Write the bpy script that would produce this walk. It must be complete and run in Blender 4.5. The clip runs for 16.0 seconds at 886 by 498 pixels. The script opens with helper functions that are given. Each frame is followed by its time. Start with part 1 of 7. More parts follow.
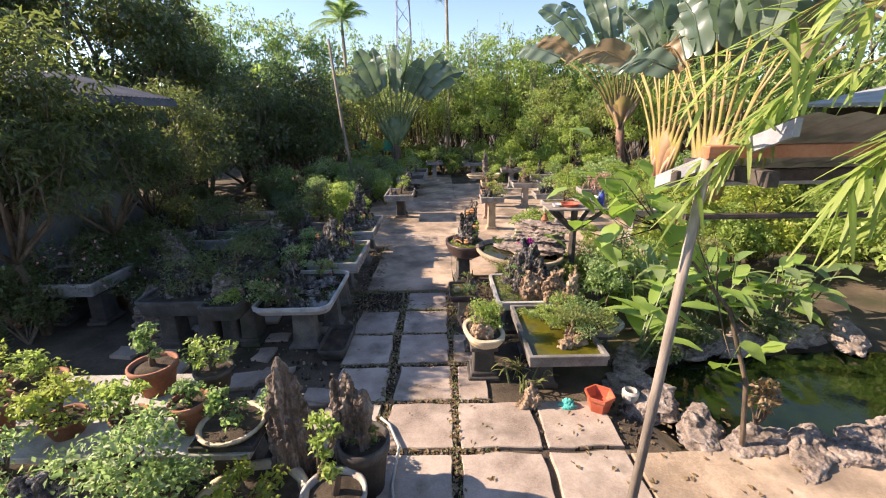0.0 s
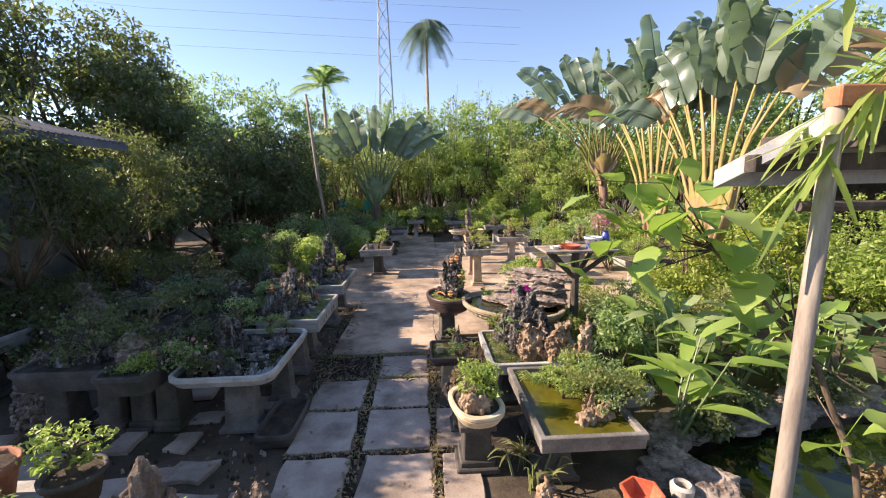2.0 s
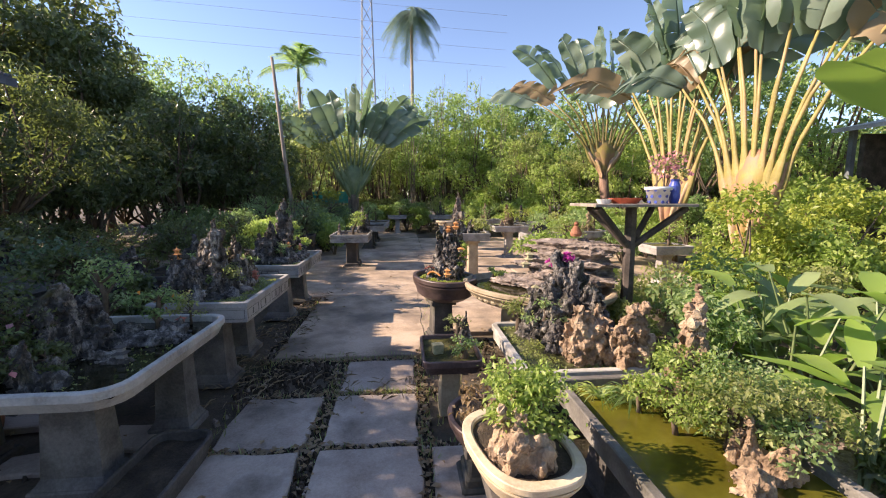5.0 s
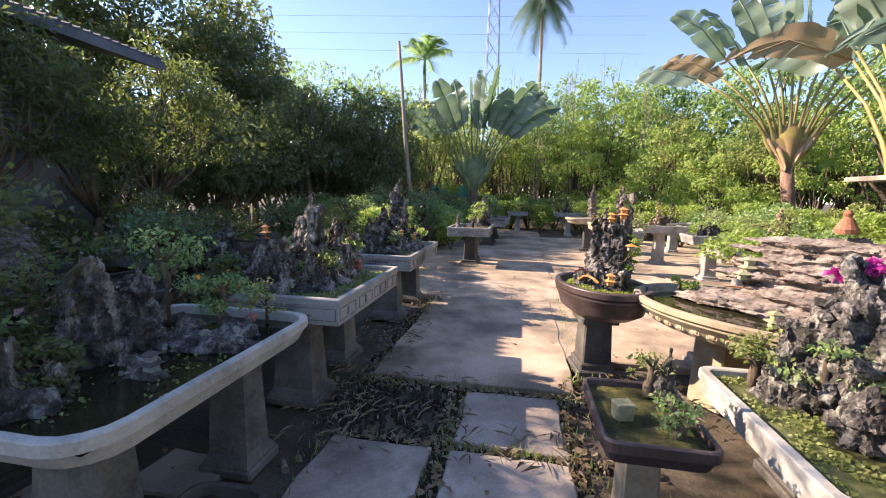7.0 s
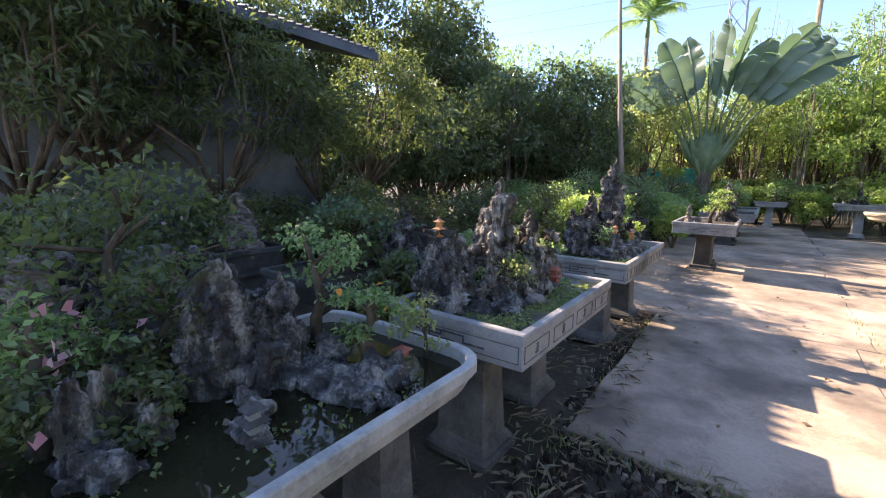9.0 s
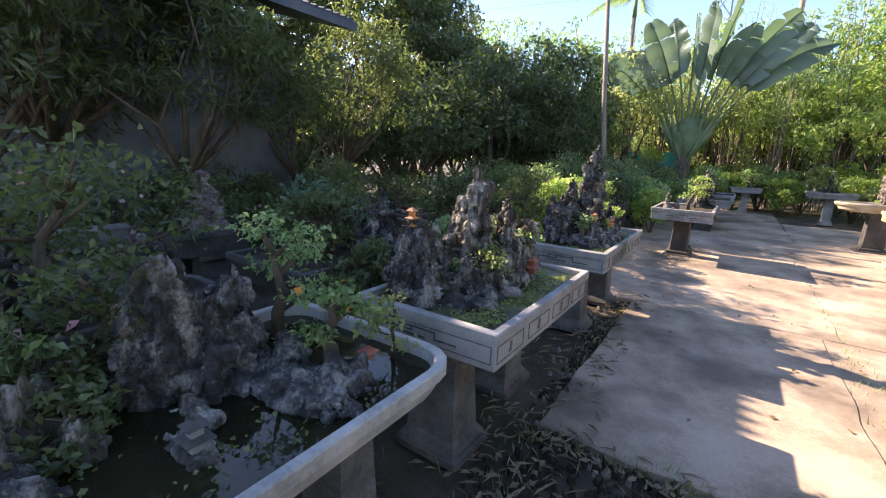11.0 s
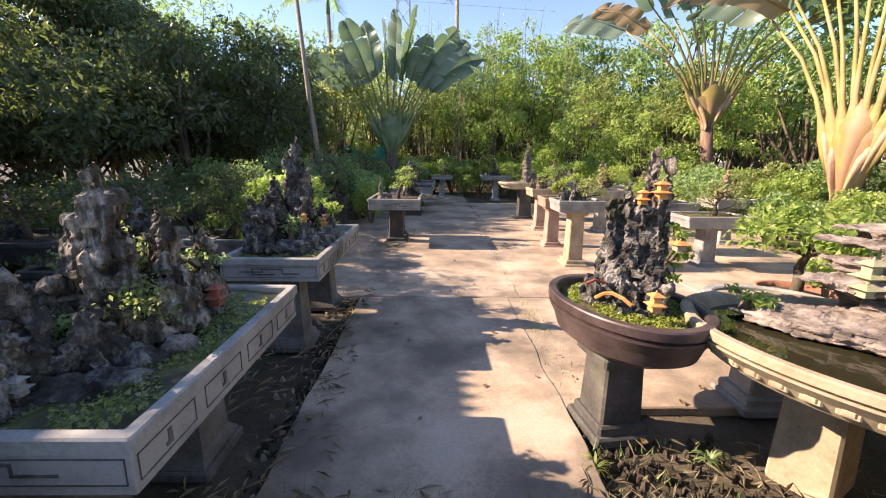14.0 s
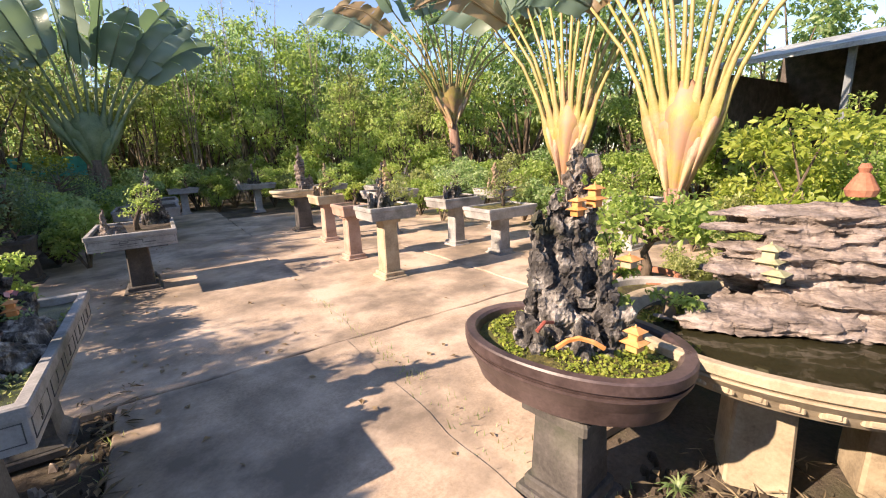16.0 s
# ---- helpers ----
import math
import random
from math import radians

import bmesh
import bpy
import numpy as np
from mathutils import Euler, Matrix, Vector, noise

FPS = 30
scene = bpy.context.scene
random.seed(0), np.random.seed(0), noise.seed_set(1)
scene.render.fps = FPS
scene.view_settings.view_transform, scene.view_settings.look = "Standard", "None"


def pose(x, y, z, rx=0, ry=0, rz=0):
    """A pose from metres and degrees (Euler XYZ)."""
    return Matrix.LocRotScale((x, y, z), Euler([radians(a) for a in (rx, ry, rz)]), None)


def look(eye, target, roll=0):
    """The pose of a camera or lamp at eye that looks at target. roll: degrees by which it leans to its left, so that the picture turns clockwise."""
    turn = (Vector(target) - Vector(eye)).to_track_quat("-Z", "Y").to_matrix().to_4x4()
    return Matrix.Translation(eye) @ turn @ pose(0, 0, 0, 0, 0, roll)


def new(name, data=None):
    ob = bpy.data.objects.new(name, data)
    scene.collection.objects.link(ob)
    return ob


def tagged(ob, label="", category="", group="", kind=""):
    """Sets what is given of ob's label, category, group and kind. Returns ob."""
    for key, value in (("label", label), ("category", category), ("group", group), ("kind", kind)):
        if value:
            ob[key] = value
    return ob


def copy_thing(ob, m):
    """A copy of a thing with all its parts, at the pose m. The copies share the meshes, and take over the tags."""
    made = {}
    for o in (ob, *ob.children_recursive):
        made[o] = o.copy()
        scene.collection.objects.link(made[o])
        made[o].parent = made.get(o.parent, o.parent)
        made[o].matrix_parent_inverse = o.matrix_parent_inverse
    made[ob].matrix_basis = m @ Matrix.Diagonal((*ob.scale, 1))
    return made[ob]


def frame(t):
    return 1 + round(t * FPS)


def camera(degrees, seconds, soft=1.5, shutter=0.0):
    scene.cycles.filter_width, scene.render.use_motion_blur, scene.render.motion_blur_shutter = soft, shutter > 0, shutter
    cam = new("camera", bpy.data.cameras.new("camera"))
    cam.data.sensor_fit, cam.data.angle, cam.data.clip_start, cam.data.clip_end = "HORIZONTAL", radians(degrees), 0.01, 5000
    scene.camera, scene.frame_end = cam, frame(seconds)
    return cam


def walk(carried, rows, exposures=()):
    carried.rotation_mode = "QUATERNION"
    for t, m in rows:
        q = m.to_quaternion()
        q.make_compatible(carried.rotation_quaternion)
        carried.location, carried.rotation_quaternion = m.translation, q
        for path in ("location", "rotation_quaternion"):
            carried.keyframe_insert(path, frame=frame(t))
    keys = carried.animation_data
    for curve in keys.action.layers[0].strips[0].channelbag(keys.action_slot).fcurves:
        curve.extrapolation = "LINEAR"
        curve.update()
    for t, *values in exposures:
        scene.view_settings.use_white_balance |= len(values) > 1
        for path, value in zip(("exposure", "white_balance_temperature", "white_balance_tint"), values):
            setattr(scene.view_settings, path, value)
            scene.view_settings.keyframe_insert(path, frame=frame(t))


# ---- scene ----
cam = camera(93.2, 16.0, 1.1)
PATH = [
    (0, (0.027, 0.05, 2.884), (0.028, 1.956, 2.279), -1.1),
    (0.5, (0.023, 0.223, 2.799), (0.044, 2.139, 2.226), -1.3),
    (1, (0.052, 0.453, 2.653), (0.095, 2.401, 2.204), -0.9),
    (1.5, (0.09, 0.687, 2.553), (0.148, 2.649, 2.167), -1.0),
    (2, (0.066, 0.978, 2.386), (0.156, 2.953, 2.087), -1.2),
    (2.5, (0.118, 1.225, 2.269), (0.228, 3.198, 1.965), -1.0),
    (3, (0.076, 1.525, 2.118), (0.209, 3.504, 1.861), -1.1),
    (3.5, (0.094, 1.801, 1.967), (0.248, 3.777, 1.704), -1.3),
    (3.7, (0.09, 1.908, 1.954), (0.26, 3.883, 1.685), -1.1),
    (5.8, (-0.127, 3.154, 1.386), (0.014, 5.135, 1.148), 1.3),
    (6, (-0.15, 3.257, 1.371), (-0.083, 5.242, 1.131), 1.0),
    (6.5, (-0.136, 3.538, 1.384), (-0.331, 5.513, 1.136), 0.5),
    (7, (-0.241, 3.835, 1.385), (-0.593, 5.787, 1.13), 1.2),
    (7.5, (-0.364, 4.067, 1.394), (-0.844, 5.992, 1.136), 1.0),
    (8, (-0.44, 4.308, 1.406), (-1.237, 6.123, 1.136), 0.4),
    (8.5, (-0.51, 4.495, 1.395), (-1.577, 6.162, 1.106), 0.3),
    (8.7, (-0.561, 4.612, 1.378), (-1.716, 6.216, 1.077), 0.3),
    (10.8, (-0.631, 4.729, 1.424), (-1.822, 6.275, 0.985), 1.9),
    (11, (-0.624, 4.77, 1.428), (-1.719, 6.385, 0.988), 2.3),
    (11.5, (-0.623, 4.828, 1.422), (-1.472, 6.589, 0.998), 1.7),
    (12, (-0.617, 4.853, 1.429), (-1.193, 6.722, 1.011), 0.4),
    (12.5, (-0.623, 4.866, 1.428), (-0.973, 6.791, 1.015), 0.5),
    (13, (-0.599, 4.951, 1.422), (-0.853, 6.891, 1.008), -0.0),
    (13.5, (-0.537, 5.116, 1.426), (-0.701, 7.065, 1.008), -0.4),
    (14, (-0.558, 5.265, 1.418), (-0.517, 7.219, 0.991), 0.7),
    (14.5, (-0.693, 5.436, 1.433), (-0.401, 7.369, 1.011), -0.5),
    (15, (-0.754, 5.702, 1.412), (-0.115, 7.548, 0.98), -1.0),
    (15.5, (-0.782, 5.988, 1.445), (0.053, 7.751, 1.002), -0.7),
    (16, (-0.877, 6.264, 1.461), (0.201, 7.889, 1.019), -2.4),
]
walk(cam, [(t, look(eye, target, roll)) for t, eye, target, roll in PATH], [(0, 1.25, 7000, 22), (3.5, 1.2, 7000, 22), (6.0, 1.25, 6950, 22), (8.2, 1.85, 6700, 22), (11, 1.8, 6850, 22), (12.5, 1.45, 6950, 22), (14, 1.45, 7050, 22), (16, 1.4, 7050, 22)])

# ---- light ----
SUN_AZ, SUN_EL = 82.0, 31.5          # degrees left of +y, and above the horizon
world = bpy.data.worlds.new("sky")
scene.world = world
world.use_nodes = True
wn = world.node_tree.nodes
sky = wn.new("ShaderNodeTexSky")
sky.sky_type, sky.sun_disc = "NISHITA", False
sky.sun_elevation, sky.sun_rotation = radians(SUN_EL), radians(-SUN_AZ)
sky.air_density, sky.dust_density, sky.ozone_density = 0.85, 0.1, 2.6
wn["Background"].inputs["Strength"].default_value = 0.118
world.node_tree.links.new(sky.outputs[0], wn["Background"].inputs["Color"])
sun_dir = Vector((-math.sin(radians(SUN_AZ)) * math.cos(radians(SUN_EL)), math.cos(radians(SUN_AZ)) * math.cos(radians(SUN_EL)), math.sin(radians(SUN_EL))))
sun = new("sun", bpy.data.lights.new("sun", "SUN"))
sun.data.energy, sun.data.angle, sun.data.color = 4.8, radians(0.53), (1.0, 0.87, 0.69)
sun.matrix_world = look(sun_dir * 40, (0, 0, 0))


# ---- materials ----
def material(name, rough=0.8, metallic=0.0):
    m = bpy.data.materials.new(name)
    m.use_nodes = True
    b = m.node_tree.nodes["Principled BSDF"]
    b.inputs["Roughness"].default_value = rough
    b.inputs["Metallic"].default_value = metallic
    return m, m.node_tree.nodes, m.node_tree.links, b


def noise_node(n, l, coord, scale, detail=6.0, rough=0.6):
    t = n.new("ShaderNodeTexNoise")
    t.inputs["Scale"].default_value, t.inputs["Detail"].default_value, t.inputs["Roughness"].default_value = scale, detail, rough
    l.new(coord, t.inputs["Vector"])
    return t.outputs["Fac"]


def ramp(n, l, fac, stops):
    r = n.new("ShaderNodeValToRGB")
    while len(r.color_ramp.elements) < len(stops):
        r.color_ramp.elements.new(0.5)
    for e, (p, c) in zip(r.color_ramp.elements, stops):
        e.position, e.color = p, (*c, 1)
    l.new(fac, r.inputs["Fac"])
    return r.outputs["Color"]


def mix_colour(n, l, fac, a, b, mode="MIX"):
    x = n.new("ShaderNodeMix")
    x.data_type, x.blend_type = "RGBA", mode
    if isinstance(fac, float):
        x.inputs[0].default_value = fac
    else:
        l.new(fac, x.inputs[0])
    l.new(a, x.inputs[6]), l.new(b, x.inputs[7])
    return x.outputs[2]


def surface(name, dark, mid, light, scale=3.0, fine=40.0, stain=None, stain_at=(0.55, 0.7), rough=0.85, bump=0.3, depth=0.01, metallic=0.0, vary=0.0, stretch=(1, 1, 1), stain_scale=1.7):
    """A mottled solid surface: coarse clouds, fine grain, stains with their own shape, and relief."""
    m, n, l, b = material(name, rough, metallic)
    tc = n.new("ShaderNodeNewGeometry").outputs["Position"]
    mp = n.new("ShaderNodeMapping")
    mp.inputs["Scale"].default_value = stretch
    l.new(tc, mp.inputs["Vector"])
    co = mp.outputs["Vector"]
    big, small = noise_node(n, l, co, scale), noise_node(n, l, co, fine, 4.0, 0.7)
    add = n.new("ShaderNodeMath")
    add.operation = "MULTIPLY_ADD"
    l.new(small, add.inputs[0])
    add.inputs[1].default_value = 0.45
    l.new(big, add.inputs[2])
    sub = n.new("ShaderNodeMath")
    sub.operation = "SUBTRACT"
    l.new(add.outputs[0], sub.inputs[0])
    sub.inputs[1].default_value = 0.225
    fac = sub.outputs[0]
    if vary:
        info = n.new("ShaderNodeObjectInfo")
        v = n.new("ShaderNodeMath")
        v.operation = "MULTIPLY_ADD"
        l.new(info.outputs["Random"], v.inputs[0])
        v.inputs[1].default_value = vary
        l.new(fac, v.inputs[2])
        fac = v.outputs[0]
    col = ramp(n, l, fac, [(0.3, dark), (0.5, mid), (0.72, light)])
    if stain:
        s = ramp(n, l, noise_node(n, l, tc, stain_scale, 9.0, 0.65), [(stain_at[0], (0, 0, 0)), (stain_at[1], (1, 1, 1))])
        rgb = n.new("ShaderNodeRGB")
        rgb.outputs[0].default_value = (*stain, 1)
        col = mix_colour(n, l, s, col, rgb.outputs[0])
    l.new(col, b.inputs["Base Color"])
    bp = n.new("ShaderNodeBump")
    bp.inputs["Strength"].default_value, bp.inputs["Distance"].default_value = bump, depth
    l.new(add.outputs[0], bp.inputs["Height"])
    l.new(bp.outputs["Normal"], b.inputs["Normal"])
    return m


def leaf_material(name, dark, mid, light, through_colour=None, gloss=0.45, mixing=0.4):
    """Thin leaves: varied from leaf to leaf and from plant to plant; light shines through them."""
    m, n, l, b = material(name, gloss)
    geo = n.new("ShaderNodeNewGeometry")
    info = n.new("ShaderNodeObjectInfo")
    add = n.new("ShaderNodeMath")
    add.operation = "MULTIPLY_ADD"
    l.new(info.outputs["Random"], add.inputs[0])
    add.inputs[1].default_value = 0.25
    sc = n.new("ShaderNodeMath")
    sc.operation = "MULTIPLY"
    sc.inputs[1].default_value = 0.6
    l.new(geo.outputs["Random Per Island"], sc.inputs[0])
    cloud = n.new("ShaderNodeMath")
    cloud.operation = "MULTIPLY_ADD"
    l.new(noise_node(n, l, geo.outputs["Position"], 1.3, 3.0), cloud.inputs[0])
    cloud.inputs[1].default_value = 0.35
    l.new(sc.outputs[0], cloud.inputs[2])
    l.new(cloud.outputs[0], add.inputs[2])
    col = ramp(n, l, add.outputs[0], [(0.1, dark), (0.5, mid), (0.95, light)])
    l.new(col, b.inputs["Base Color"])
    tr = n.new("ShaderNodeBsdfTranslucent")
    bright = n.new("ShaderNodeRGB")
    bright.outputs[0].default_value = (*(through_colour or (0.52, 0.68, 0.15)), 1)
    l.new(mix_colour(n, l, 0.55, col, bright.outputs[0]), tr.inputs["Color"])
    mx = n.new("ShaderNodeMixShader")
    mx.inputs[0].default_value = mixing
    l.new(b.outputs[0], mx.inputs[1]), l.new(tr.outputs[0], mx.inputs[2])
    l.new(mx.outputs[0], n["Material Output"].inputs["Surface"])
    return m


def water_material(name, colour, rough=0.04):
    m, n, l, b = material(name, rough)
    tc = n.new("ShaderNodeNewGeometry").outputs["Position"]
    d = tuple(c * 0.45 for c in colour)
    l.new(ramp(n, l, noise_node(n, l, tc, 2.5), [(0.35, d), (0.65, colour)]), b.inputs["Base Color"])
    b.inputs["IOR"].default_value = 1.33
    b.inputs["Specular IOR Level"].default_value = 0.6
    bp = n.new("ShaderNodeBump")
    bp.inputs["Strength"].default_value, bp.inputs["Distance"].default_value = 0.12, 0.01
    l.new(noise_node(n, l, tc, 9.0, 2.0), bp.inputs["Height"])
    l.new(bp.outputs["Normal"], b.inputs["Normal"])
    return m


M_EARTH = surface("earth", (0.035, 0.026, 0.018), (0.09, 0.068, 0.046), (0.17, 0.13, 0.09), 1.6, 45, (0.05, 0.055, 0.022), (0.5, 0.72), 0.95, 0.7, 0.03)
M_SLAB = surface("paving_concrete", (0.19, 0.147, 0.117), (0.35, 0.282, 0.228), (0.49, 0.41, 0.34), 2.2, 60, (0.13, 0.108, 0.08), (0.52, 0.74), 0.9, 0.35, 0.006, vary=0.12)
M_FLOOR = surface("yard_concrete", (0.27, 0.2, 0.136), (0.47, 0.358, 0.258), (0.58, 0.465, 0.355), 1.3, 55, (0.19, 0.148, 0.108), (0.44, 0.62), 0.8, 0.4, 0.006, stain_scale=1.15)
M_GREY = surface("grey_cast_concrete", (0.13, 0.125, 0.118), (0.25, 0.24, 0.225), (0.38, 0.365, 0.34), 4, 70, (0.09, 0.095, 0.07), (0.56, 0.74), 0.85, 0.35, 0.005, vary=0.1)
M_PALE = surface("pale_cement_rim", (0.26, 0.25, 0.225), (0.42, 0.4, 0.36), (0.55, 0.53, 0.48), 5, 60, (0.16, 0.15, 0.11), (0.56, 0.76), 0.8, 0.35, 0.005)
M_BUFF = surface("buff_cement", (0.22, 0.17, 0.11), (0.37, 0.295, 0.195), (0.48, 0.4, 0.28), 4, 60, (0.24, 0.17, 0.1), (0.58, 0.76), 0.85, 0.3, 0.005)
M_PINK = surface("pink_cement", (0.24, 0.15, 0.11), (0.38, 0.25, 0.19), (0.48, 0.34, 0.27), 4, 60, (0.2, 0.16, 0.12), (0.58, 0.76), 0.85, 0.3, 0.005)
# dark concrete; on pedestals and shaded trays its darkness stands in for shade
M_DARKCON = surface("dark_and_shaded_concrete", (0.04, 0.036, 0.032), (0.08, 0.072, 0.064), (0.14, 0.126, 0.11), 4, 60, (0.04, 0.05, 0.025), (0.52, 0.74), 0.85, 0.4, 0.006)
M_GLAZE = surface("dark_brown_glaze", (0.035, 0.022, 0.02), (0.075, 0.05, 0.046), (0.13, 0.09, 0.085), 5, 60, (0.15, 0.12, 0.1), (0.6, 0.8), 0.45, 0.2, 0.003)
M_CREAM = surface("cream_pottery", (0.4, 0.31, 0.2), (0.58, 0.48, 0.33), (0.68, 0.6, 0.45), 5, 60, (0.3, 0.22, 0.12), (0.56, 0.76), 0.6, 0.2, 0.003)
M_TERRA = surface("terracotta", (0.2, 0.075, 0.04), (0.34, 0.14, 0.08), (0.44, 0.22, 0.13), 5, 60, (0.2, 0.15, 0.11), (0.56, 0.76), 0.85, 0.3, 0.004)
M_REDPOT = surface("red_plastic", (0.38, 0.07, 0.035), (0.5, 0.11, 0.055), (0.58, 0.2, 0.12), 4, 50, (0.3, 0.14, 0.09), (0.6, 0.8), 0.5, 0.15, 0.002)
M_ROCK = surface("dark_limestone", (0.016, 0.014, 0.013), (0.075, 0.068, 0.062), (0.42, 0.385, 0.34), 13, 80, (0.055, 0.055, 0.022), (0.56, 0.72), 0.92, 1.0, 0.025, stretch=(1, 1, 0.6), stain_scale=6)
M_ROCKWARM = surface("weathered_tan_rock", (0.1, 0.065, 0.04), (0.3, 0.21, 0.135), (0.5, 0.39, 0.27), 7, 45, (0.1, 0.1, 0.045), (0.6, 0.76), 0.92, 0.9, 0.02)
M_ROCKPALE = surface("layered_pale_rock", (0.07, 0.055, 0.045), (0.23, 0.185, 0.155), (0.42, 0.36, 0.315), 6, 45, (0.12, 0.1, 0.075), (0.57, 0.76), 0.92, 0.8, 0.02, stretch=(1, 1, 5))
M_ROCKSTREAK = surface("streaked_brown_rock", (0.022, 0.018, 0.014), (0.12, 0.1, 0.08), (0.55, 0.5, 0.43), 17, 60, (0.07, 0.062, 0.028), (0.55, 0.7), 0.92, 1.0, 0.025, stretch=(1, 1, 0.22), stain_scale=5)
M_ROCKDRIFT = surface("driftwood_like_stone", (0.04, 0.028, 0.02), (0.14, 0.105, 0.078), (0.36, 0.3, 0.24), 14, 60, (0.05, 0.04, 0.025), (0.56, 0.72), 0.92, 1.0, 0.02, stretch=(1, 1, 0.14), stain_scale=5)
M_MOSS = surface("moss", (0.03, 0.032, 0.009), (0.1, 0.095, 0.022), (0.25, 0.21, 0.05), 14, 150, (0.05, 0.038, 0.02), (0.5, 0.66), 1.0, 1.0, 0.025, stain_scale=9)
M_SOIL = surface("potting_soil", (0.025, 0.018, 0.012), (0.06, 0.045, 0.03), (0.12, 0.09, 0.06), 8, 90, None, rough=1.0, bump=0.9, depth=0.02)
M_BARK = surface("bark", (0.05, 0.035, 0.024), (0.12, 0.088, 0.06), (0.22, 0.17, 0.12), 8, 60, None, rough=0.95, bump=0.9, depth=0.015, stretch=(1, 1, 0.3))
M_PALEBARK = surface("pale_bark", (0.16, 0.13, 0.09), (0.29, 0.24, 0.17), (0.42, 0.36, 0.27), 8, 60, None, rough=0.9, bump=0.6, depth=0.01, stretch=(1, 1, 0.3))
M_PINKBARK = surface("fibrous_red_bark", (0.1, 0.055, 0.04), (0.2, 0.12, 0.085), (0.34, 0.22, 0.16), 8, 60, None, rough=0.9, bump=0.8, depth=0.015, stretch=(1, 1, 0.3))
M_WOOD = surface("weathered_grey_wood", (0.12, 0.1, 0.08), (0.25, 0.21, 0.17), (0.4, 0.35, 0.29), 6, 50, None, rough=0.85, bump=0.5, depth=0.006, stretch=(1, 1, 0.15))
M_DARKWOOD = surface("dark_wood", (0.03, 0.024, 0.02), (0.07, 0.056, 0.046), (0.13, 0.105, 0.09), 6, 50, None, rough=0.8, bump=0.4, depth=0.006)
M_REDBEAM = surface("orange_painted_steel", (0.3, 0.1, 0.045), (0.45, 0.17, 0.08), (0.55, 0.27, 0.15), 4, 50, (0.2, 0.12, 0.08), (0.6, 0.8), 0.6, 0.2, 0.003)
M_TIN = surface("roof_sheet_grey", (0.22, 0.23, 0.24), (0.36, 0.38, 0.39), (0.48, 0.5, 0.5), 2, 30, (0.2, 0.15, 0.1), (0.6, 0.8), 0.5, 0.15, 0.003, metallic=0.2)
M_FLASH = surface("pale_metal_flashing", (0.22, 0.23, 0.25), (0.32, 0.33, 0.35), (0.42, 0.43, 0.45), 3, 40, (0.22, 0.2, 0.17), (0.6, 0.8), 0.45, 0.1, 0.001)
M_TILE = surface("dark_blue_grey_tile", (0.04, 0.05, 0.065), (0.075, 0.09, 0.115), (0.12, 0.14, 0.17), 2, 40, (0.08, 0.075, 0.06), (0.58, 0.78), 0.7, 0.2, 0.005)
M_WALL = surface("plastered_wall", (0.09, 0.1, 0.11), (0.15, 0.165, 0.175), (0.22, 0.235, 0.24), 1.5, 40, (0.14, 0.13, 0.1), (0.55, 0.75), 0.9, 0.2, 0.004)
M_WHITE = surface("white_glaze", (0.6, 0.6, 0.6), (0.74, 0.74, 0.73), (0.82, 0.82, 0.8), 5, 40, None, rough=0.3, bump=0.05, depth=0.001)
M_BLUE = surface("cobalt_glaze", (0.03, 0.05, 0.25), (0.05, 0.08, 0.36), (0.1, 0.14, 0.45), 8, 40, None, rough=0.35, bump=0.05, depth=0.001)
M_ORANGE = surface("orange_ceramic", (0.42, 0.15, 0.04), (0.58, 0.24, 0.07), (0.68, 0.36, 0.14), 8, 60, None, rough=0.5, bump=0.1, depth=0.002)
M_BRICKRED = surface("brick_red_ceramic", (0.22, 0.05, 0.03), (0.34, 0.09, 0.06), (0.42, 0.15, 0.1), 8, 60, None, rough=0.6, bump=0.1, depth=0.002)
M_OLIVE = surface("olive_stone", (0.2, 0.19, 0.1), (0.33, 0.31, 0.18), (0.44, 0.42, 0.27), 8, 60, None, rough=0.8, bump=0.2, depth=0.003)
M_INK = surface("black_painted_line", (0.035, 0.035, 0.038), (0.08, 0.078, 0.076), (0.2, 0.19, 0.18), 8, 50, None, rough=0.7, bump=0.05, depth=0.001)
M_STEEL = surface("galvanised_steel", (0.25, 0.26, 0.27), (0.36, 0.37, 0.38), (0.48, 0.48, 0.49), 3, 40, None, rough=0.45, bump=0.05, depth=0.001, metallic=0.6)
M_STRAW = surface("dry_straw", (0.09, 0.07, 0.04), (0.19, 0.145, 0.085), (0.32, 0.26, 0.16), 6, 40, None, rough=0.9, bump=0.1, depth=0.002, vary=0.2)
M_HOSE = surface("grey_hose", (0.3, 0.3, 0.28), (0.42, 0.42, 0.39), (0.52, 0.52, 0.48), 4, 30, None, rough=0.5, bump=0.05, depth=0.001)
M_NET = surface("teal_netting", (0.02, 0.2, 0.18), (0.04, 0.34, 0.3), (0.08, 0.45, 0.4), 4, 30, None, rough=0.7, bump=0.1, depth=0.002)
M_POND = water_material("pond_water", (0.012, 0.024, 0.006))
M_TRAYWATER = water_material("tray_water", (0.035, 0.032, 0.016))
M_WEED = surface("weedy_water", (0.02, 0.022, 0.012), (0.07, 0.08, 0.03), (0.2, 0.2, 0.08), 11, 130, (0.014, 0.014, 0.01), (0.53, 0.6), 0.35, 0.6, 0.01, stain_scale=4)
M_ALGAE = water_material("algae_water", (0.13, 0.12, 0.015), 0.15)

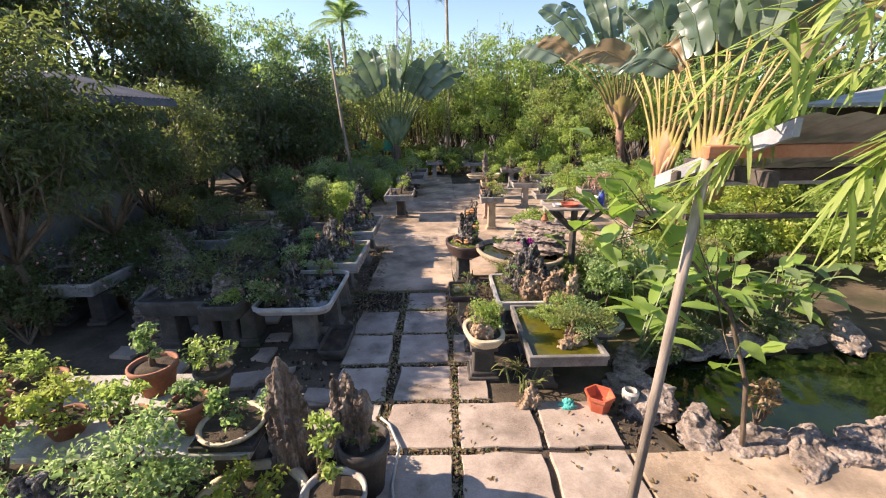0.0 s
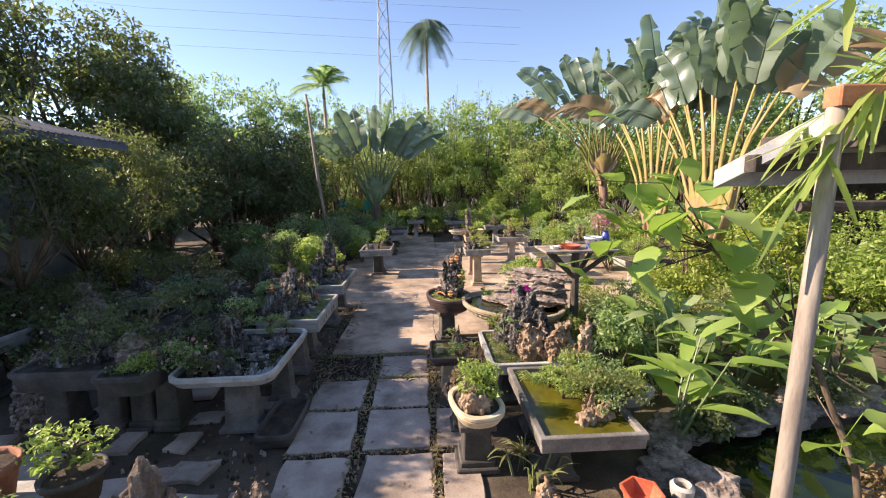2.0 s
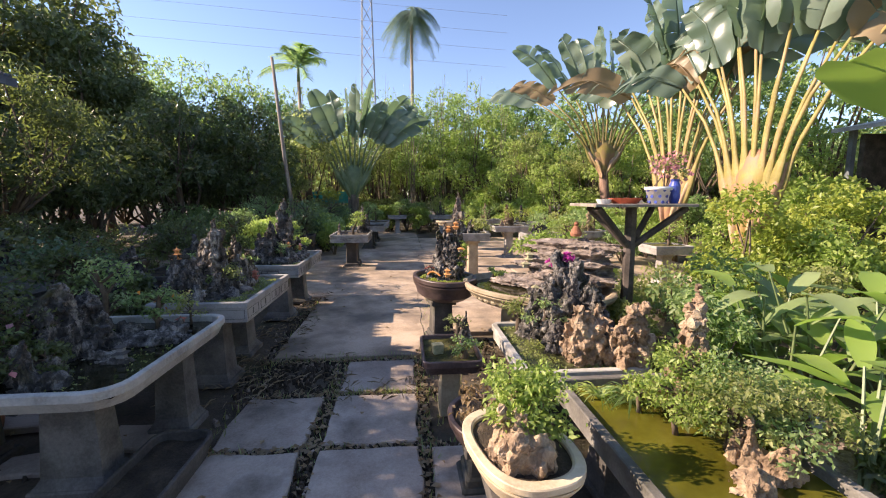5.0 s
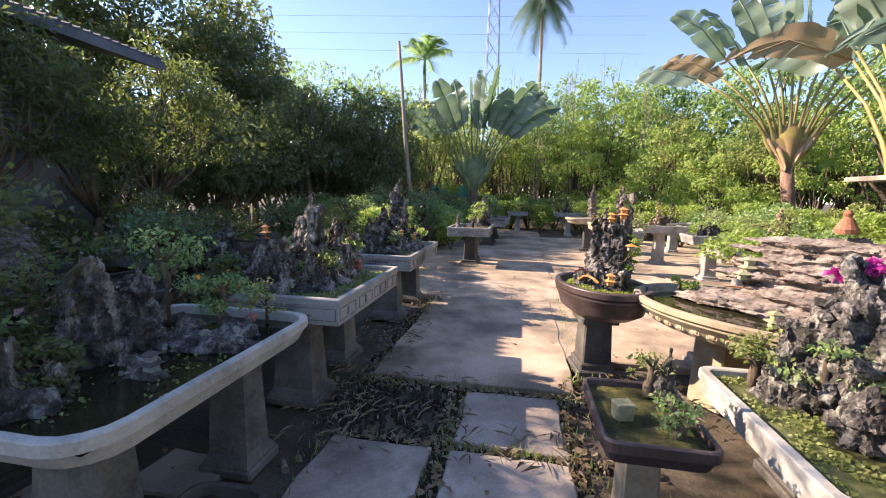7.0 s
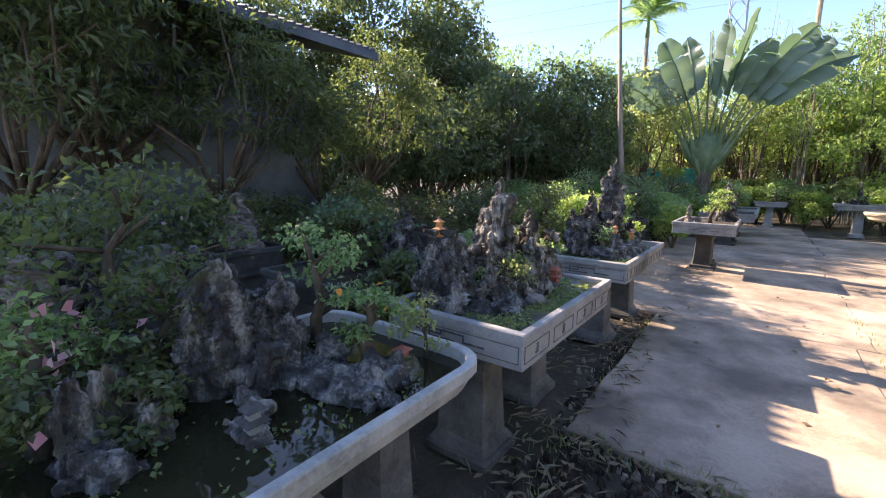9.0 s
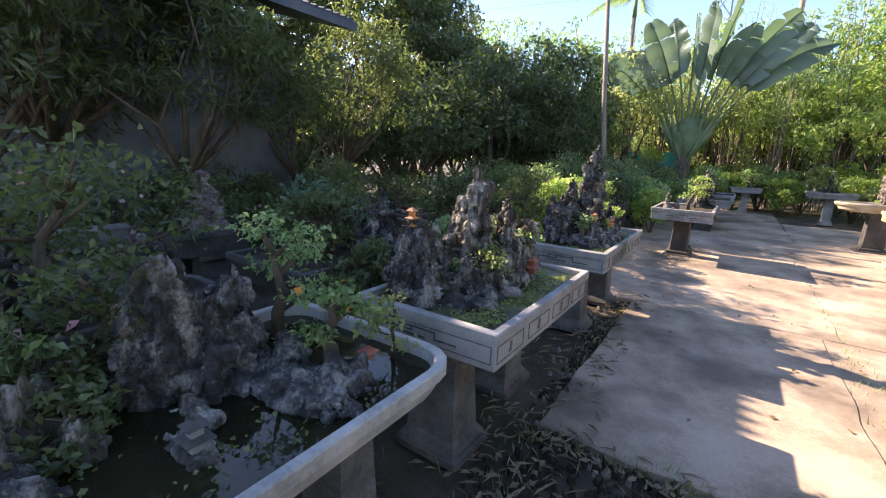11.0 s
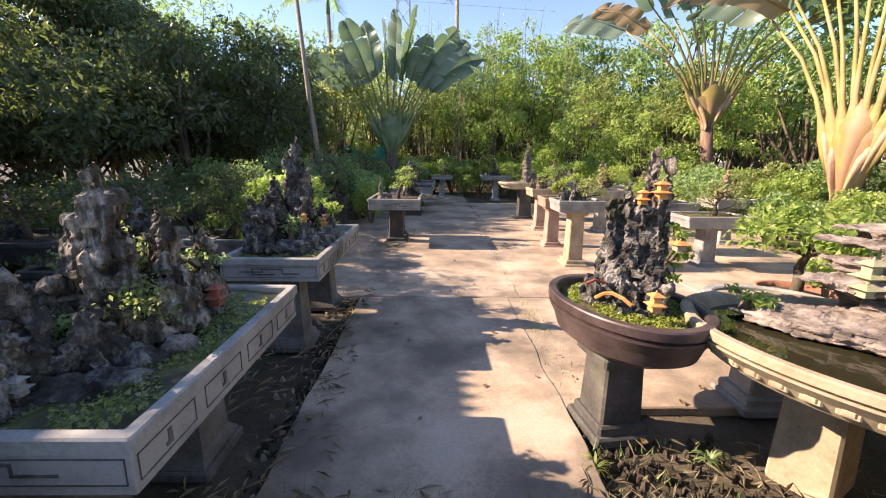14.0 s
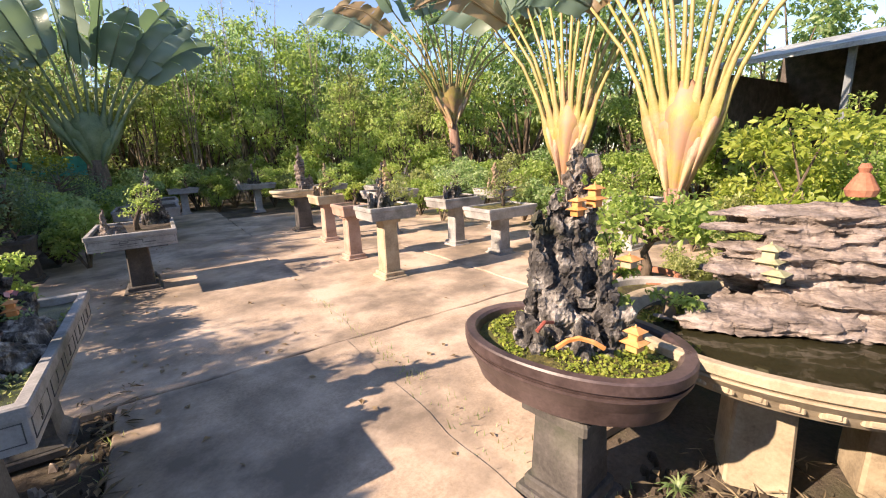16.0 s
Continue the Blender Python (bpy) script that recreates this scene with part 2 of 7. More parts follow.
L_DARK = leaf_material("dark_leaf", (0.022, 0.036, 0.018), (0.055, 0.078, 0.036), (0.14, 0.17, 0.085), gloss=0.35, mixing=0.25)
L_MID = leaf_material("mid_leaf", (0.035, 0.075, 0.02), (0.19, 0.28, 0.105), (0.48, 0.56, 0.28), (0.42, 0.68, 0.2), mixing=0.5)
L_BRIGHT = leaf_material("bright_leaf", (0.07, 0.125, 0.025), (0.25, 0.34, 0.075), (0.5, 0.57, 0.19), (0.48, 0.7, 0.15), mixing=0.5)
L_YELLOW = leaf_material("yellow_leaf", (0.11, 0.155, 0.023), (0.23, 0.295, 0.045), (0.42, 0.45, 0.085), mixing=0.45)
L_OLIVE = leaf_material("olive_leaf", (0.06, 0.08, 0.025), (0.2, 0.23, 0.075), (0.44, 0.45, 0.18), (0.48, 0.62, 0.18), mixing=0.5)
# leaf green with shade put into the colour, for plants left of the path
L_SHADE = leaf_material("shade_darkened_leaf", (0.02, 0.032, 0.014), (0.055, 0.072, 0.03), (0.14, 0.165, 0.075), mixing=0.3)
L_BLUE = leaf_material("juniper_needle", (0.028, 0.070, 0.042), (0.063, 0.126, 0.070), (0.126, 0.196, 0.112), mixing=0.2)
L_PALM = leaf_material("palm_blade", (0.06, 0.1, 0.07), (0.12, 0.175, 0.125), (0.25, 0.31, 0.24), (0.3, 0.5, 0.22), gloss=0.3, mixing=0.25)
L_DRY = leaf_material("dry_blade", (0.12, 0.08, 0.04), (0.24, 0.17, 0.09), (0.38, 0.29, 0.17), through_colour=(0.5, 0.35, 0.15), mixing=0.3)
L_MAGENTA = leaf_material("magenta_bract", (0.3, 0.01, 0.18), (0.5, 0.03, 0.3), (0.65, 0.1, 0.42), through_colour=(0.8, 0.1, 0.5), mixing=0.3)
L_PINK = leaf_material("pink_flower", (0.5, 0.16, 0.2), (0.65, 0.3, 0.32), (0.75, 0.5, 0.5), through_colour=(0.8, 0.4, 0.4), mixing=0.3)
L_ORANGEF = leaf_material("orange_flower", (0.5, 0.14, 0.02), (0.65, 0.22, 0.03), (0.75, 0.35, 0.06), through_colour=(0.8, 0.35, 0.05), mixing=0.3)
L_BIG = leaf_material("broad_soft_leaf", (0.07, 0.15, 0.025), (0.2, 0.33, 0.06), (0.4, 0.52, 0.15), (0.46, 0.74, 0.1), gloss=0.38, mixing=0.45)
M_STALK = surface("leaf_stalk_yellow", (0.19, 0.155, 0.045), (0.29, 0.24, 0.07), (0.4, 0.34, 0.13), 2, 30, (0.4, 0.25, 0.14), (0.48, 0.68), 0.55, 0.2, 0.004)
M_WEDGE = surface("packed_leaf_bases", (0.2, 0.14, 0.04), (0.3, 0.225, 0.055), (0.37, 0.29, 0.09), 1.5, 40, (0.31, 0.17, 0.1), (0.42, 0.58), 0.6, 0.35, 0.006, stretch=(1, 1, 0.4), stain_scale=1.6)
M_STALKPINK = surface("dry_pink_leaf_base", (0.24, 0.13, 0.085), (0.4, 0.24, 0.15), (0.52, 0.36, 0.23), 3, 40, (0.42, 0.34, 0.13), (0.5, 0.7), 0.65, 0.4, 0.006, stretch=(1, 1, 0.3))
M_STALKGREEN = surface("leaf_stalk_green", (0.08, 0.12, 0.05), (0.14, 0.19, 0.08), (0.22, 0.26, 0.13), 3, 30, None, rough=0.5, bump=0.2, depth=0.004)


# ---- geometry helpers ----
class Geo:
    """Collects vertices and faces of one mesh."""

    def __init__(self):
        self.v, self.f = [], []

    def add(self, verts, faces):
        k = len(self.v)
        self.v += [tuple(p) for p in verts]
        self.f += [tuple(i + k for i in f) for f in faces]
        return self

    def block(self, x0, x1, y0, y1, z0, z1, bevel=0.0, top=1.0):
        """A block with chamfered upright edges and top; top: how far it narrows."""
        def ring(z, inset, s):
            cx, cy, hx, hy = (x0 + x1) / 2, (y0 + y1) / 2, (x1 - x0) / 2 * s - inset, (y1 - y0) / 2 * s - inset
            b = max(min(bevel, hx * 0.45, hy * 0.45), 1e-4)
            return [(cx + a, cy + c, z) for a, c in ((hx, -hy + b), (hx, hy - b), (hx - b, hy), (-hx + b, hy), (-hx, hy - b), (-hx, -hy + b), (-hx + b, -hy), (hx - b, -hy))]
        b = bevel
        rings = [ring(z0, 0, 1), ring(z1 - b, 0, top), ring(z1, b * 0.8, top)] if b else [ring(z0, 0, 1), ring(z1, 0, top)]
        return self.loft(rings)

    def loft(self, rings, cap=True, closed=False):
        n = len(rings[0])
        k = len(self.v)
        for r in rings:
            self.v += [tuple(p) for p in r]
        last = len(rings) if closed else len(rings) - 1
        for a in range(last):
            b = (a + 1) % len(rings)
            for i in range(n):
                j = (i + 1) % n
                self.f.append((k + a * n + i, k + a * n + j, k + b * n + j, k + b * n + i))
        if cap and not closed:
            self.f.append(tuple(k + i for i in reversed(range(n))))
            self.f.append(tuple(k + (len(rings) - 1) * n + i for i in range(n)))
        return self

    def lathe(self, profile, sx=1.0, sy=1.0, sides=24, at=(0, 0, 0), cap=True, power=2.0):
        """Turns (radius, height) pairs; power over 2 gives a squarer outline."""
        rings = []
        for r, z in profile:
            ring = []
            for i in range(sides):
                a = 2 * math.pi * i / sides
                c, s = math.cos(a), math.sin(a)
                q = (abs(c) ** power + abs(s) ** power) ** (-1 / power)
                ring.append((at[0] + r * sx * q * c, at[1] + r * sy * q * s, at[2] + z))
            rings.append(ring)
        return self.loft(rings, cap)

    def tube(self, points, radii, sides=6):
        rings = []
        pts = [Vector(p) for p in points]
        for i, p in enumerate(pts):
            d = (pts[min(i + 1, len(pts) - 1)] - pts[max(i - 1, 0)]).normalized()
            u = d.cross(Vector((0.31, 0.95, 0.1))).normalized()
            w = d.cross(u)
            r = radii[i] if isinstance(radii, (list, tuple)) else radii
            rings.append([p + r * (math.cos(2 * math.pi * k / sides) * u + math.sin(2 * math.pi * k / sides) * w) for k in range(sides)])
        return self.loft(rings)

    def mesh(self, name):
        me = bpy.data.meshes.new(name)
        me.from_pydata(self.v, [], self.f)
        me.update()
        return me


def arrays_mesh(name, verts, tris):
    me = bpy.data.meshes.new(name)
    me.vertices.add(len(verts))
    me.vertices.foreach_set("co", np.asarray(verts, dtype=np.float32).ravel())
    me.loops.add(len(tris) * 3)
    me.loops.foreach_set("vertex_index", np.asarray(tris, dtype=np.int32).ravel())
    me.polygons.add(len(tris))
    me.polygons.foreach_set("loop_start", np.arange(0, len(tris) * 3, 3, dtype=np.int32))
    me.update(calc_edges=True)
    return me


def smooth(me):
    me.polygons.foreach_set("use_smooth", [True] * len(me.polygons))
    return me


def thing(name, label, category, x=0, y=0, z=0, rz=0, group="", kind=""):
    ob = new(name)
    ob.empty_display_size = 0.1
    ob.matrix_world = pose(x, y, z, 0, 0, rz)
    return tagged(ob, label, category, group, kind)


def part(name, geo, mat, parent, label="", shade=False):
    """One mesh object under a thing or under a part."""
    me = geo.mesh(name) if isinstance(geo, Geo) else geo
    if shade:
        smooth(me)
    if not me.materials:
        me.materials.append(mat)
    ob = new(name, me)
    ob.parent = parent
    if label:
        ob["label"] = label
    return ob


def single(name, geo, mat, label, category, x=0, y=0, z=0, rz=0, group="", kind="", shade=False):
    """A thing of one mesh."""
    me = geo.mesh(name) if isinstance(geo, Geo) else geo
    if shade:
        smooth(me)
    me.materials.append(mat)
    ob = new(name, me)
    ob.matrix_world = pose(x, y, z, 0, 0, rz)
    return tagged(ob, label, category, group, kind)


# ---- leaves ----
def leaf_mesh(name, centres, size, rng, width=0.5, droop=0.3, up=0.6, fold=0.12, outward=None):
    """Folded pointed leaves at the given places."""
    n = len(centres)
    d = rng.normal(size=(n, 3))
    if outward is not None:
        d += outward * 1.2
    d[:, 2] -= droop
    d /= np.linalg.norm(d, axis=1, keepdims=True) + 1e-9
    nrm = rng.normal(size=(n, 3)) * 0.6
    nrm[:, 2] += up
    side = np.cross(d, nrm)
    side /= np.linalg.norm(side, axis=1, keepdims=True) + 1e-9
    nn = np.cross(side, d)
    s = (size * rng.uniform(0.6, 1.35, n))[:, None]
    base = centres - d * s * 0.5
    tip = centres + d * s * 0.5 - np.array([0, 0, 1]) * s * 0.08
    left = centres + side * s * width * 0.5 + nn * s * fold - d * s * 0.05
    right = centres - side * s * width * 0.5 + nn * s * fold - d * s * 0.05
    v = np.stack([base, left, tip, right], 1).reshape(-1, 3)
    k = np.arange(n)[:, None] * 4
    t = np.concatenate([k + np.array([[0, 2, 1]]), k + np.array([[0, 3, 2]])], 1).reshape(-1, 3)
    return arrays_mesh(name, v, t)


def clump_points(n, blobs, rng, shell=0.55):
    """Points in a set of (centre, radii) clumps, denser towards their skins."""
    w = np.array([r[0] * r[1] + r[0] * r[2] for _, r in blobs])
    pick = rng.choice(len(blobs), n, p=w / w.sum())
    c = np.array([b[0] for b in blobs])[pick]
    r = np.array([b[1] for b in blobs])[pick]
    d = rng.normal(size=(n, 3))
    d /= np.linalg.norm(d, axis=1, keepdims=True)
    q = rng.uniform(shell, 1.08, n)[:, None] * rng.uniform(0.8, 1.0, (n, 1))
    return c + d * r * q, d


def scatter_blobs(count, centre, radii, size, rng, low=-0.5):
    """Small clumps spread over an ellipsoid, for an uneven outline with gaps."""
    out = []
    while len(out) < count:
        d = rng.normal(size=3)
        d /= np.linalg.norm(d)
        if d[2] < low:
            continue
        k = rng.uniform(0.45, 1.0)
        s = size * rng.uniform(0.6, 1.3)
        out.append((np.array(centre) + d * np.array(radii) * k, np.array([s, s, s * 0.75])))
    return out


def limbs(geo, base, tips, r0, rng, sides=5):
    """Tapering crooked branches from base to the tips."""
    b = Vector(base)
    for tip in tips:
        e = Vector(tip)
        mid = b.lerp(e, 0.5) + Vector(rng.normal(size=3) * (e - b).length * 0.08)
        geo.tube([b, b.lerp(mid, 0.6), mid, e], [r0, r0 * 0.75, r0 * 0.55, r0 * 0.2], sides)


def tree(label, x, y, h, crown, leaves, leaf_size, mat, seed, clumps=26, clump=0.9, trunk=0.12, base=0.35, rz=0, bark=None, width=0.45, name="tree", category="tree", group="garden trees", droop=0.4):
    rng = np.random.default_rng(seed)
    t = thing(name, label, category, x, y, 0, rz, group)
    cz = h * (base + (1 - base) / 2)
    rad = (crown, crown, h * (1 - base) / 2)
    blobs = scatter_blobs(clumps, (0, 0, cz), rad, clump, rng)
    leaves, leaf_size = int(leaves * 0.46), leaf_size * 1.2
    pts, d = clump_points(leaves, blobs, rng)
    pts[:, 2] = np.maximum(pts[:, 2], 0.03)
    g = Geo()
    fork = (rng.normal() * 0.1, rng.normal() * 0.1, h * base)
    g.tube([(0, 0, -0.05), (rng.normal() * 0.06, rng.normal() * 0.06, h * base * 0.5), fork], [trunk * 1.25, trunk, trunk * 0.8], 8)
    limbs(g, fork, [b[0] for b in blobs[:12]], trunk * 0.55, rng)
    part("trunk", g, bark or M_BARK, t, shade=True)
    part("crown", leaf_mesh("crown", pts, leaf_size, rng, width, droop, outward=d), mat, t)
    return t


def shrub(label, x, y, z, r, h, leaves, leaf_size, mat, seed, name="shrub", category="shrub", group="shrubs", clumps=14, width=0.5, flowers=None, flower_count=0, flower_size=0.03, rz=0):
    rng = np.random.default_rng(seed)
    t = thing(name, label, category, x, y, z, rz, group)
    blobs = scatter_blobs(clumps, (0, 0, h * 0.55), (r * 0.75, r * 0.75, h * 0.36), min(r, h) * 0.34, rng, -0.9)
    pts, d = clump_points(leaves, blobs, rng)
    pts[:, 2] = np.maximum(pts[:, 2], 0.02)
    g = Geo()
    limbs(g, (0, 0, -0.02), [b[0] for b in blobs[:8]], max(0.012, h * 0.018), rng, 5)
    part("stem", g, M_BARK, t)
    part("foliage", leaf_mesh("foliage", pts, leaf_size, rng, width, 0.1, outward=d), mat, t)
    if flowers:
        p2, d2 = clump_points(flower_count, blobs, rng, 0.9)
        tagged(part("blossom", leaf_mesh("blossom", p2 + d2 * 0.02, flower_size, rng, 0.8, 0, outward=d2), flowers, t), kind="stuff")
    return t


# ---- rocks ----
ICO = {}
for sub in (2, 3, 4):
    bm = bmesh.new()
    bmesh.ops.create_icosphere(bm, subdivisions=sub, radius=1.0)
    bm.verts.ensure_lookup_table()
    ICO[sub] = (np.array([v.co[:] for v in bm.verts]), [tuple(v.index for v in f.verts) for f in bm.faces])
    bm.free()


def rock_geo(geo, at, size, seed, sub=3, rough=0.35, freq=1.6, flat=True, layers=0.0, spire=0.0, column=False):
    """A craggy stone. layers: ledges; spire: how much it tapers upwards."""
    v0, f = ICO[sub]
    off = Vector((seed * 7.13, seed * 3.71, seed * 1.37))
    out = []
    for p in v0:
        q = Vector(p)
        k = 1 + rough * noise.noise(q * freq + off) + rough * 0.7 * (0.5 - abs(noise.noise(q * freq * 2.3 + off))) + rough * 0.35 * noise.noise(q * freq * 5.5 + off)
        x, y, z = q.x * k, q.y * k, q.z * k
        if spire:
            s = 1 - spire * max(0.0, min(1.0, (z + 1) / 2.2))
            groove = 1 + 0.16 * noise.noise(Vector((q.x * 5, q.y * 5, q.z * 0.7)) + off)
            x, y = x * s * groove, y * s * groove
        if column:
            w = (1.02 - min(1.0, q.z * q.z)) ** -0.3
            x, y = x * min(w, 1.7), y * min(w, 1.7)
        if layers:
            z += layers * math.sin(z * 11 + 2 * noise.noise(q * 1.5 + off)) * 0.08
            w = 1 + layers * 0.22 * math.sin(z * 17 + 3 * noise.noise(q * 2 + off))
            x, y = x * w, y * w
        if flat and z < -0.55:
            z = -0.55 + (z + 0.55) * 0.1
        out.append((at[0] + x * size[0], at[1] + y * size[1], at[2] + (z + 0.55) * size[2]))
    return geo.add(out, f)


# ---- ground ----
def ground_sheet():
    xs = sorted(set([-400, -150, -60, -30] + [i * 0.5 for i in range(-40, 41)] + [30, 60, 150, 400]))
    ys = sorted(set([-400, -150, -60, -20] + [i * 0.5 for i in range(-16, 61)] + [40, 80, 200, 600]))
    g = Geo()
    for y in ys:
        for x in xs:
            near = abs(x) < 20 and -8 < y < 30
            z = 0.02 * noise.noise(Vector((x * 0.9, y * 0.9, 0))) - 0.02 if near else -0.03
            if 2.1 < x < 6.2 and 3.3 < y < 5.0:
                z = -0.35
            g.v.append((x, y, z))
    n = len(xs)
    for j in range(len(ys) - 1):
        for i in range(n - 1):
            g.f.append((j * n + i, j * n + i + 1, (j + 1) * n + i + 1, (j + 1) * n + i))
    return single("ground", g, M_EARTH, "bare dark earth with leaf litter and moss", "ground", kind="structure", shade=True)


ground_sheet()


def ragged(x0, x1, y0, y1, z, thick, seed, wob=0.02, step=0.25):
    """A poured slab with slightly uneven, broken edges."""
    ring = []
    def edge(ax, ay, bx, by):
        n = max(1, int(math.hypot(bx - ax, by - ay) / step))
        for i in range(n):
            t = i / n
            px, py = ax + (bx - ax) * t, ay + (by - ay) * t
            ring.append((px + wob * noise.noise(Vector((px * 3 + seed, py * 3, seed))), py + wob * noise.noise(Vector((px * 3, py * 3 + seed, seed + 5)))))
    edge(x0, y0, x1, y0), edge(x1, y0, x1, y1), edge(x1, y1, x0, y1), edge(x0, y1, x0, y0)
    cx, cy = (x0 + x1) / 2, (y0 + y1) / 2
    k = 0.008
    inner = [(px - k * (1 if px > cx else -1), py - k * (1 if py > cy else -1)) for px, py in ring]
    return Geo().loft([[(px, py, z - thick) for px, py in ring], [(px, py, z - 0.008) for px, py in ring], [(px, py, z) for px, py in inner]])


pavement = thing("pavement", "weathered beige concrete yard slabs with mossy open joints", "pavement", kind="structure")
# rows of square slabs near the steps: y edges of the rows, x edges of the columns
ROW_Y = [2.38, 3.08, 3.77, 4.47, 5.22, 5.96, 6.68]
for r in range(6):
    for c, (x0, x1) in enumerate(((-1.24, -0.665), (-0.548, 0.07), (0.155, 0.88), (0.94, 1.62))):
        if (c == 3 and r > 1) or (c == 2 and r > 3) or (c == 0 and r in (0, 5)):
            continue
        sh = 0.04 * r if r < 3 else 0.0
        x1b = min(x1, 0.46) if (c == 2 and r > 1) else x1
        part("paving_slab", ragged(x0 + sh * 0.4, x1b + sh * 0.4, ROW_Y[r] + 0.034, ROW_Y[r + 1] - 0.034, 0.026 - 0.005 * ((r * 7 + c * 3) % 3), 0.06, r * 4 + c, 0.034, 0.07), M_SLAB, pavement)
for x0, x1, y0, y1, s in ((-1.3, 0.2, 6.74, 9.33, 40), (-2.3, 0.335, 9.35, 15.2, 41), (-2.4, 0.5, 15.22, 21.5, 42), (0.165, 2.3, 7.4, 9.34, 43), (0.322, 2.3, 9.36, 12.4, 47), (2.31, 6.5, 8.4, 12.4, 44),
                          (0.322, 6.2, 12.415, 15.19, 55), (0.515, 6.2, 15.215, 18.5, 51), (1.66, 4.4, 2.2, 3.02, 46), (-5.2, -2.2, 11.2, 14.6, 48), (-7.6, -5.3, 10.2, 13.6, 49), ):
    part("concrete_panel", ragged(x0, x1, y0, y1, 0.03 - 0.002 * (s % 4), 0.07, s, 0.03, 0.11), M_FLOOR, pavement)

# broken flagstones in the shaded soil beside the path
rngF = random.Random(27)
for i in range(26):
    x, y = rngF.uniform(-4.6, -1.5), rngF.uniform(3.3, 5.9)
    w, d = rngF.uniform(0.2, 0.5), rngF.uniform(0.18, 0.4)
    part("flagstone", ragged(x, x + w, y, y + d, 0.012 + 0.0011 * i, 0.05, 60 + i, 0.07, 0.09), M_SLAB, pavement)

# steps behind the first slabs, walked down at the start
steps = thing("steps", "plain concrete steps down into the garden", "steps", kind="structure")
for i in range(8):
    part("step", Geo().block(-0.75, 0.85, -1.6 if i == 7 else 2.22 - 0.31 * (i + 1) - 0.0, 2.22 - 0.31 * i, 0.0, 0.18 * (i + 1), 0.012), M_SLAB, steps)
part("landing", Geo().block(-3.0, 3.0, -3.2, -1.62, 0.0, 1.44, 0.012), M_SLAB, steps)


# ---- straw and leaf litter on the ground ----
def litter(name, label, mat, spots, count, length, seed, width=0.008, z=0.035):
    rng = np.random.default_rng(seed)
    g = Geo()
    for _ in range(count):
        x0, x1, y0, y1 = spots[rng.integers(len(spots))]
        x, y, a, le = rng.uniform(x0, x1), rng.uniform(y0, y1), rng.uniform(0, math.pi), length * rng.uniform(0.4, 1.3)
        dx, dy = math.cos(a) * le / 2, math.sin(a) * le / 2
        w = width * rng.uniform(0.6, 1.5)
        nx, ny = -math.sin(a) * w, math.cos(a) * w
        b = rng.uniform(0.002, 0.02)
        g.add([(x - dx, y - dy, z), (x + nx, y + ny, z + b), (x + dx, y + dy, z + 0.004), (x - nx, y - ny, z + b * 0.5)], [(0, 1, 2), (0, 2, 3)])
    return single(name, g, mat, label, "litter", kind="stuff")


litter("straw", "dry straw and twigs scattered on bare soil", M_STRAW, [(-1.9, -1.0, 5.8, 7.2), (-1.7, -0.5, 6.1, 6.8), (0.1, 0.7, 6.3, 6.9), (-1.8, -1.1, 7.2, 8.2), (0.2, 1.6, 6.4, 7.1), (-1.35, 0.2, 5.8, 6.2), (-1.5, -1.2, 8.0, 9.6)], 820, 0.11, 5, 0.005)
litter("fallen_leaves", "brown fallen leaves along the path joints", L_DRY, [(-1.3, 0.5, 2.6, 6.7), (-0.66, -0.54, 2.6, 6.6), (0.06, 0.16, 2.6, 6.6), (-1.5, 2.2, 7, 14), (1, 3, 2.5, 3.6), (-1.6, -0.9, 9, 16)], 420, 0.05, 6, 0.016)


def grass(name, label, spots, count, h, seed, mat):
    rng = np.random.default_rng(seed)
    n = count
    sp = np.array([spots[i] for i in rng.integers(len(spots), size=n)])
    x, y = rng.uniform(sp[:, 0], sp[:, 1]), rng.uniform(sp[:, 2], sp[:, 3])
    hh = h * rng.uniform(0.3, 1.3, n)
    a = rng.uniform(0, 2 * math.pi, n)
    lean = hh * rng.uniform(0.1, 0.9, n)
    w = 0.004 * rng.uniform(0.7, 1.6, n)
    b1 = np.stack([x - np.sin(a) * w, y + np.cos(a) * w, np.zeros(n)], 1)
    b2 = np.stack([x + np.sin(a) * w, y - np.cos(a) * w, np.zeros(n)], 1)
    t = np.stack([x + np.cos(a) * lean, y + np.sin(a) * lean, hh], 1)
    v = np.stack([b1, b2, t], 1).reshape(-1, 3)
    return single(name, arrays_mesh(name, v, np.arange(n * 3).reshape(-1, 3)), mat, label, "grass", kind="stuff")


grass("grass", "thin weeds in the joints between slabs", [(-0.66, -0.54, 3, 6.7), (0.06, 0.17, 2.6, 6.7), (-1.35, -1.2, 5, 9), (0.2, 0.5, 5.4, 8.6), (-1.3, 0.1, 6.64, 6.78), (0.26, 0.4, 8.4, 10.5), (-0.6, 0.0, 5.93, 5.99)], 1300, 0.06, 9, L_OLIVE)


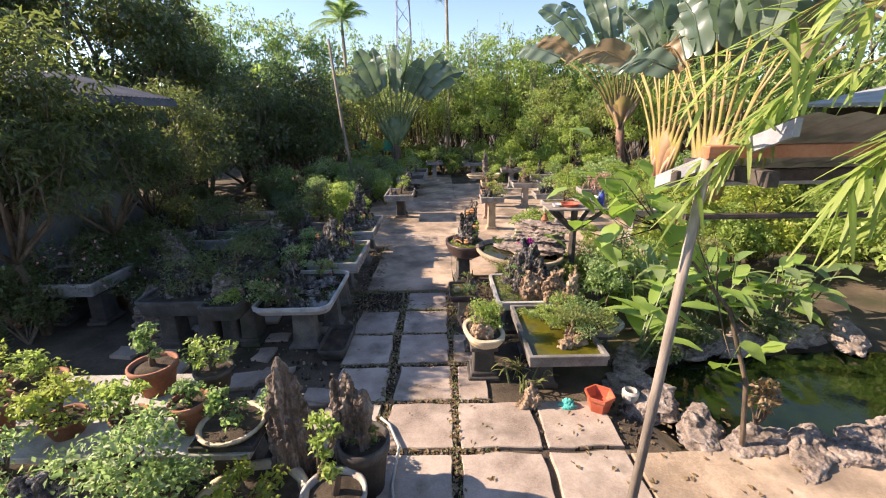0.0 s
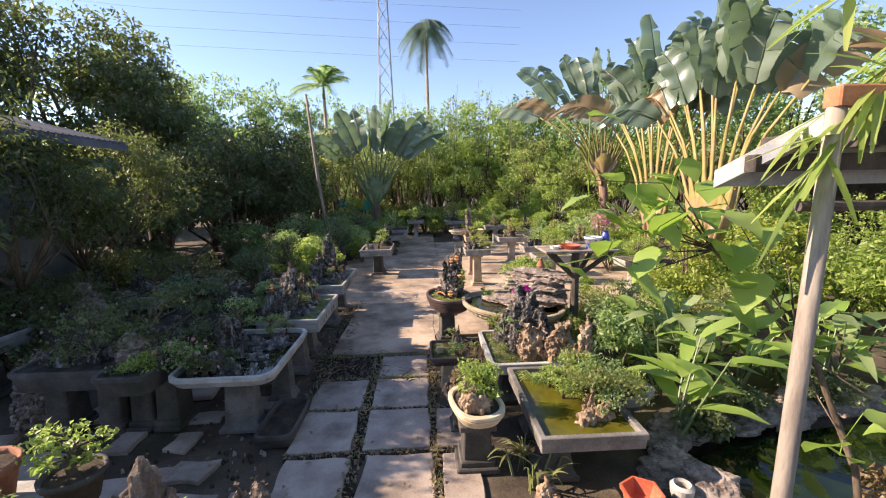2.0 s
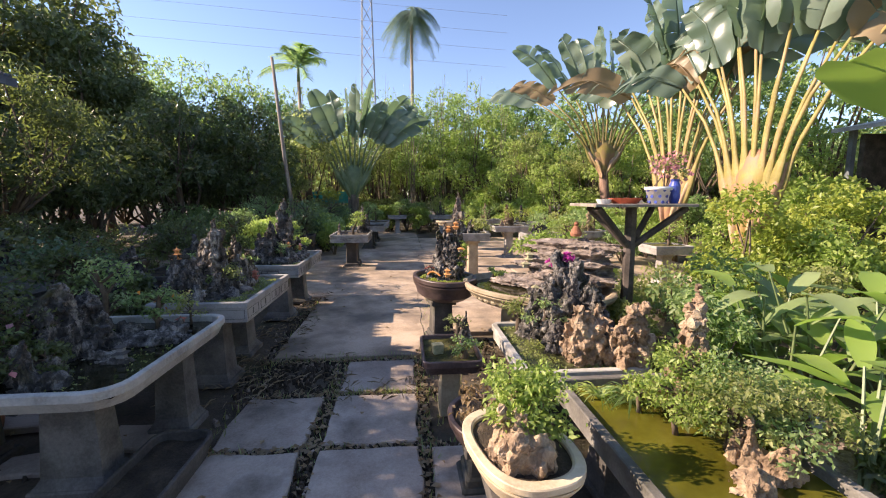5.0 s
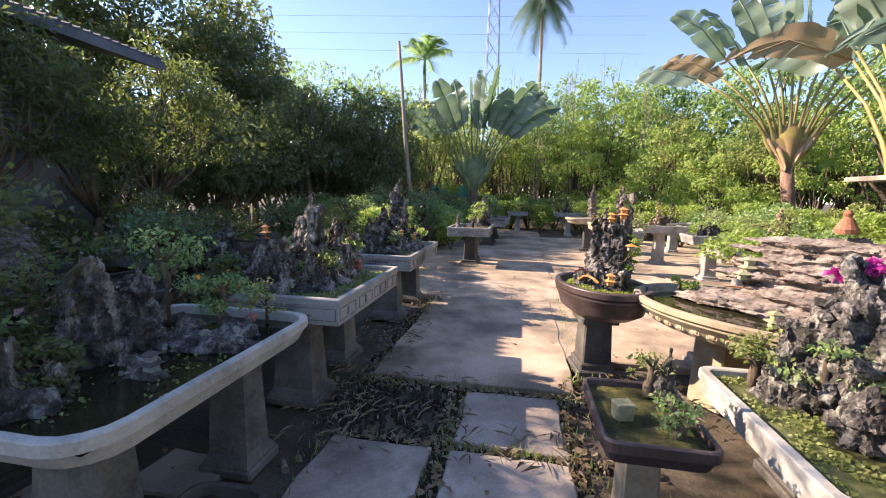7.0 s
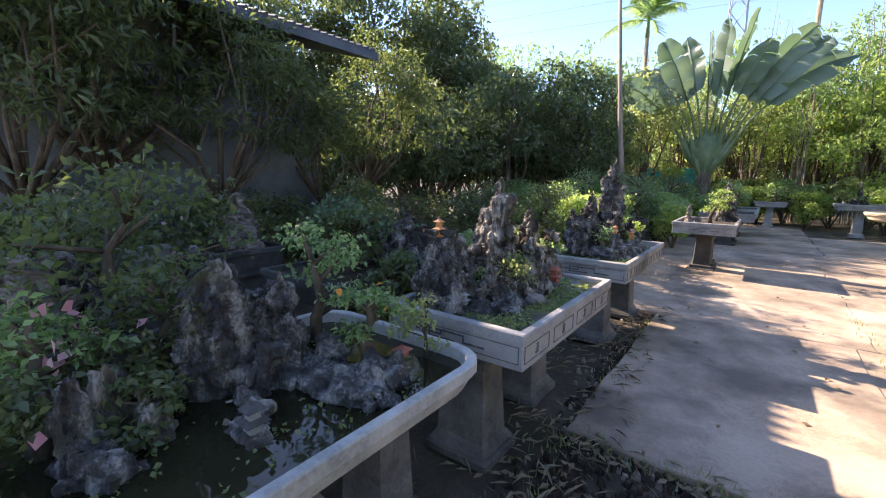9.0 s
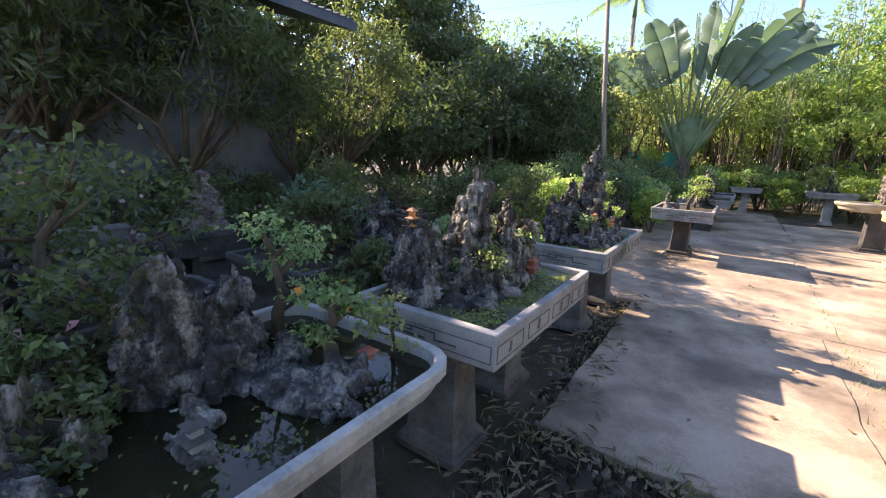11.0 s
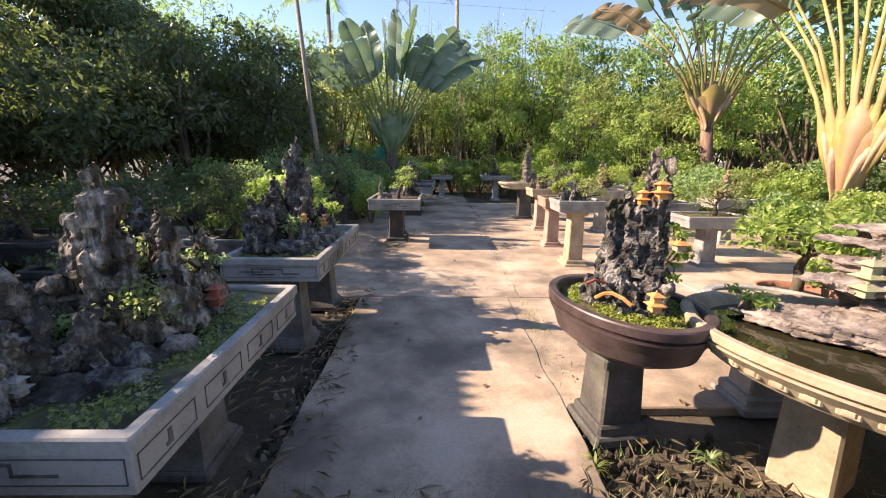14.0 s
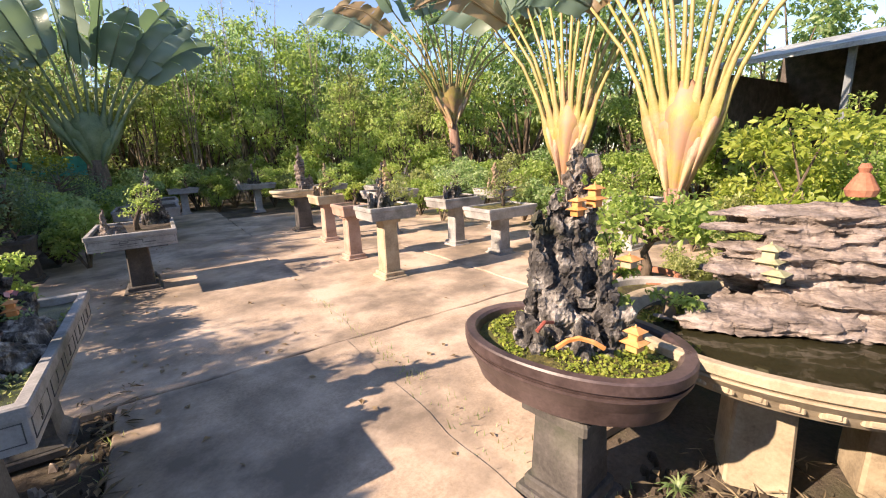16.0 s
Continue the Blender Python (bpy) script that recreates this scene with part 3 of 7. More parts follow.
def crumbs(name, label, mat, spots, count, size, seed):
    """Clods and pebbles lying in the joints."""
    rng = np.random.default_rng(seed)
    hull = [(-1, -1, 0), (1, -1, 0), (1, 1, 0), (-1, 1, 0), (-0.6, -0.5, 1), (0.5, -0.6, 0.9), (0.6, 0.5, 1.1), (-0.5, 0.6, 0.8)]
    g = Geo()
    for _ in range(count):
        x0, x1, y0, y1 = spots[rng.integers(len(spots))]
        x, y, a = rng.uniform(x0, x1), rng.uniform(y0, y1), rng.uniform(0, 6.28)
        r = size * rng.uniform(0.35, 1.5)
        c, q = math.cos(a) * r, math.sin(a) * r
        k = rng.uniform(0.7, 1.2, 8)
        g.add([(x + (px * c - py * q) * k[i], y + (px * q + py * c) * k[i], -0.02 + (0.02 + r * 0.9) * pz) for i, (px, py, pz) in enumerate(hull)], [(0, 1, 5, 4), (1, 2, 6, 5), (2, 3, 7, 6), (3, 0, 4, 7), (4, 5, 6, 7)])
    return single(name, g, mat, label, "rubble", kind="stuff")


JOINTS = [(-0.67, -0.545, 2.4, 6.7), (0.065, 0.16, 2.4, 6.7), (-0.67, -0.545, 2.4, 6.7), (0.065, 0.16, 2.4, 6.7)] + [(-1.24, 0.5, y - 0.035, y + 0.035) for y in (3.08, 3.77, 4.47, 5.22, 5.96, 6.66)]
crumbs("soil_crumbs", "dark clods and pebbles lying in the slab joints", M_SOIL, JOINTS + [(-1.25, -0.6, 5.95, 6.75), (0.2, 0.9, 6.3, 7.2), (0.2, 0.44, 6.8, 9.3), (-1.42, -1.16, 6, 9.3), (-4, -1.3, 3.2, 5.2), (0.5, 2, 3.1, 3.7)], 3800, 0.014, 31)
crumbs("pebbles", "pale chips of stone lying in the slab joints", M_SLAB, JOINTS + [(-1.3, 0.3, 6.55, 6.8), (-1.6, -1.2, 5.6, 9.4), (-4, -1.3, 3.3, 5)], 620, 0.014, 32)
litter("joint_leaves", "curled brown leaves caught in the slab joints", L_DRY, JOINTS + [(-4, -1.3, 3.2, 5.6), (-1.5, -1.1, 6, 9.5)], 1100, 0.05, 33, 0.013, 0.02)
grass("joint_weeds", "sparse green weeds rooted in the slab joints", JOINTS + [(0.1, 0.9, 6.6, 7.2), (-1.45, -1.2, 6, 9), (0.22, 0.42, 7, 9.2), (0.22, 0.42, 7, 8.4), (-1.2, 0.1, 6.66, 6.82)], 900, 0.06, 34, L_MID)


# ---- stands and trays ----
# stained grey concrete, darkened overall for the shade under the trays
M_STAND = surface("stained_shaded_stand_concrete", (0.075, 0.07, 0.063), (0.15, 0.14, 0.125), (0.25, 0.235, 0.21), 4, 60, (0.06, 0.06, 0.035), (0.54, 0.74), 0.88, 0.4, 0.006)


def pedestal(x, y, h, w=0.2, d=0.2, mat=None, flare=1.6, label="square cast concrete pedestal with a stepped foot", rz=0, foot=True):
    mat = mat or M_GREY
    t = thing("pedestal", label, "pedestal", x, y, 0, rz, "stands for planters")
    part("shaft", Geo().block(-w / 2, w / 2, -d / 2, d / 2, 0.09 if foot else 0, h - 0.04, 0.012, 0.9), mat, t)
    if foot:
        k = flare
        part("base", Geo().block(-w * k / 2, w * k / 2, -d * k / 2, d * k / 2, 0, 0.05, 0.012).block(-w * k * 0.42, w * k * 0.42, -d * k * 0.42, d * k * 0.42, 0.05, 0.1, 0.012), mat, t)
    part("cap", Geo().block(-w * 0.62, w * 0.62, -d * 0.62, d * 0.62, h - 0.05, h, 0.01), mat, t)
    return t


def trestle(x, y, h, w, d, mat=None, label="splayed concrete trestle foot under a planting tray"):
    """A wide upright slab with a flared foot."""
    t = thing("trestle", label, "stand", x, y, 0, 0, "stands for planters")
    g = Geo().loft([[(a * w * k / 2, b * d * m / 2, z) for a, b in ((-1, -1), (1, -1), (1, 1), (-1, 1))] for z, k, m in ((0, 1.25, 1.5), (0.05, 1.25, 1.5), (0.1, 1.05, 1.1), (h - 0.1, 0.9, 0.9), (h - 0.02, 1.05, 1.05), (h, 1.05, 1.05))])
    part("leg", g, mat or M_STAND, t)
    part("foot", Geo().block(-w * 0.72, w * 0.72, -d * 0.8, d * 0.8, 0, 0.045, 0.01), mat or M_STAND, t)
    part("cap", Geo().block(-w * 0.6, w * 0.6, -d * 0.62, d * 0.62, h - 0.03, h, 0.006), mat or M_STAND, t)
    return t


def rounded(hx, hy, r, n=5):
    out = []
    for cx, cy, a0 in ((hx - r, hy - r, 0), (-hx + r, hy - r, 90), (-hx + r, -hy + r, 180), (hx - r, -hy + r, 270)):
        for i in range(n):
            a = radians(a0 + 90 * i / (n - 1))
            out.append((cx + r * math.cos(a), cy + r * math.sin(a)))
    return out


def tray(x0, x1, y0, y1, top, h, mat, label, fill, fill_name, fill_depth=0.05, wall=0.045, corner=0.012, panels=True, rim=0.012, ends=(0, 0), lipmat=None, name="planting_tray", taper=0.97):
    """A cast basin: outer wall, rim, inner wall, floor; its filling; painted panel lines."""
    hx, hy = (x1 - x0) / 2, (y1 - y0) / 2
    t = thing(name, label, "planter", (x0 + x1) / 2, (y0 + y1) / 2, top - h, 0, "stone trays")
    def ring(ins, z):
        return [(px, py, z) for px, py in rounded(hx - ins, hy - ins, max(corner - ins * 0.6, 0.006))]
    def scaled(k, z):
        return [(px * k, py * k, z) for px, py in rounded(hx, hy, corner)]
    g = Geo().loft([ring(0.012, 0) if panels else scaled(taper, 0), ring(0.012, h - 0.05), ring(0.0, h - 0.045), ring(0.0, h - 0.006), ring(0.006, h), ring(wall - 0.006, h), ring(wall, h - 0.006), ring(wall + 0.01, 0.04)])
    part("basin", g, mat, t)
    f = Geo()
    nx, ny = 14, 18
    for j in range(ny + 1):
        for i in range(nx + 1):
            px, py = (-1 + 2 * i / nx) * (hx - wall - 0.002), (-1 + 2 * j / ny) * (hy - wall - 0.002)
            bump = 0 if fill in (M_TRAYWATER, M_ALGAE) else 0.02 * noise.noise(Vector((px * 6 + x0 * 3, py * 6 + y0, 0)))
            f.v.append((px, py, h - fill_depth + bump))
    for j in range(ny):
        for i in range(nx):
            f.f.append((j * (nx + 1) + i, j * (nx + 1) + i + 1, (j + 1) * (nx + 1) + i + 1, (j + 1) * (nx + 1) + i))
    part(fill_name, f, fill, t, shade=True)
    if panels:
        zc, e = h * 0.38, 0.003
        def bar(face, a0, a1, z0, z1):
            b = Geo()
            if face == "x":
                b.block(hx - 0.03, hx - 0.012 + e, a0, a1, z0, z1)
            else:
                b.block(a0, a1, -hy + 0.012 - e, -hy + 0.03, z0, z1)
            return b
        for face, half in (("x", hy), ("y", hx)):
            n = max(1, round(half * 2 / (0.3 if face == "x" else 0.9)))
            for i in range(n):
                c = -half + (i + 0.5) * 2 * half / n
                w = half / n - 0.03
                z0, z1 = h * 0.16, h * 0.62
                fr = Geo()
                for a0, a1, q0, q1 in ((c - w, c + w, z0, z0 + 0.0026), (c - w, c + w, z1 - 0.0026, z1), (c - w, c - w + 0.0026, z0, z1), (c + w - 0.0026, c + w, z0, z1)):
                    fr.add(*(lambda q: (q.v, q.f))(bar(face, a0, a1, q0, q1)))
                if face == "x":
                    fr.add(*(lambda q: (q.v, q.f))(bar(face, c - 0.009, c + 0.009, zc - 0.022, zc + 0.026)))
                    fr.add(*(lambda q: (q.v, q.f))(bar(face, c - 0.02, c - 0.01, zc - 0.022, zc - 0.01)))
                else:
                    for a0, a1, q0, q1 in ((-0.2, -0.05, 0, 0.008), (-0.12, 0.08, 0.02, 0.028), (-0.05, -0.042, 0, 0.028), (0.08, 0.2, -0.012, -0.004), (0.08, 0.088, -0.012, 0.028), (-0.12, -0.112, -0.018, 0.028), (-0.12, 0.03, -0.018, -0.01)):
                        fr.add(*(lambda q: (q.v, q.f))(bar(face, c + a0, c + a1, zc + q0, zc + q1)))
                part("panel_line", fr, M_INK, t)
    return t


def oval_bowl(x, y, top, rx, ry, h, mat, label, fill, fill_name, rz=0, foot=0.6, name="planting_bowl", power=2.0, lip=0.03, depth=0.04, bands=True):
    t = thing(name, label, "planter", x, y, top - h, rz, "stone trays")
    k = lip / max(rx, ry)
    prof = [(foot, 0), (foot + 0.08, 0.02 * h / 0.25), (0.6 + foot * 0.4, h * 0.22), (0.91, h * 0.48), (0.96, h * 0.74), (0.97, h * 0.78), (1.0, h * 0.82), (1.0, h * 0.97), (0.985, h), (1 - k * 1.6, h), (1 - k * 2, h * 0.96), (0.8, h * 0.5)]
    if bands:
        prof[4:4] = [(0.985, h * 0.70), (0.985, h * 0.75)]
    part("bowl", Geo().lathe(prof, rx, ry, 112, power=power), mat, t, shade=False)
    f = Geo()
    f.v.append((0, 0, h - depth + (0.02 if fill is M_MOSS else 0)))
    for q in range(1, 7):
        for i in range(36):
            a = 2 * math.pi * i / 36
            c, s = math.cos(a), math.sin(a)
            w = (abs(c) ** power + abs(s) ** power) ** (-1 / power) * (1 - 2 * k) * q / 6
            b = 0.018 * noise.noise(Vector((c * q + x, s * q + y, 1))) if fill in (M_MOSS, M_SOIL) and q < 6 else 0
            f.v.append((rx * w * c, ry * w * s, h - depth + b))
    for i in range(36):
        f.f.append((0, 1 + i, 1 + (i + 1) % 36))
        for q in range(5):
            f.f.append((1 + q * 36 + i, 1 + (q + 1) * 36 + i, 1 + (q + 1) * 36 + (i + 1) % 36, 1 + q * 36 + (i + 1) % 36))
    part(fill_name, f, fill, t, shade=True)
    return t


def flower_pot(x, y, z, r, h, mat, label, name="flower_pot", sides=24, soil=True):
    t = thing(name, label, "pot", x, y, z, 17 * (x + y), "flower pots")
    part("body", Geo().lathe([(r * 0.7, 0), (r * 0.95, h * 0.8), (r * 1.06, h * 0.82), (r * 1.08, h), (r * 0.96, h), (r * 0.92, h * 0.85), (r * 0.7, h * 0.5)], 1, 1, sides), mat, t, shade=sides > 12)
    if soil:
        part("soil", Geo().lathe([(r * 0.9, h * 0.8), (r * 0.9, h * 0.88), (r * 0.4, h * 0.93)], 1, 1, 16), M_SOIL, t)
    return t


# ---- bonsai, scholar rocks, miniatures ----
def bonsai(x, y, z, h, r, mat, seed, label, leaves=700, leaf=0.028, pads=7, lean=0.0, trunk=0.025, name="bonsai_tree", width=0.55, group="bonsai trees", low=0.35, flowers=None, flower_count=0):
    rng = np.random.default_rng(seed)
    t = thing(name, label, "bonsai", x, y, z, 0, group)
    g = Geo()
    pts = [(0, 0, -0.02)]
    for i in range(1, 6):
        f = i / 5
        pts.append((lean * f * h + rng.normal() * 0.04 * h, rng.normal() * 0.04 * h, h * 0.85 * f))
    g.tube(pts, [trunk * (1.3 - 1.0 * i / 5) for i in range(6)], 7)
    blobs = []
    for i in range(pads):
        f = low + (1 - low) * (i + 0.5) / pads
        a = rng.uniform(0, 2 * math.pi)
        k = r * (1.05 - 0.6 * (f - low)) * rng.uniform(0.35, 0.8)
        c = np.array([lean * f * h + math.cos(a) * k, math.sin(a) * k, h * f])
        s = r * rng.uniform(0.34, 0.58)
        blobs.append((c, np.array([s, s, s * 0.5])))
        p = pts[min(5, max(1, int(f * 5)))]
        g.tube([p, (np.array(p) * 0.4 + c * 0.6), c], [trunk * 0.45, trunk * 0.35, trunk * 0.12], 5)
    part("trunk", g, M_BARK, t, shade=True)
    p, d = clump_points(leaves, blobs, rng, 0.3)
    part("foliage", leaf_mesh("foliage", p, leaf, rng, width, 0.0, 0.9, outward=d * 0.6), mat, t)
    if flowers:
        p2, d2 = clump_points(flower_count, blobs, rng, 0.95)
        tagged(part("blossom", leaf_mesh("blossom", p2 + d2 * 0.015, leaf * 1.2, rng, 0.9, 0, outward=d2), flowers, t), kind="stuff")
    return t


CRAG = {}
for key, kind, size in (("fine", "CLOUDS", 0.035), ("pits", "VORONOI", 0.07), ("ledge", "CLOUDS", 0.12)):
    CRAG[key] = bpy.data.textures.new(key, kind)
    CRAG[key].noise_scale = size


def fused(name, geo, voxel, crag, pits, ridged=True):
    """The peaks grown together into one stone, with cracks and pits in its skin."""
    tmp = new("tmp", geo.mesh("tmp"))
    r = tmp.modifiers.new("r", "REMESH")
    r.mode, r.voxel_size = "VOXEL", voxel
    for key, k in (("ledge", crag), ("pits", -pits * 0.5), ("fine", crag * 0.45)):
        if k:
            d = tmp.modifiers.new(key, "DISPLACE")
            d.texture, d.texture_coords, d.strength, d.mid_level = CRAG[key], "GLOBAL", k, 0.5 if key != "pits" else 0.25
    me = bpy.data.meshes.new_from_object(tmp.evaluated_get(bpy.context.evaluated_depsgraph_get()))
    me.name = name
    bpy.data.objects.remove(tmp)
    bm = bmesh.new()
    bm.from_mesh(me)
    todo, bodies = set(bm.verts), []
    while todo:
        stack, body = [todo.pop()], []
        while stack:
            v = stack.pop()
            body.append(v)
            for e in v.link_edges:
                w = e.other_vert(v)
                if w in todo:
                    todo.discard(w)
                    stack.append(w)
        bodies.append(body)
    bodies.sort(key=len)
    bmesh.ops.delete(bm, geom=[v for b in bodies[:-1] for v in b], context="VERTS")
    # sharp upright fins, cracks and thin level ledges, as water cuts them
    bm.normal_update()
    flatten = ridged == "ledged"
    for v in bm.verts:
        x, y, z = v.co
        if flatten:
            k = 1.2 * noise.noise(Vector((x * 5, y * 5, z * 46))) + 0.5 * noise.noise(Vector((x * 22, y * 22, z * 60))) - 0.5 * max(0.0, 0.12 - abs(noise.noise(Vector((x * 9, y * 9, z * 4))))) * 8
            v.co += Vector((v.normal.x, v.normal.y, v.normal.z * 0.35)) * crag * 0.6 * k
        else:
            fin = 0.2 - abs(noise.noise(Vector((x * 10 + 7.3, y * 10, z * 2.8))))
            crack = abs(noise.noise(Vector((x * 24, y * 24 + 4.1, z * 9)))) - 0.18
            chip = abs(noise.noise(Vector((x * 47, y * 47, z * 30 + 1.7)))) - 0.18
            step = noise.noise(Vector((x * 4, y * 4, z * 19 + 3.1)))
            v.co += v.normal * crag * (1.5 * fin + 0.8 * crack + 0.35 * chip + 0.35 * step)
    bm.to_mesh(me)
    bm.free()
    return me


def scholar_rock(x, y, z, spires, mat, seed, label, sub=3, rough=0.5, freq=1.9, name="scholar_rock", spire=0.5, rz=0, layers=0.0, group="scholar rocks", voxel=0.014, crag=0.06, pits=0.06):
    """One craggy stone made of several fused peaks: (dx, dy, width, depth, height)."""
    g = Geo()
    for i, (dx, dy, w, d, h) in enumerate(spires):
        rock_geo(g, (dx, dy, -0.02), (w / 2, d / 2, h / 1.5), seed + i, 3, rough, freq, True, layers, spire * 0.85, spire == 0.2)
    top = max(q[4] for q in spires)
    k = min(1.0, max(0.4, top / 0.4))
    me = fused(name, g, min(voxel * max(0.6, k) * 0.82, 0.03), crag * k, pits * k)
    return single(name, me, mat, label, "rock", x, y, z, rz, group)


def pagoda(x, y, z, s, mat, roof, tiers=2, label="tiny glazed ceramic pagoda on the rock", rz=0):
    t = thing("miniature_pagoda", label, "ornament", x, y, z, rz, "miniature buildings")
    zz = 0.0
    w = s
    for i in range(tiers):
        part("tier", Geo().block(-w * 0.3, w * 0.3, -w * 0.3, w * 0.3, zz, zz + s * 0.42, 0.002), mat, t)
        g = Geo().loft([[(a * w * k, b * w * k, zz + q * s) for a, b in ((-1, -1), (1, -1), (1, 1), (-1, 1))] for q, k in ((0.4, 0.5), (0.43, 0.52), (0.52, 0.34), (0.62, 0.16))])
        part("roof", g, roof, t)
        zz += s * 0.54
        w *= 0.8
    part("finial", Geo().lathe([(0.05 * s, 0), (0.07 * s, 0.05 * s), (0.01 * s, 0.2 * s)], at=(0, 0, zz + 0.05 * s), sides=8), roof, t)
    return t


def tufts(x, y, z, rx, ry, count, size, mat, seed, label, oval=True, name="floating_weed", skip=0.0):
    """A mat of tiny leaves lying on water or moss."""
    rng = np.random.default_rng(seed)
    p = rng.uniform(-1, 1, (count * 2, 2))
    if oval:
        p = p[(p ** 2).sum(1) < 1]
    keep = np.array([noise.noise(Vector((a * 2.5 + seed, b * 2.5, seed * 0.37))) > skip for a, b in p])
    p = p[keep][:count]
    c = np.stack([p[:, 0] * rx, p[:, 1] * ry, rng.uniform(0.0, size * 0.6, len(p))], 1)
    return single(name, leaf_mesh(name, c, size, rng, 0.8, 0.0, 1.6), mat, label, "plant", x, y, z, kind="stuff")


# -- trays along the shaded side of the path --
tufts(-1.68, 6.82, 0.708, 0.34, 0.58, 3600, 0.018, L_OLIVE, 3, "green duckweed and moss bits floating in the tray", False, skip=-0.22)
tufts(-1.66, 8.72, 0.713, 0.28, 0.68, 1500, 0.018, L_OLIVE, 4, "green weed floating on tray water", False, skip=0.0)
tufts(1.17, 5.71, 0.453, 0.38, 0.5, 2200, 0.02, L_OLIVE, 5, "green weed mat floating in the pale trough", False, skip=-0.1)
tufts(0.43, 7.32, 0.685, 0.29, 0.38, 2400, 0.016, L_YELLOW, 6, "yellow-green moss tufts in the bowl", True, "moss_tufts", -0.15)
tufts(-1.86, 5.3, 0.643, 0.4, 0.55, 260, 0.018, L_OLIVE, 7, "a few green leaves floating on tray water", False, skip=0.1)

tray(-2.36, -1.37, 4.68, 6.04, 0.69, 0.11, M_PALE, "shallow pale cement tray of dark water with rounded corners", M_TRAYWATER, "water", 0.05, 0.04, 0.16, False, taper=0.93)
tray(-2.1, -1.3, 6.18, 7.46, 0.735, 0.17, M_GREY, "grey concrete tray with black-painted fret panels, weedy water inside", M_WEED, "water", 0.03)
tray(-2.0, -1.32, 7.98, 9.46, 0.75, 0.16, M_GREY, "grey concrete tray with painted panels and a rock landscape", M_WEED, "water", 0.04)
tray(-1.6, -0.78, 11.75, 12.95, 0.78, 0.17, M_GREY, "small grey concrete tray on a single pedestal", M_SOIL, "soil", 0.03)
tray(-1.62, -0.6, 15.3, 16.6, 0.72, 0.17, M_GREY, "grey concrete tray set behind the pedestal tray", M_SOIL, "soil", 0.03, panels=False)
tray(-1.5, -0.55, 17.2, 18.5, 0.72, 0.2, M_GREY, "bluish-grey concrete trough at the far end", M_SOIL, "soil", 0.03, panels=False)
for x, y, w, d, h in ((-1.8, 5.03, 0.3, 0.16, 0.58), (-1.6, 5.62, 0.2, 0.16, 0.58), (-1.66, 6.35, 0.26, 0.2, 0.565), (-1.72, 7.05, 0.24, 0.22, 0.565), (-1.66, 8.3, 0.26, 0.2, 0.59), (-1.66, 9.15, 0.26, 0.2, 0.59)):
    trestle(x, y, h, w, d)
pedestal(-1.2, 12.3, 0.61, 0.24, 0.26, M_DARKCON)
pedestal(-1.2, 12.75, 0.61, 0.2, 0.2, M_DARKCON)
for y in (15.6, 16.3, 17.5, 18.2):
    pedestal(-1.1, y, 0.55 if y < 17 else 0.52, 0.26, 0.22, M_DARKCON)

# rocks and water landscapes in them
scholar_rock(-1.95, 5.25, 0.62, [(-0.1, 0.04, 0.24, 0.26, 0.42), (-0.1, 0.26, 0.26, 0.24, 0.36), (-0.2, 0.12, 0.24, 0.26, 0.38), (0.06, 0.4, 0.22, 0.14, 0.12), (0.0, 0.16, 0.22, 0.24, 0.2)], M_ROCK, 11, "dark pitted limestone crag standing in tray water", 4, 0.45, 1.8, spire=0.45)
scholar_rock(-1.9, 4.86, 0.62, [(0, 0, 0.14, 0.12, 0.26), (0.1, 0.02, 0.2, 0.14, 0.12)], M_ROCK, 12, "small dark rock spur with a bridge-like ledge")
scholar_rock(-1.72, 5.55, 0.635, [(0, 0, 0.5, 0.2, 0.09), (0.1, 0.12, 0.2, 0.16, 0.12)], M_ROCK, 13, "low flat ledge of rock in tray water", spire=0.1)
bonsai(-1.72, 5.7, 0.7, 0.26, 0.17, L_MID, 14, "small leafy plant with orange blooms on the rock", 420, 0.028, 6, flowers=L_ORANGEF, flower_count=7)
bonsai(-2.02, 4.82, 0.64, 0.2, 0.16, L_SHADE, 15, "low plant with small pink flowers by the rock", 420, 0.03, 6, flowers=L_PINK, flower_count=12)
bonsai(-2.12, 5.75, 0.66, 0.5, 0.26, L_MID, 16, "bushy little tree growing behind the tray rock", 700, 0.03, 8)
bonsai(-2.2, 4.86, 0.66, 0.36, 0.26, L_MID, 17, "leafy shrub with pink flowers at the tray's end", 620, 0.034, 10, flowers=L_PINK, flower_count=26)
bonsai(-2.24, 5.2, 0.66, 0.42, 0.24, L_SHADE, 18, "green plant darkened for shade, leaning over the tray rock", 620, 0.03, 9)
bonsai(-1.62, 5.92, 0.66, 0.22, 0.16, L_OLIVE, 19, "thin shoots growing from the rock ledge", 300, 0.026, 7, trunk=0.008)
scholar_rock(-1.7, 5.2, 0.635, [(0, 0, 0.2, 0.08, 0.045), (-0.12, 0.08, 0.2, 0.1, 0.06)], M_ROCKSTREAK, 41, "flat brown rock shelf at the water's edge", spire=0.1)
for i, (x, y, h, r, m) in enumerate(((-2.1, 5.0, 0.24, 0.2, L_SHADE), (-1.92, 5.02, 0.16, 0.14, L_SHADE), (-2.12, 5.2, 0.3, 0.2, L_SHADE))):
    bonsai(x, y, 0.65, h, r, m, 43 + i, ("leafy trailing plant with pink blooms over the tray's edge", "low green plant among tray stones, darkened for shade")[i % 2], 520, 0.03, 10, trunk=0.01, low=0.15, flowers=L_PINK if i % 2 == 0 else None, flower_count=9)
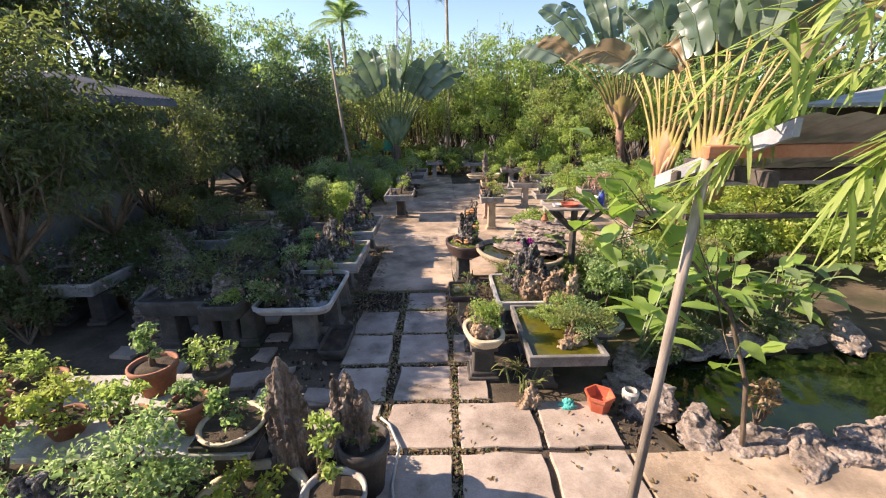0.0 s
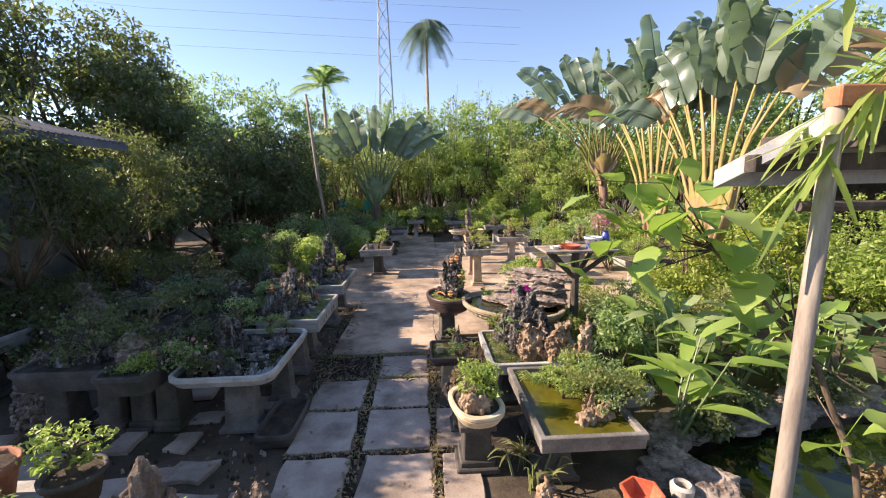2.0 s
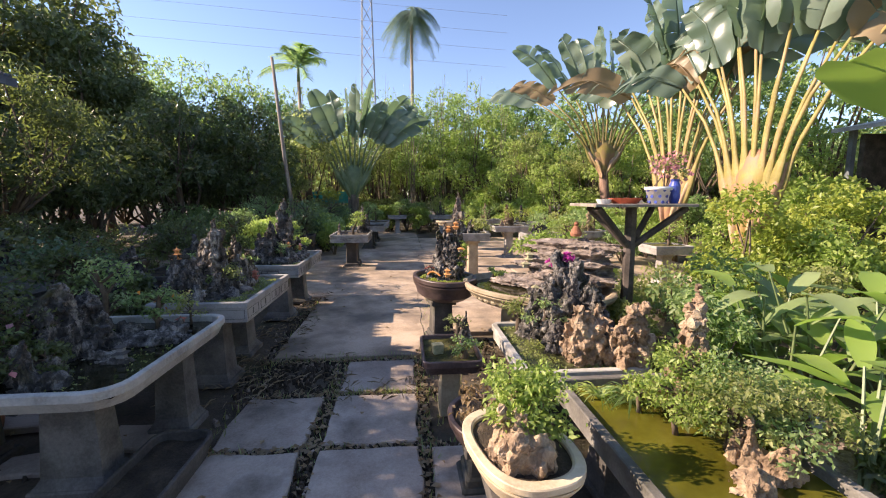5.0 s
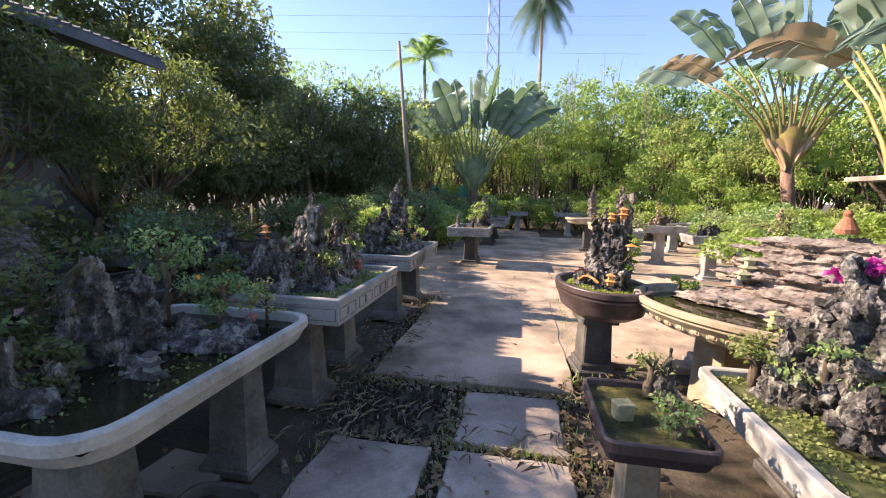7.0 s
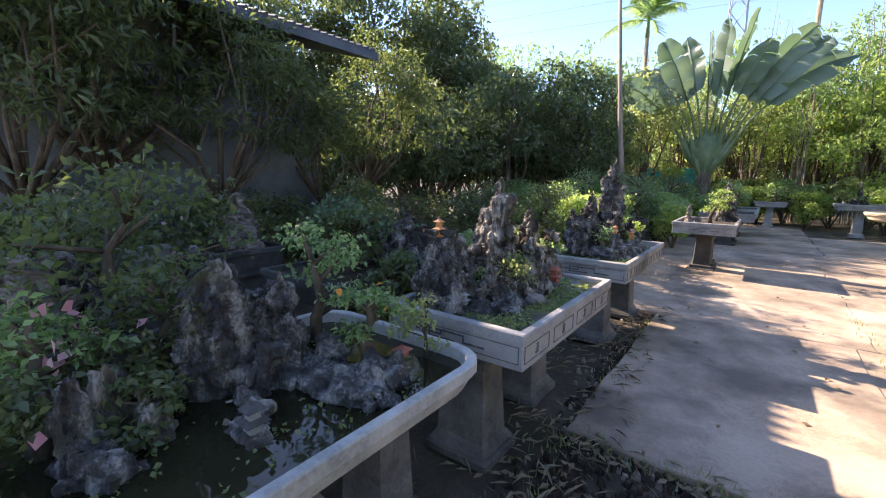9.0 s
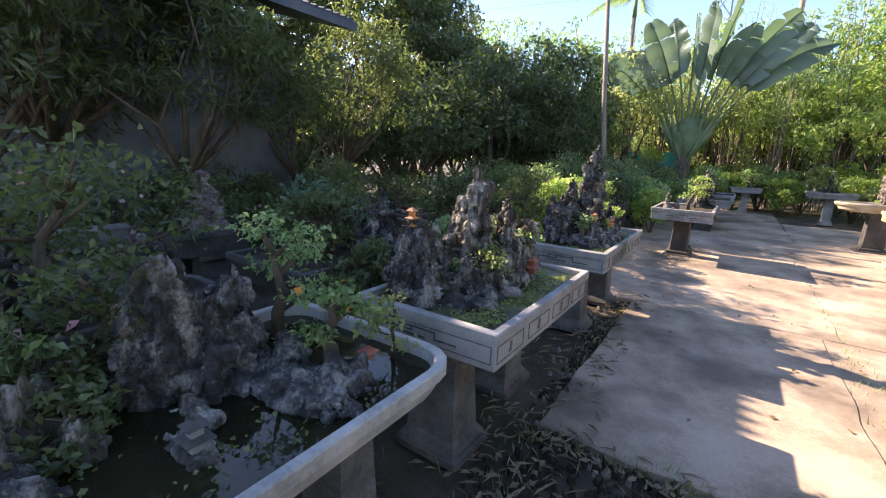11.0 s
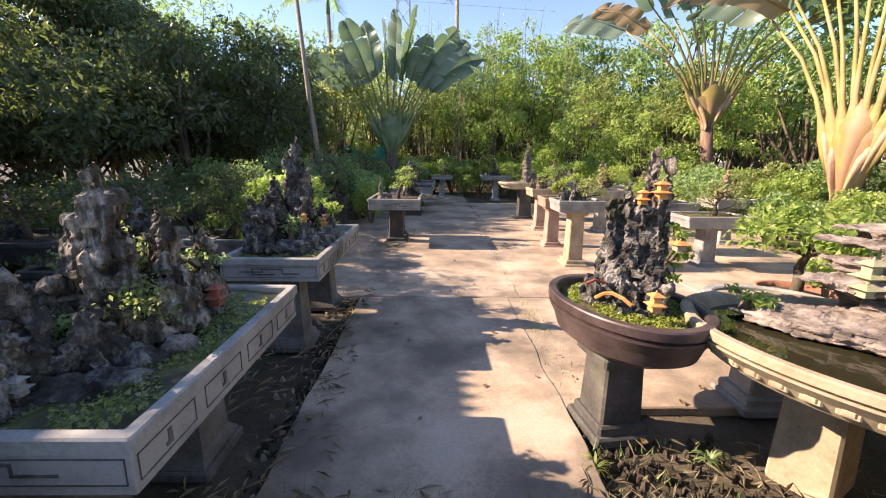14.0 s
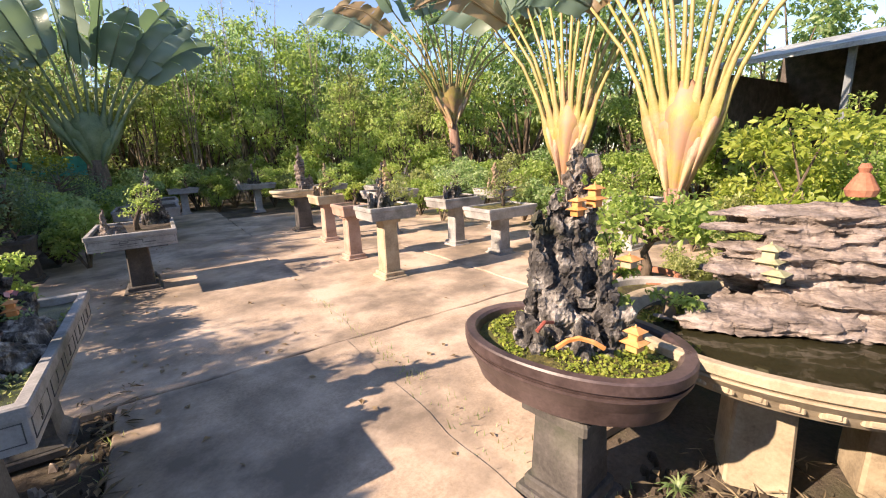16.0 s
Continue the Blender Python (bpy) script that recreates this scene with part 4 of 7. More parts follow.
scholar_rock(-1.98, 4.95, 0.63, [(0, 0, 0.14, 0.12, 0.22), (0.08, 0.08, 0.12, 0.1, 0.14), (-0.1, 0.06, 0.12, 0.12, 0.2)], M_ROCKSTREAK, 48, "rounded brown stones among the tray plants", 4, 0.4, 1.8, spire=0.35)
pagoda(-1.66, 5.2, 0.665, 0.07, M_GREY, M_DARKCON, 2, "tiny stone lantern standing at the water's edge")
pagoda(-1.62, 5.78, 0.7, 0.06, M_BRICKRED, M_BRICKRED, 1, "tiny red-roofed clay house among plants")
scholar_rock(-1.82, 6.85, 0.69, [(0.0, 0.0, 0.25, 0.25, 0.625), (0.125, 0.15, 0.175, 0.175, 0.45), (-0.125, 0.025, 0.2, 0.2, 0.425), (0.225, 0.062, 0.2, 0.175, 0.3), (-0.025, -0.175, 0.175, 0.15, 0.275), (0.02, -0.02, 0.5, 0.3, 0.2), (0.2, 0.3, 0.14, 0.14, 0.36)], M_ROCKSTREAK, 21, "jagged upright limestone peaks in the mossy tray", 4, 0.5, 2.2, spire=0.34)
scholar_rock(-1.9, 6.45, 0.69, [(0.0, 0.0, 0.375, 0.325, 0.375), (0.2, 0.125, 0.225, 0.2, 0.225), (-0.062, 0.25, 0.25, 0.225, 0.275), (0.1, -0.1, 0.2, 0.2, 0.2), (-0.05, -0.05, 0.2, 0.2, 0.42)], M_ROCK, 22, "dark rounded rock peaks at the tray's near end", 4)
scholar_rock(-1.68, 6.42, 0.69, [(0, 0, 0.36, 0.14, 0.075), (0.12, 0.1, 0.3, 0.12, 0.06), (0.06, 0.22, 0.24, 0.1, 0.09), (-0.1, -0.08, 0.3, 0.1, 0.05)], M_ROCK, 23, "flat grey rock shelves lying on moss", spire=0.1)
scholar_rock(-1.52, 6.75, 0.69, [(0, 0, 0.13, 0.1, 0.08)], M_ROCKPALE, 24, "single pale stone lying on moss", spire=0.2)
bonsai(-1.75, 6.98, 0.72, 0.36, 0.16, L_OLIVE, 25, "drooping olive-leaved bonsai on the peaks", 420, 0.026, 7)
bonsai(-1.95, 7.05, 0.72, 0.4, 0.24, L_OLIVE, 27, "straggling plant rooted in the tray rock", 620, 0.026, 9, trunk=0.012)
bonsai(-1.7, 6.72, 0.72, 0.22, 0.18, L_OLIVE, 28, "hanging rootlets and leaves over the rock face", 520, 0.022, 9, trunk=0.01)
bonsai(-1.86, 6.62, 0.72, 0.16, 0.16, L_MID, 29, "low green plant between the rocks", 320, 0.026, 6)
bonsai(-1.62, 7.2, 0.7, 0.3, 0.14, L_MID, 26, "small green seedling tree in the tray", 300, 0.026, 5)
pagoda(-1.55, 7.1, 0.75, 0.08, M_BRICKRED, M_BRICKRED, 2, "tiny red pagoda between the rocks")
pagoda(-1.94, 6.42, 1.04, 0.07, M_ORANGE, M_ORANGE, 3, "tiny orange pagoda on the near rock")
pagoda(-1.72, 6.35, 0.75, 0.05, M_GREY, M_GREY, 2, "tiny stone pagoda on a rock shelf")
scholar_rock(-1.74, 8.8, 0.71, [(0.0, 0.06, 0.17, 0.17, 0.74), (0.07, 0.14, 0.14, 0.14, 0.58), (-0.14, -0.02, 0.16, 0.16, 0.5), (0.1, -0.06, 0.18, 0.16, 0.36), (-0.06, -0.26, 0.2, 0.18, 0.42), (-0.2, -0.34, 0.16, 0.16, 0.34), (0.14, 0.3, 0.2, 0.18, 0.26), (0.02, -0.1, 0.34, 0.26, 0.22), (-0.1, -0.5, 0.2, 0.16, 0.24)], M_ROCK, 31, "tall dark jagged rock spire in a water tray", 4, 0.5, 2.2, spire=0.35)
scholar_rock(-1.5, 8.5, 0.71, [(0, 0, 0.24, 0.2, 0.1), (-0.08, -0.22, 0.26, 0.16, 0.08), (0.04, 0.26, 0.2, 0.22, 0.12), (-0.1, 0.1, 0.2, 0.16, 0.16)], M_ROCKSTREAK, 39, "broken brown rock shelves at the spire's foot", spire=0.1)
scholar_rock(-1.62, 8.35, 0.71, [(0, 0, 0.3, 0.2, 0.1), (0.1, 0.5, 0.25, 0.2, 0.09)], M_ROCK, 32, "low broken rock ledges in a water tray", spire=0.1)
bonsai(-1.68, 8.5, 0.72, 0.26, 0.16, L_MID, 33, "low green plant beneath the twin peaks", 320, 0.026, 6)
bonsai(-1.62, 9.0, 0.72, 0.2, 0.14, L_MID, 34, "small plant with pink blooms in the tray", 260, 0.026, 5, flowers=L_PINK, flower_count=14)
bonsai(-1.8, 9.2, 0.72, 0.5, 0.24, L_BRIGHT, 35, "bright green bonsai behind the rock peak", 620, 0.032, 7)
for i, (dx, dz) in enumerate(((-0.02, 0.18), (0.08, 0.12))):
    pagoda(-1.58 + dx, 8.6 + 0.2 * i, 0.72 + dz, 0.06, M_ORANGE, M_ORANGE, 2, "tiny orange pagoda on the rock")
bonsai(-1.15, 12.2, 0.75, 0.5, 0.3, L_BRIGHT, 36, "light green bonsai with a leaning trunk in a tray", 620, 0.036, 7, 0.15)
scholar_rock(-1.42, 11.98, 0.75, [(0, 0, 0.1, 0.1, 0.26), (0.12, 0, 0.16, 0.12, 0.12)], M_ROCKPALE, 37, "small pale stone standing in soil")
scholar_rock(-1.0, 12.65, 0.75, [(0, 0, 0.2, 0.2, 0.55), (0.1, 0.1, 0.16, 0.16, 0.4)], M_ROCK, 38, "dark column of rock behind the bonsai")
bonsai(-1.1, 15.9, 0.69, 0.7, 0.4, L_MID, 39, "broad dark green bonsai in a far tray", 700, 0.045, 8)
bonsai(-1.0, 17.8, 0.69, 0.6, 0.4, L_MID, 40, "rounded green bonsai in the far trough", 600, 0.05, 8)

# small black basin on the ground
tray(-1.56, -1.2, 4.58, 5.3, 0.15, 0.15, M_DARKCON, "small black oblong basin standing on the ground", M_SOIL, "soil", 0.05, 0.025, 0.09, False, name="ground_basin", taper=0.85)

# -- shaded rows behind the trays --
rngL = random.Random(4)
LEFT_PLANTERS = [(-3.35, 5.15, 1.0, 0.7, 0.75), (-5.45, 5.9, 1.2, 0.9, 0.75), (-4.5, 6.6, 0.7, 0.7, 0.72), (-3.2, 6.9, 0.9, 1.1, 0.66), (-4.5, 8.1, 0.9, 0.7, 0.7), (-3.1, 8.6, 0.8, 0.9, 0.6), (-4.6, 9.4, 1.1, 0.8, 0.62), (-3.0, 10.2, 0.7, 0.7, 0.5), (-2.6, 13.75, 0.55, 0.6, 0.62), (-2.4, 16.4, 0.6, 0.6, 0.62), (-5.8, 9.0, 1.0, 0.8, 0.62), (-3.6, 12.2, 0.6, 0.6, 0.5), (-2.7, 5.2, 0.5, 1.2, 0.76), (-4.0, 15.0, 0.8, 0.8, 0.6), (-6.2, 7.4, 0.9, 0.9, 0.7)]
# trays and feet take a darker concrete colour in place of shade
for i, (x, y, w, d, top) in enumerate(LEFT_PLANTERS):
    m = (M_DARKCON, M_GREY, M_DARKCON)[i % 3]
    tray(x - w / 2, x + w / 2, y - d / 2, y + d / 2, top, 0.2, m, ("concrete planting tray darkened for shade", "grey concrete planting tray in shade", "mossy concrete trough darkened for shade")[i % 3], M_SOIL, "soil", 0.04, 0.04, 0.02 if i % 2 else 0.1, False, taper=0.9)
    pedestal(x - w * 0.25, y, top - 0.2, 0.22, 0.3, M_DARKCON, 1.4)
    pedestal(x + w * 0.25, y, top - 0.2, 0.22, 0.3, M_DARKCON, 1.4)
    # darker leaf colours here stand in for the shade over these rows
    bonsai(x + 0.05, y, top - 0.05, rngL.uniform(0.45, 0.75), max(w, d) * 0.5, (L_SHADE, L_DARK, L_SHADE, L_BLUE)[i % 4], 60 + i, ("spreading green bonsai in a shaded tray", "bonsai with shade-darkened leaves in a shaded tray", "bushy green bonsai in a shaded tray", "blue-green juniper bonsai in a shaded tray")[i % 4], 1000, 0.042, 11, flowers=L_PINK if i in (1, 6) else None, flower_count=24)
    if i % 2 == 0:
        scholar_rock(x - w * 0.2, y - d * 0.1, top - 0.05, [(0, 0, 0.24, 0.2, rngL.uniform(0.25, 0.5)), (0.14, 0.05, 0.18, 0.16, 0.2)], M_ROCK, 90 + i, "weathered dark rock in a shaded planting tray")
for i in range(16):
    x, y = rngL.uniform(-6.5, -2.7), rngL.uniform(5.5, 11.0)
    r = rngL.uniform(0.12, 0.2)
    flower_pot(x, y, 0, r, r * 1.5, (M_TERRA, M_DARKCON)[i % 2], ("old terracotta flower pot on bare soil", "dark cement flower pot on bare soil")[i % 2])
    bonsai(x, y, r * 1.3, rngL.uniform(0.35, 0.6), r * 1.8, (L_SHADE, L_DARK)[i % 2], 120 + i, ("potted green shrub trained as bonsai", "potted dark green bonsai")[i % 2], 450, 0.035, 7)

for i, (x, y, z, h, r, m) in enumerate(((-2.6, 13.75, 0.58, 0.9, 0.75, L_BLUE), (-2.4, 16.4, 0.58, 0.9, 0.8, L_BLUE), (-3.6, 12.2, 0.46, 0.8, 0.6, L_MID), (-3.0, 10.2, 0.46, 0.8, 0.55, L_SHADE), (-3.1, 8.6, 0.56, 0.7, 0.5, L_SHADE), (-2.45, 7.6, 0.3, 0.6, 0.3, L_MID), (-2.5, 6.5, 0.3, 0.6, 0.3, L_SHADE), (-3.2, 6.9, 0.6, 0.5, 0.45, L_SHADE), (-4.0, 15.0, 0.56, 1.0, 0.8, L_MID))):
    bonsai(x, y, z, h, r, m, 150 + i, {L_BLUE: "large blue-green juniper bonsai with flat pads", L_MID: "large green bonsai with layered pads", L_BRIGHT: "large bright green bonsai in sun", L_SHADE: "large green bonsai darkened for shade"}[m], 1500, 0.046, 14, 0.08, 0.04)
for x, y in ((-2.45, 7.6), (-2.5, 6.5)):
    flower_pot(x, y, 0, 0.17, 0.34, M_DARKCON, "tall dark cement flower pot behind the trays")
for i, (x, y, z, h, w) in enumerate(((-2.75, 4.95, 0.7, 0.36, 0.34), (-2.62, 5.5, 0.7, 0.3, 0.3), (-3.3, 5.2, 0.68, 0.34, 0.36), (-3.9, 5.2, 0.0, 0.7, 0.5), (-2.6, 6.9, 0.0, 0.9, 0.5), (-3.2, 7.3, 0.6, 0.45, 0.36), (-4.4, 6.6, 0.66, 0.5, 0.36), (-3.3, 9.3, 0.0, 0.9, 0.4), (-2.7, 8.3, 0.0, 0.95, 0.4))):
    scholar_rock(x, y, z, [(0, 0, w, w * 0.8, h), (w * 0.35, 0.04, w * 0.6, w * 0.5, h * 0.7), (-w * 0.3, 0.05, w * 0.5, w * 0.5, h * 0.55)], M_ROCK if i % 3 else M_ROCKPALE, 170 + i, "weathered garden stone among shaded bonsai", 3, 0.5, 1.8, spire=0.4)

bonsai(-2.68, 4.86, 0.72, 0.16, 0.26, L_BRIGHT, 58, "low bright green mound of seedlings in a dark trough", 700, 0.034, 10, trunk=0.008, low=0.1)

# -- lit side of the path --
# pedestal colour set nearly black to paint its shaded front
pedestal(0.47, 4.3, 0.42, 0.25, 0.24, M_DARKCON, 1.45, "stained concrete pedestal darkened for shade, with a square stepped foot")
oval_bowl(0.475, 4.35, 0.55, 0.22, 0.31, 0.15, M_CREAM, "cream pottery oval pot with a rolled rim", M_SOIL, "soil", 12, 0.55, power=2.6, lip=0.03, depth=0.02)
bonsai(0.5, 4.42, 0.53, 0.32, 0.25, L_BRIGHT, 200, "compact bright green bonsai on a pale rock", 2600, 0.03, 18, trunk=0.03, low=0.2)
scholar_rock(0.46, 4.26, 0.52, [(0, -0.02, 0.28, 0.3, 0.2), (0.04, 0.12, 0.24, 0.24, 0.26), (-0.06, 0.0, 0.16, 0.2, 0.22)], M_ROCKWARM, 201, "small tan rock at the bonsai's roots")
tray(0.9, 1.74, 3.83, 5.1, 0.49, 0.13, M_STAND, "worn grey concrete trough of yellow-green water", M_ALGAE, "water", 0.045, 0.05, 0.012, False)
tray(0.74, 1.6, 5.16, 6.26, 0.49, 0.12, M_PALE, "pale cement trough with weeds floating on water", M_WEED, "water", 0.04, 0.05, 0.08, False)
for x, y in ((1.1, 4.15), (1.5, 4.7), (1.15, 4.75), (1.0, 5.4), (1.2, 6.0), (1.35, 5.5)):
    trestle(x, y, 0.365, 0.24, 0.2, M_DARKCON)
scholar_rock(1.6, 4.82, 0.42, [(0, 0, 0.22, 0.2, 0.5), (0.06, 0.08, 0.18, 0.18, 0.56), (-0.1, -0.04, 0.2, 0.18, 0.3), (-0.28, 0.1, 0.2, 0.2, 0.24), (0.0, -0.3, 0.2, 0.2, 0.22)], M_ROCKWARM, 210, "tan pitted rock rising out of the trough", 4, 0.5, 2.2, spire=0.4)
scholar_rock(1.36, 4.1, 0.42, [(0, 0, 0.18, 0.16, 0.13), (0.16, 0.04, 0.14, 0.12, 0.18), (0.1, 0.16, 0.16, 0.14, 0.2)], M_ROCKWARM, 209, "low tan stone at the trough's end", 4, 0.5, 2.2, spire=0.3)
for i, (x, y, h, r, n) in enumerate(((1.3, 4.5, 0.26, 0.2, 900), (1.45, 4.36, 0.3, 0.24, 1300), (1.62, 4.5, 0.3, 0.28, 1500), (1.5, 4.68, 0.32, 0.26, 1200), (1.78, 4.34, 0.26, 0.26, 1100), (1.58, 4.16, 0.2, 0.16, 500), (1.24, 4.72, 0.18, 0.14, 400))):
    bonsai(x, y, 0.46, h, r, (L_BRIGHT, L_OLIVE, L_MID)[i % 3], 211 + i, ("feathery light green plant growing over the trough rock", "olive-leaved plant growing over the trough rock", "green plant spilling over the trough rock")[i % 3], n, 0.026, 16, trunk=0.012, low=0.45)
scholar_rock(1.24, 5.42, 0.45, [(0, 0, 0.28, 0.26, 0.36), (0.12, 0.14, 0.2, 0.2, 0.3)], M_ROCKWARM, 220, "holed orange-tan rock in the mossy trough", 4, 0.6, 2.4, spire=0.3)
scholar_rock(1.48, 5.3, 0.45, [(0, 0, 0.3, 0.22, 0.34), (0.1, 0.06, 0.2, 0.2, 0.4)], M_ROCKWARM, 221, "tan weathered rock with deep holes", 4, 0.6, 2.4, spire=0.35)
scholar_rock(1.26, 5.9, 0.45, [(0, 0, 0.42, 0.42, 0.62), (-0.16, 0.1, 0.3, 0.3, 0.36), (0.16, -0.2, 0.3, 0.26, 0.42), (-0.1, -0.24, 0.3, 0.24, 0.2)], M_ROCK, 222, "big dark mossy crag in the pale trough", 4, 0.55, 2.0, spire=0.4)
bonsai(1.1, 5.85, 0.5, 0.3, 0.24, L_MID, 223, "green creeper growing up the dark crag", 600, 0.03, 7)
bonsai(0.96, 6.1, 0.47, 0.3, 0.2, L_OLIVE, 224, "thin olive shoots in the trough", 300, 0.03, 6)
bonsai(1.26, 6.0, 0.98, 0.16, 0.12, L_MAGENTA, 225, "magenta bougainvillea spray on top of the crag", 160, 0.04, 4, name="bougainvillea")

# strap-leaved tufts in the trough and on the ground below the pot
def strap_tuft(x, y, z, n, le, seed, mat, label):
    rng = np.random.default_rng(seed)
    g = Geo()
    for i in range(n):
        a, l, up = rng.uniform(0, 6.28), le * rng.uniform(0.6, 1.1), rng.uniform(0.35, 1.0)
        w = 0.007 * rng.uniform(0.7, 1.4)
        c, q = math.cos(a), math.sin(a)
        v = []
        for k in range(5):
            t = k / 4
            r, h, ww = l * t * 0.75, l * (up * t * 1.3 - t * t * (0.3 + up * 0.75)), w * (1 - t * 0.9)
            v += [(c * r - q * ww, q * r + c * ww, h), (c * r + q * ww, q * r - c * ww, h + 0.003)]
        g.add(v, [(2 * k, 2 * k + 1, 2 * k + 3, 2 * k + 2) for k in range(4)])
    return single("grass_tuft", g, mat, label, "plant", x, y, z, 0, "grass tufts")


strap_tuft(1.25, 4.82, 0.44, 90, 0.26, 3, L_MID, "arching strap-leaved grass tuft in the trough")
strap_tuft(1.1, 4.88, 0.44, 60, 0.22, 4, L_BRIGHT, "light green grass tuft in the trough")
strap_tuft(0.9, 4.36, 0.0, 50, 0.3, 5, L_OLIVE, "pale strap-leaved grass tuft below the trough")
strap_tuft(0.78, 7.0, 0.0, 26, 0.12, 6, L_MID, "weedy grass tuft beside the bowl's foot")
strap_tuft(0.2, 6.95, 0.0, 36, 0.14, 7, L_OLIVE, "short weedy tuft beside the bowl's foot")

# small black tray on a post
tray(0.1, 0.52, 5.36, 5.94, 0.5, 0.1, M_GLAZE, "small dark glazed oblong tray with a mossy landscape", M_MOSS, "moss", 0.03, 0.022, 0.05, False, name="bonsai_tray", taper=0.88)
pedestal(0.31, 5.65, 0.4, 0.16, 0.16, M_BUFF, 1.3, "small buff cement post under a tray", foot=False)
bonsai(0.4, 5.85, 0.48, 0.2, 0.12, L_OLIVE, 231, "thin twiggy bonsai in the dark tray", 200, 0.024, 6)
bonsai(0.4, 5.5, 0.48, 0.12, 0.13, L_MID, 232, "low mound of green cuttings in the tray", 260, 0.026, 5)
scholar_rock(0.45, 5.8, 0.48, [(0, 0, 0.1, 0.1, 0.2), (-0.14, -0.2, 0.12, 0.1, 0.09), (-0.2, 0.02, 0.1, 0.1, 0.1)], M_ROCK, 233, "small grey stone in the dark tray")
single("yellow_cup", Geo().block(-0.035, 0.035, -0.03, 0.03, 0, 0.07, 0.004, 1.1), M_OLIVE, "small square yellowish cup on moss", "cup", 0.22, 5.6, 0.475, 12)
oval_bowl(0.42, 4.85, 0.4, 0.2, 0.27, 0.13, M_GLAZE, "dark glazed oval pot with dry plants", M_SOIL, "soil", 8, 0.6, lip=0.02, depth=0.02)
pedestal(0.42, 4.85, 0.27, 0.2, 0.2, M_DARKCON, 1.4)
bonsai(0.42, 4.85, 0.38, 0.16, 0.2, L_DRY, 234, "withered brown plant in a dark pot", 260, 0.04, 6)

# round dark bowl with the mountain
# the dark colour paints the shade on the face turned from the sun
pedestal(0.39, 7.27, 0.47, 0.23, 0.24, M_DARKCON, 1.4, "stained concrete pedestal darkened for shade, with a broad stepped foot", 8)
oval_bowl(0.43, 7.32, 0.72, 0.465, 0.335, 0.25, M_GLAZE, "dark brown glazed oval bowl full of moss", M_MOSS, "moss", -75, 0.64, lip=0.03, power=2.15)
scholar_rock(0.46, 7.35, 0.66, [(-0.131, 0.016, 0.112, 0.102, 0.5), (-0.066, 0.048, 0.12, 0.102, 0.56), (0.016, 0.024, 0.129, 0.102, 0.5), (0.082, 0.048, 0.103, 0.085, 0.42), (-0.016, -0.04, 0.258, 0.136, 0.3), (0.139, -0.032, 0.112, 0.102, 0.36), (0.164, -0.08, 0.103, 0.085, 0.24), (0.057, -0.136, 0.155, 0.085, 0.15), (-0.164, -0.08, 0.12, 0.093, 0.16), (-0.066, -0.128, 0.138, 0.085, 0.12), (-0.098, -0.016, 0.138, 0.102, 0.36)], M_ROCK, 241, "craggy grey limestone mountain with jagged black towers", 4, 0.45, 1.9, spire=0.3, crag=0.06, pits=0.04, rz=-48)
scholar_rock(0.56, 7.42, 0.66, [(0, 0, 0.14, 0.12, 0.72), (0.07, 0.02, 0.1, 0.1, 0.66), (-0.06, 0.0, 0.1, 0.1, 0.55)], M_ROCKSTREAK, 243, "pale streaked stone column behind the dark towers", 4, 0.4, 1.9, spire=0.35, rz=-40)
for dx, dy, dz, s, n in ((0.02, 0.0, 0.5, 0.062, 2), (0.1, -0.02, 0.53, 0.075, 2), (0.14, -0.16, 0.3, 0.075, 1), (-0.02, -0.3, 0.05, 0.075, 2)):
    pagoda(0.46 + dx, 7.34 + dy, 0.7 + dz, s, M_ORANGE if n == 2 else M_BUFF, M_ORANGE, n, "tiny orange-roofed pagoda on the mountain")
single("miniature_bridge", Geo().tube([(-0.08, 0, 0), (-0.04, 0, 0.03), (0.0, 0, 0.04), (0.05, 0, 0.025), (0.09, 0, 0)], 0.01, 6), M_ORANGE, "tiny orange arched bridge on moss", "ornament", 0.3, 7.17, 0.75, -40)
single("miniature_rail", Geo().tube([(-0.05, 0, 0), (0, 0, 0.02), (0.06, 0, 0)], 0.008, 6), M_BRICKRED, "tiny red clay bridge among rocks", "ornament", 0.26, 7.3, 0.8, 10)
bonsai(0.62, 7.26, 0.7, 0.42, 0.1, L_BRIGHT, 242, "small leafy creeper climbing the mountain rock", 420, 0.026, 8, trunk=0.01)

# grey oval basin with the layered rock
oval_bowl(1.29, 6.74, 0.72, 0.8, 0.6, 0.2, M_BUFF, "large pale buff carved oval basin of shallow water", M_TRAYWATER, "water", -50, 0.62, depth=0.05)
basin = bpy.data.objects["planting_bowl.%03d" % (sum(o.name.startswith("planting_bowl") for o in bpy.data.objects) - 1)]
for i in range(44):
    a = 2 * math.pi * i / 44
    q = Geo().block(-0.034, 0.034, -0.012, 0.012, 0, 0.035, 0.006).block(-0.02, 0.02, -0.018, 0.006, 0.008, 0.027, 0.004)
    nx, ny = math.cos(a) / 0.8, math.sin(a) / 0.6
    o = part("carved_scroll", q, M_BUFF, basin)
    o.matrix_local = pose(0.712 * math.cos(a), 0.534 * math.sin(a), 0.075, 0, 0, math.degrees(math.atan2(ny, nx)) + 90)
pedestal(1.16, 6.88, 0.52, 0.3, 0.24, M_BUFF, 1.0, "square buff cement block under the basin", 30, False)
pedestal(1.5, 6.5, 0.52, 0.26, 0.26, M_BUFF, 1.0, "square buff cement block under the basin", 30, False)
ledge_geo = Geo()
rngS = random.Random(19)
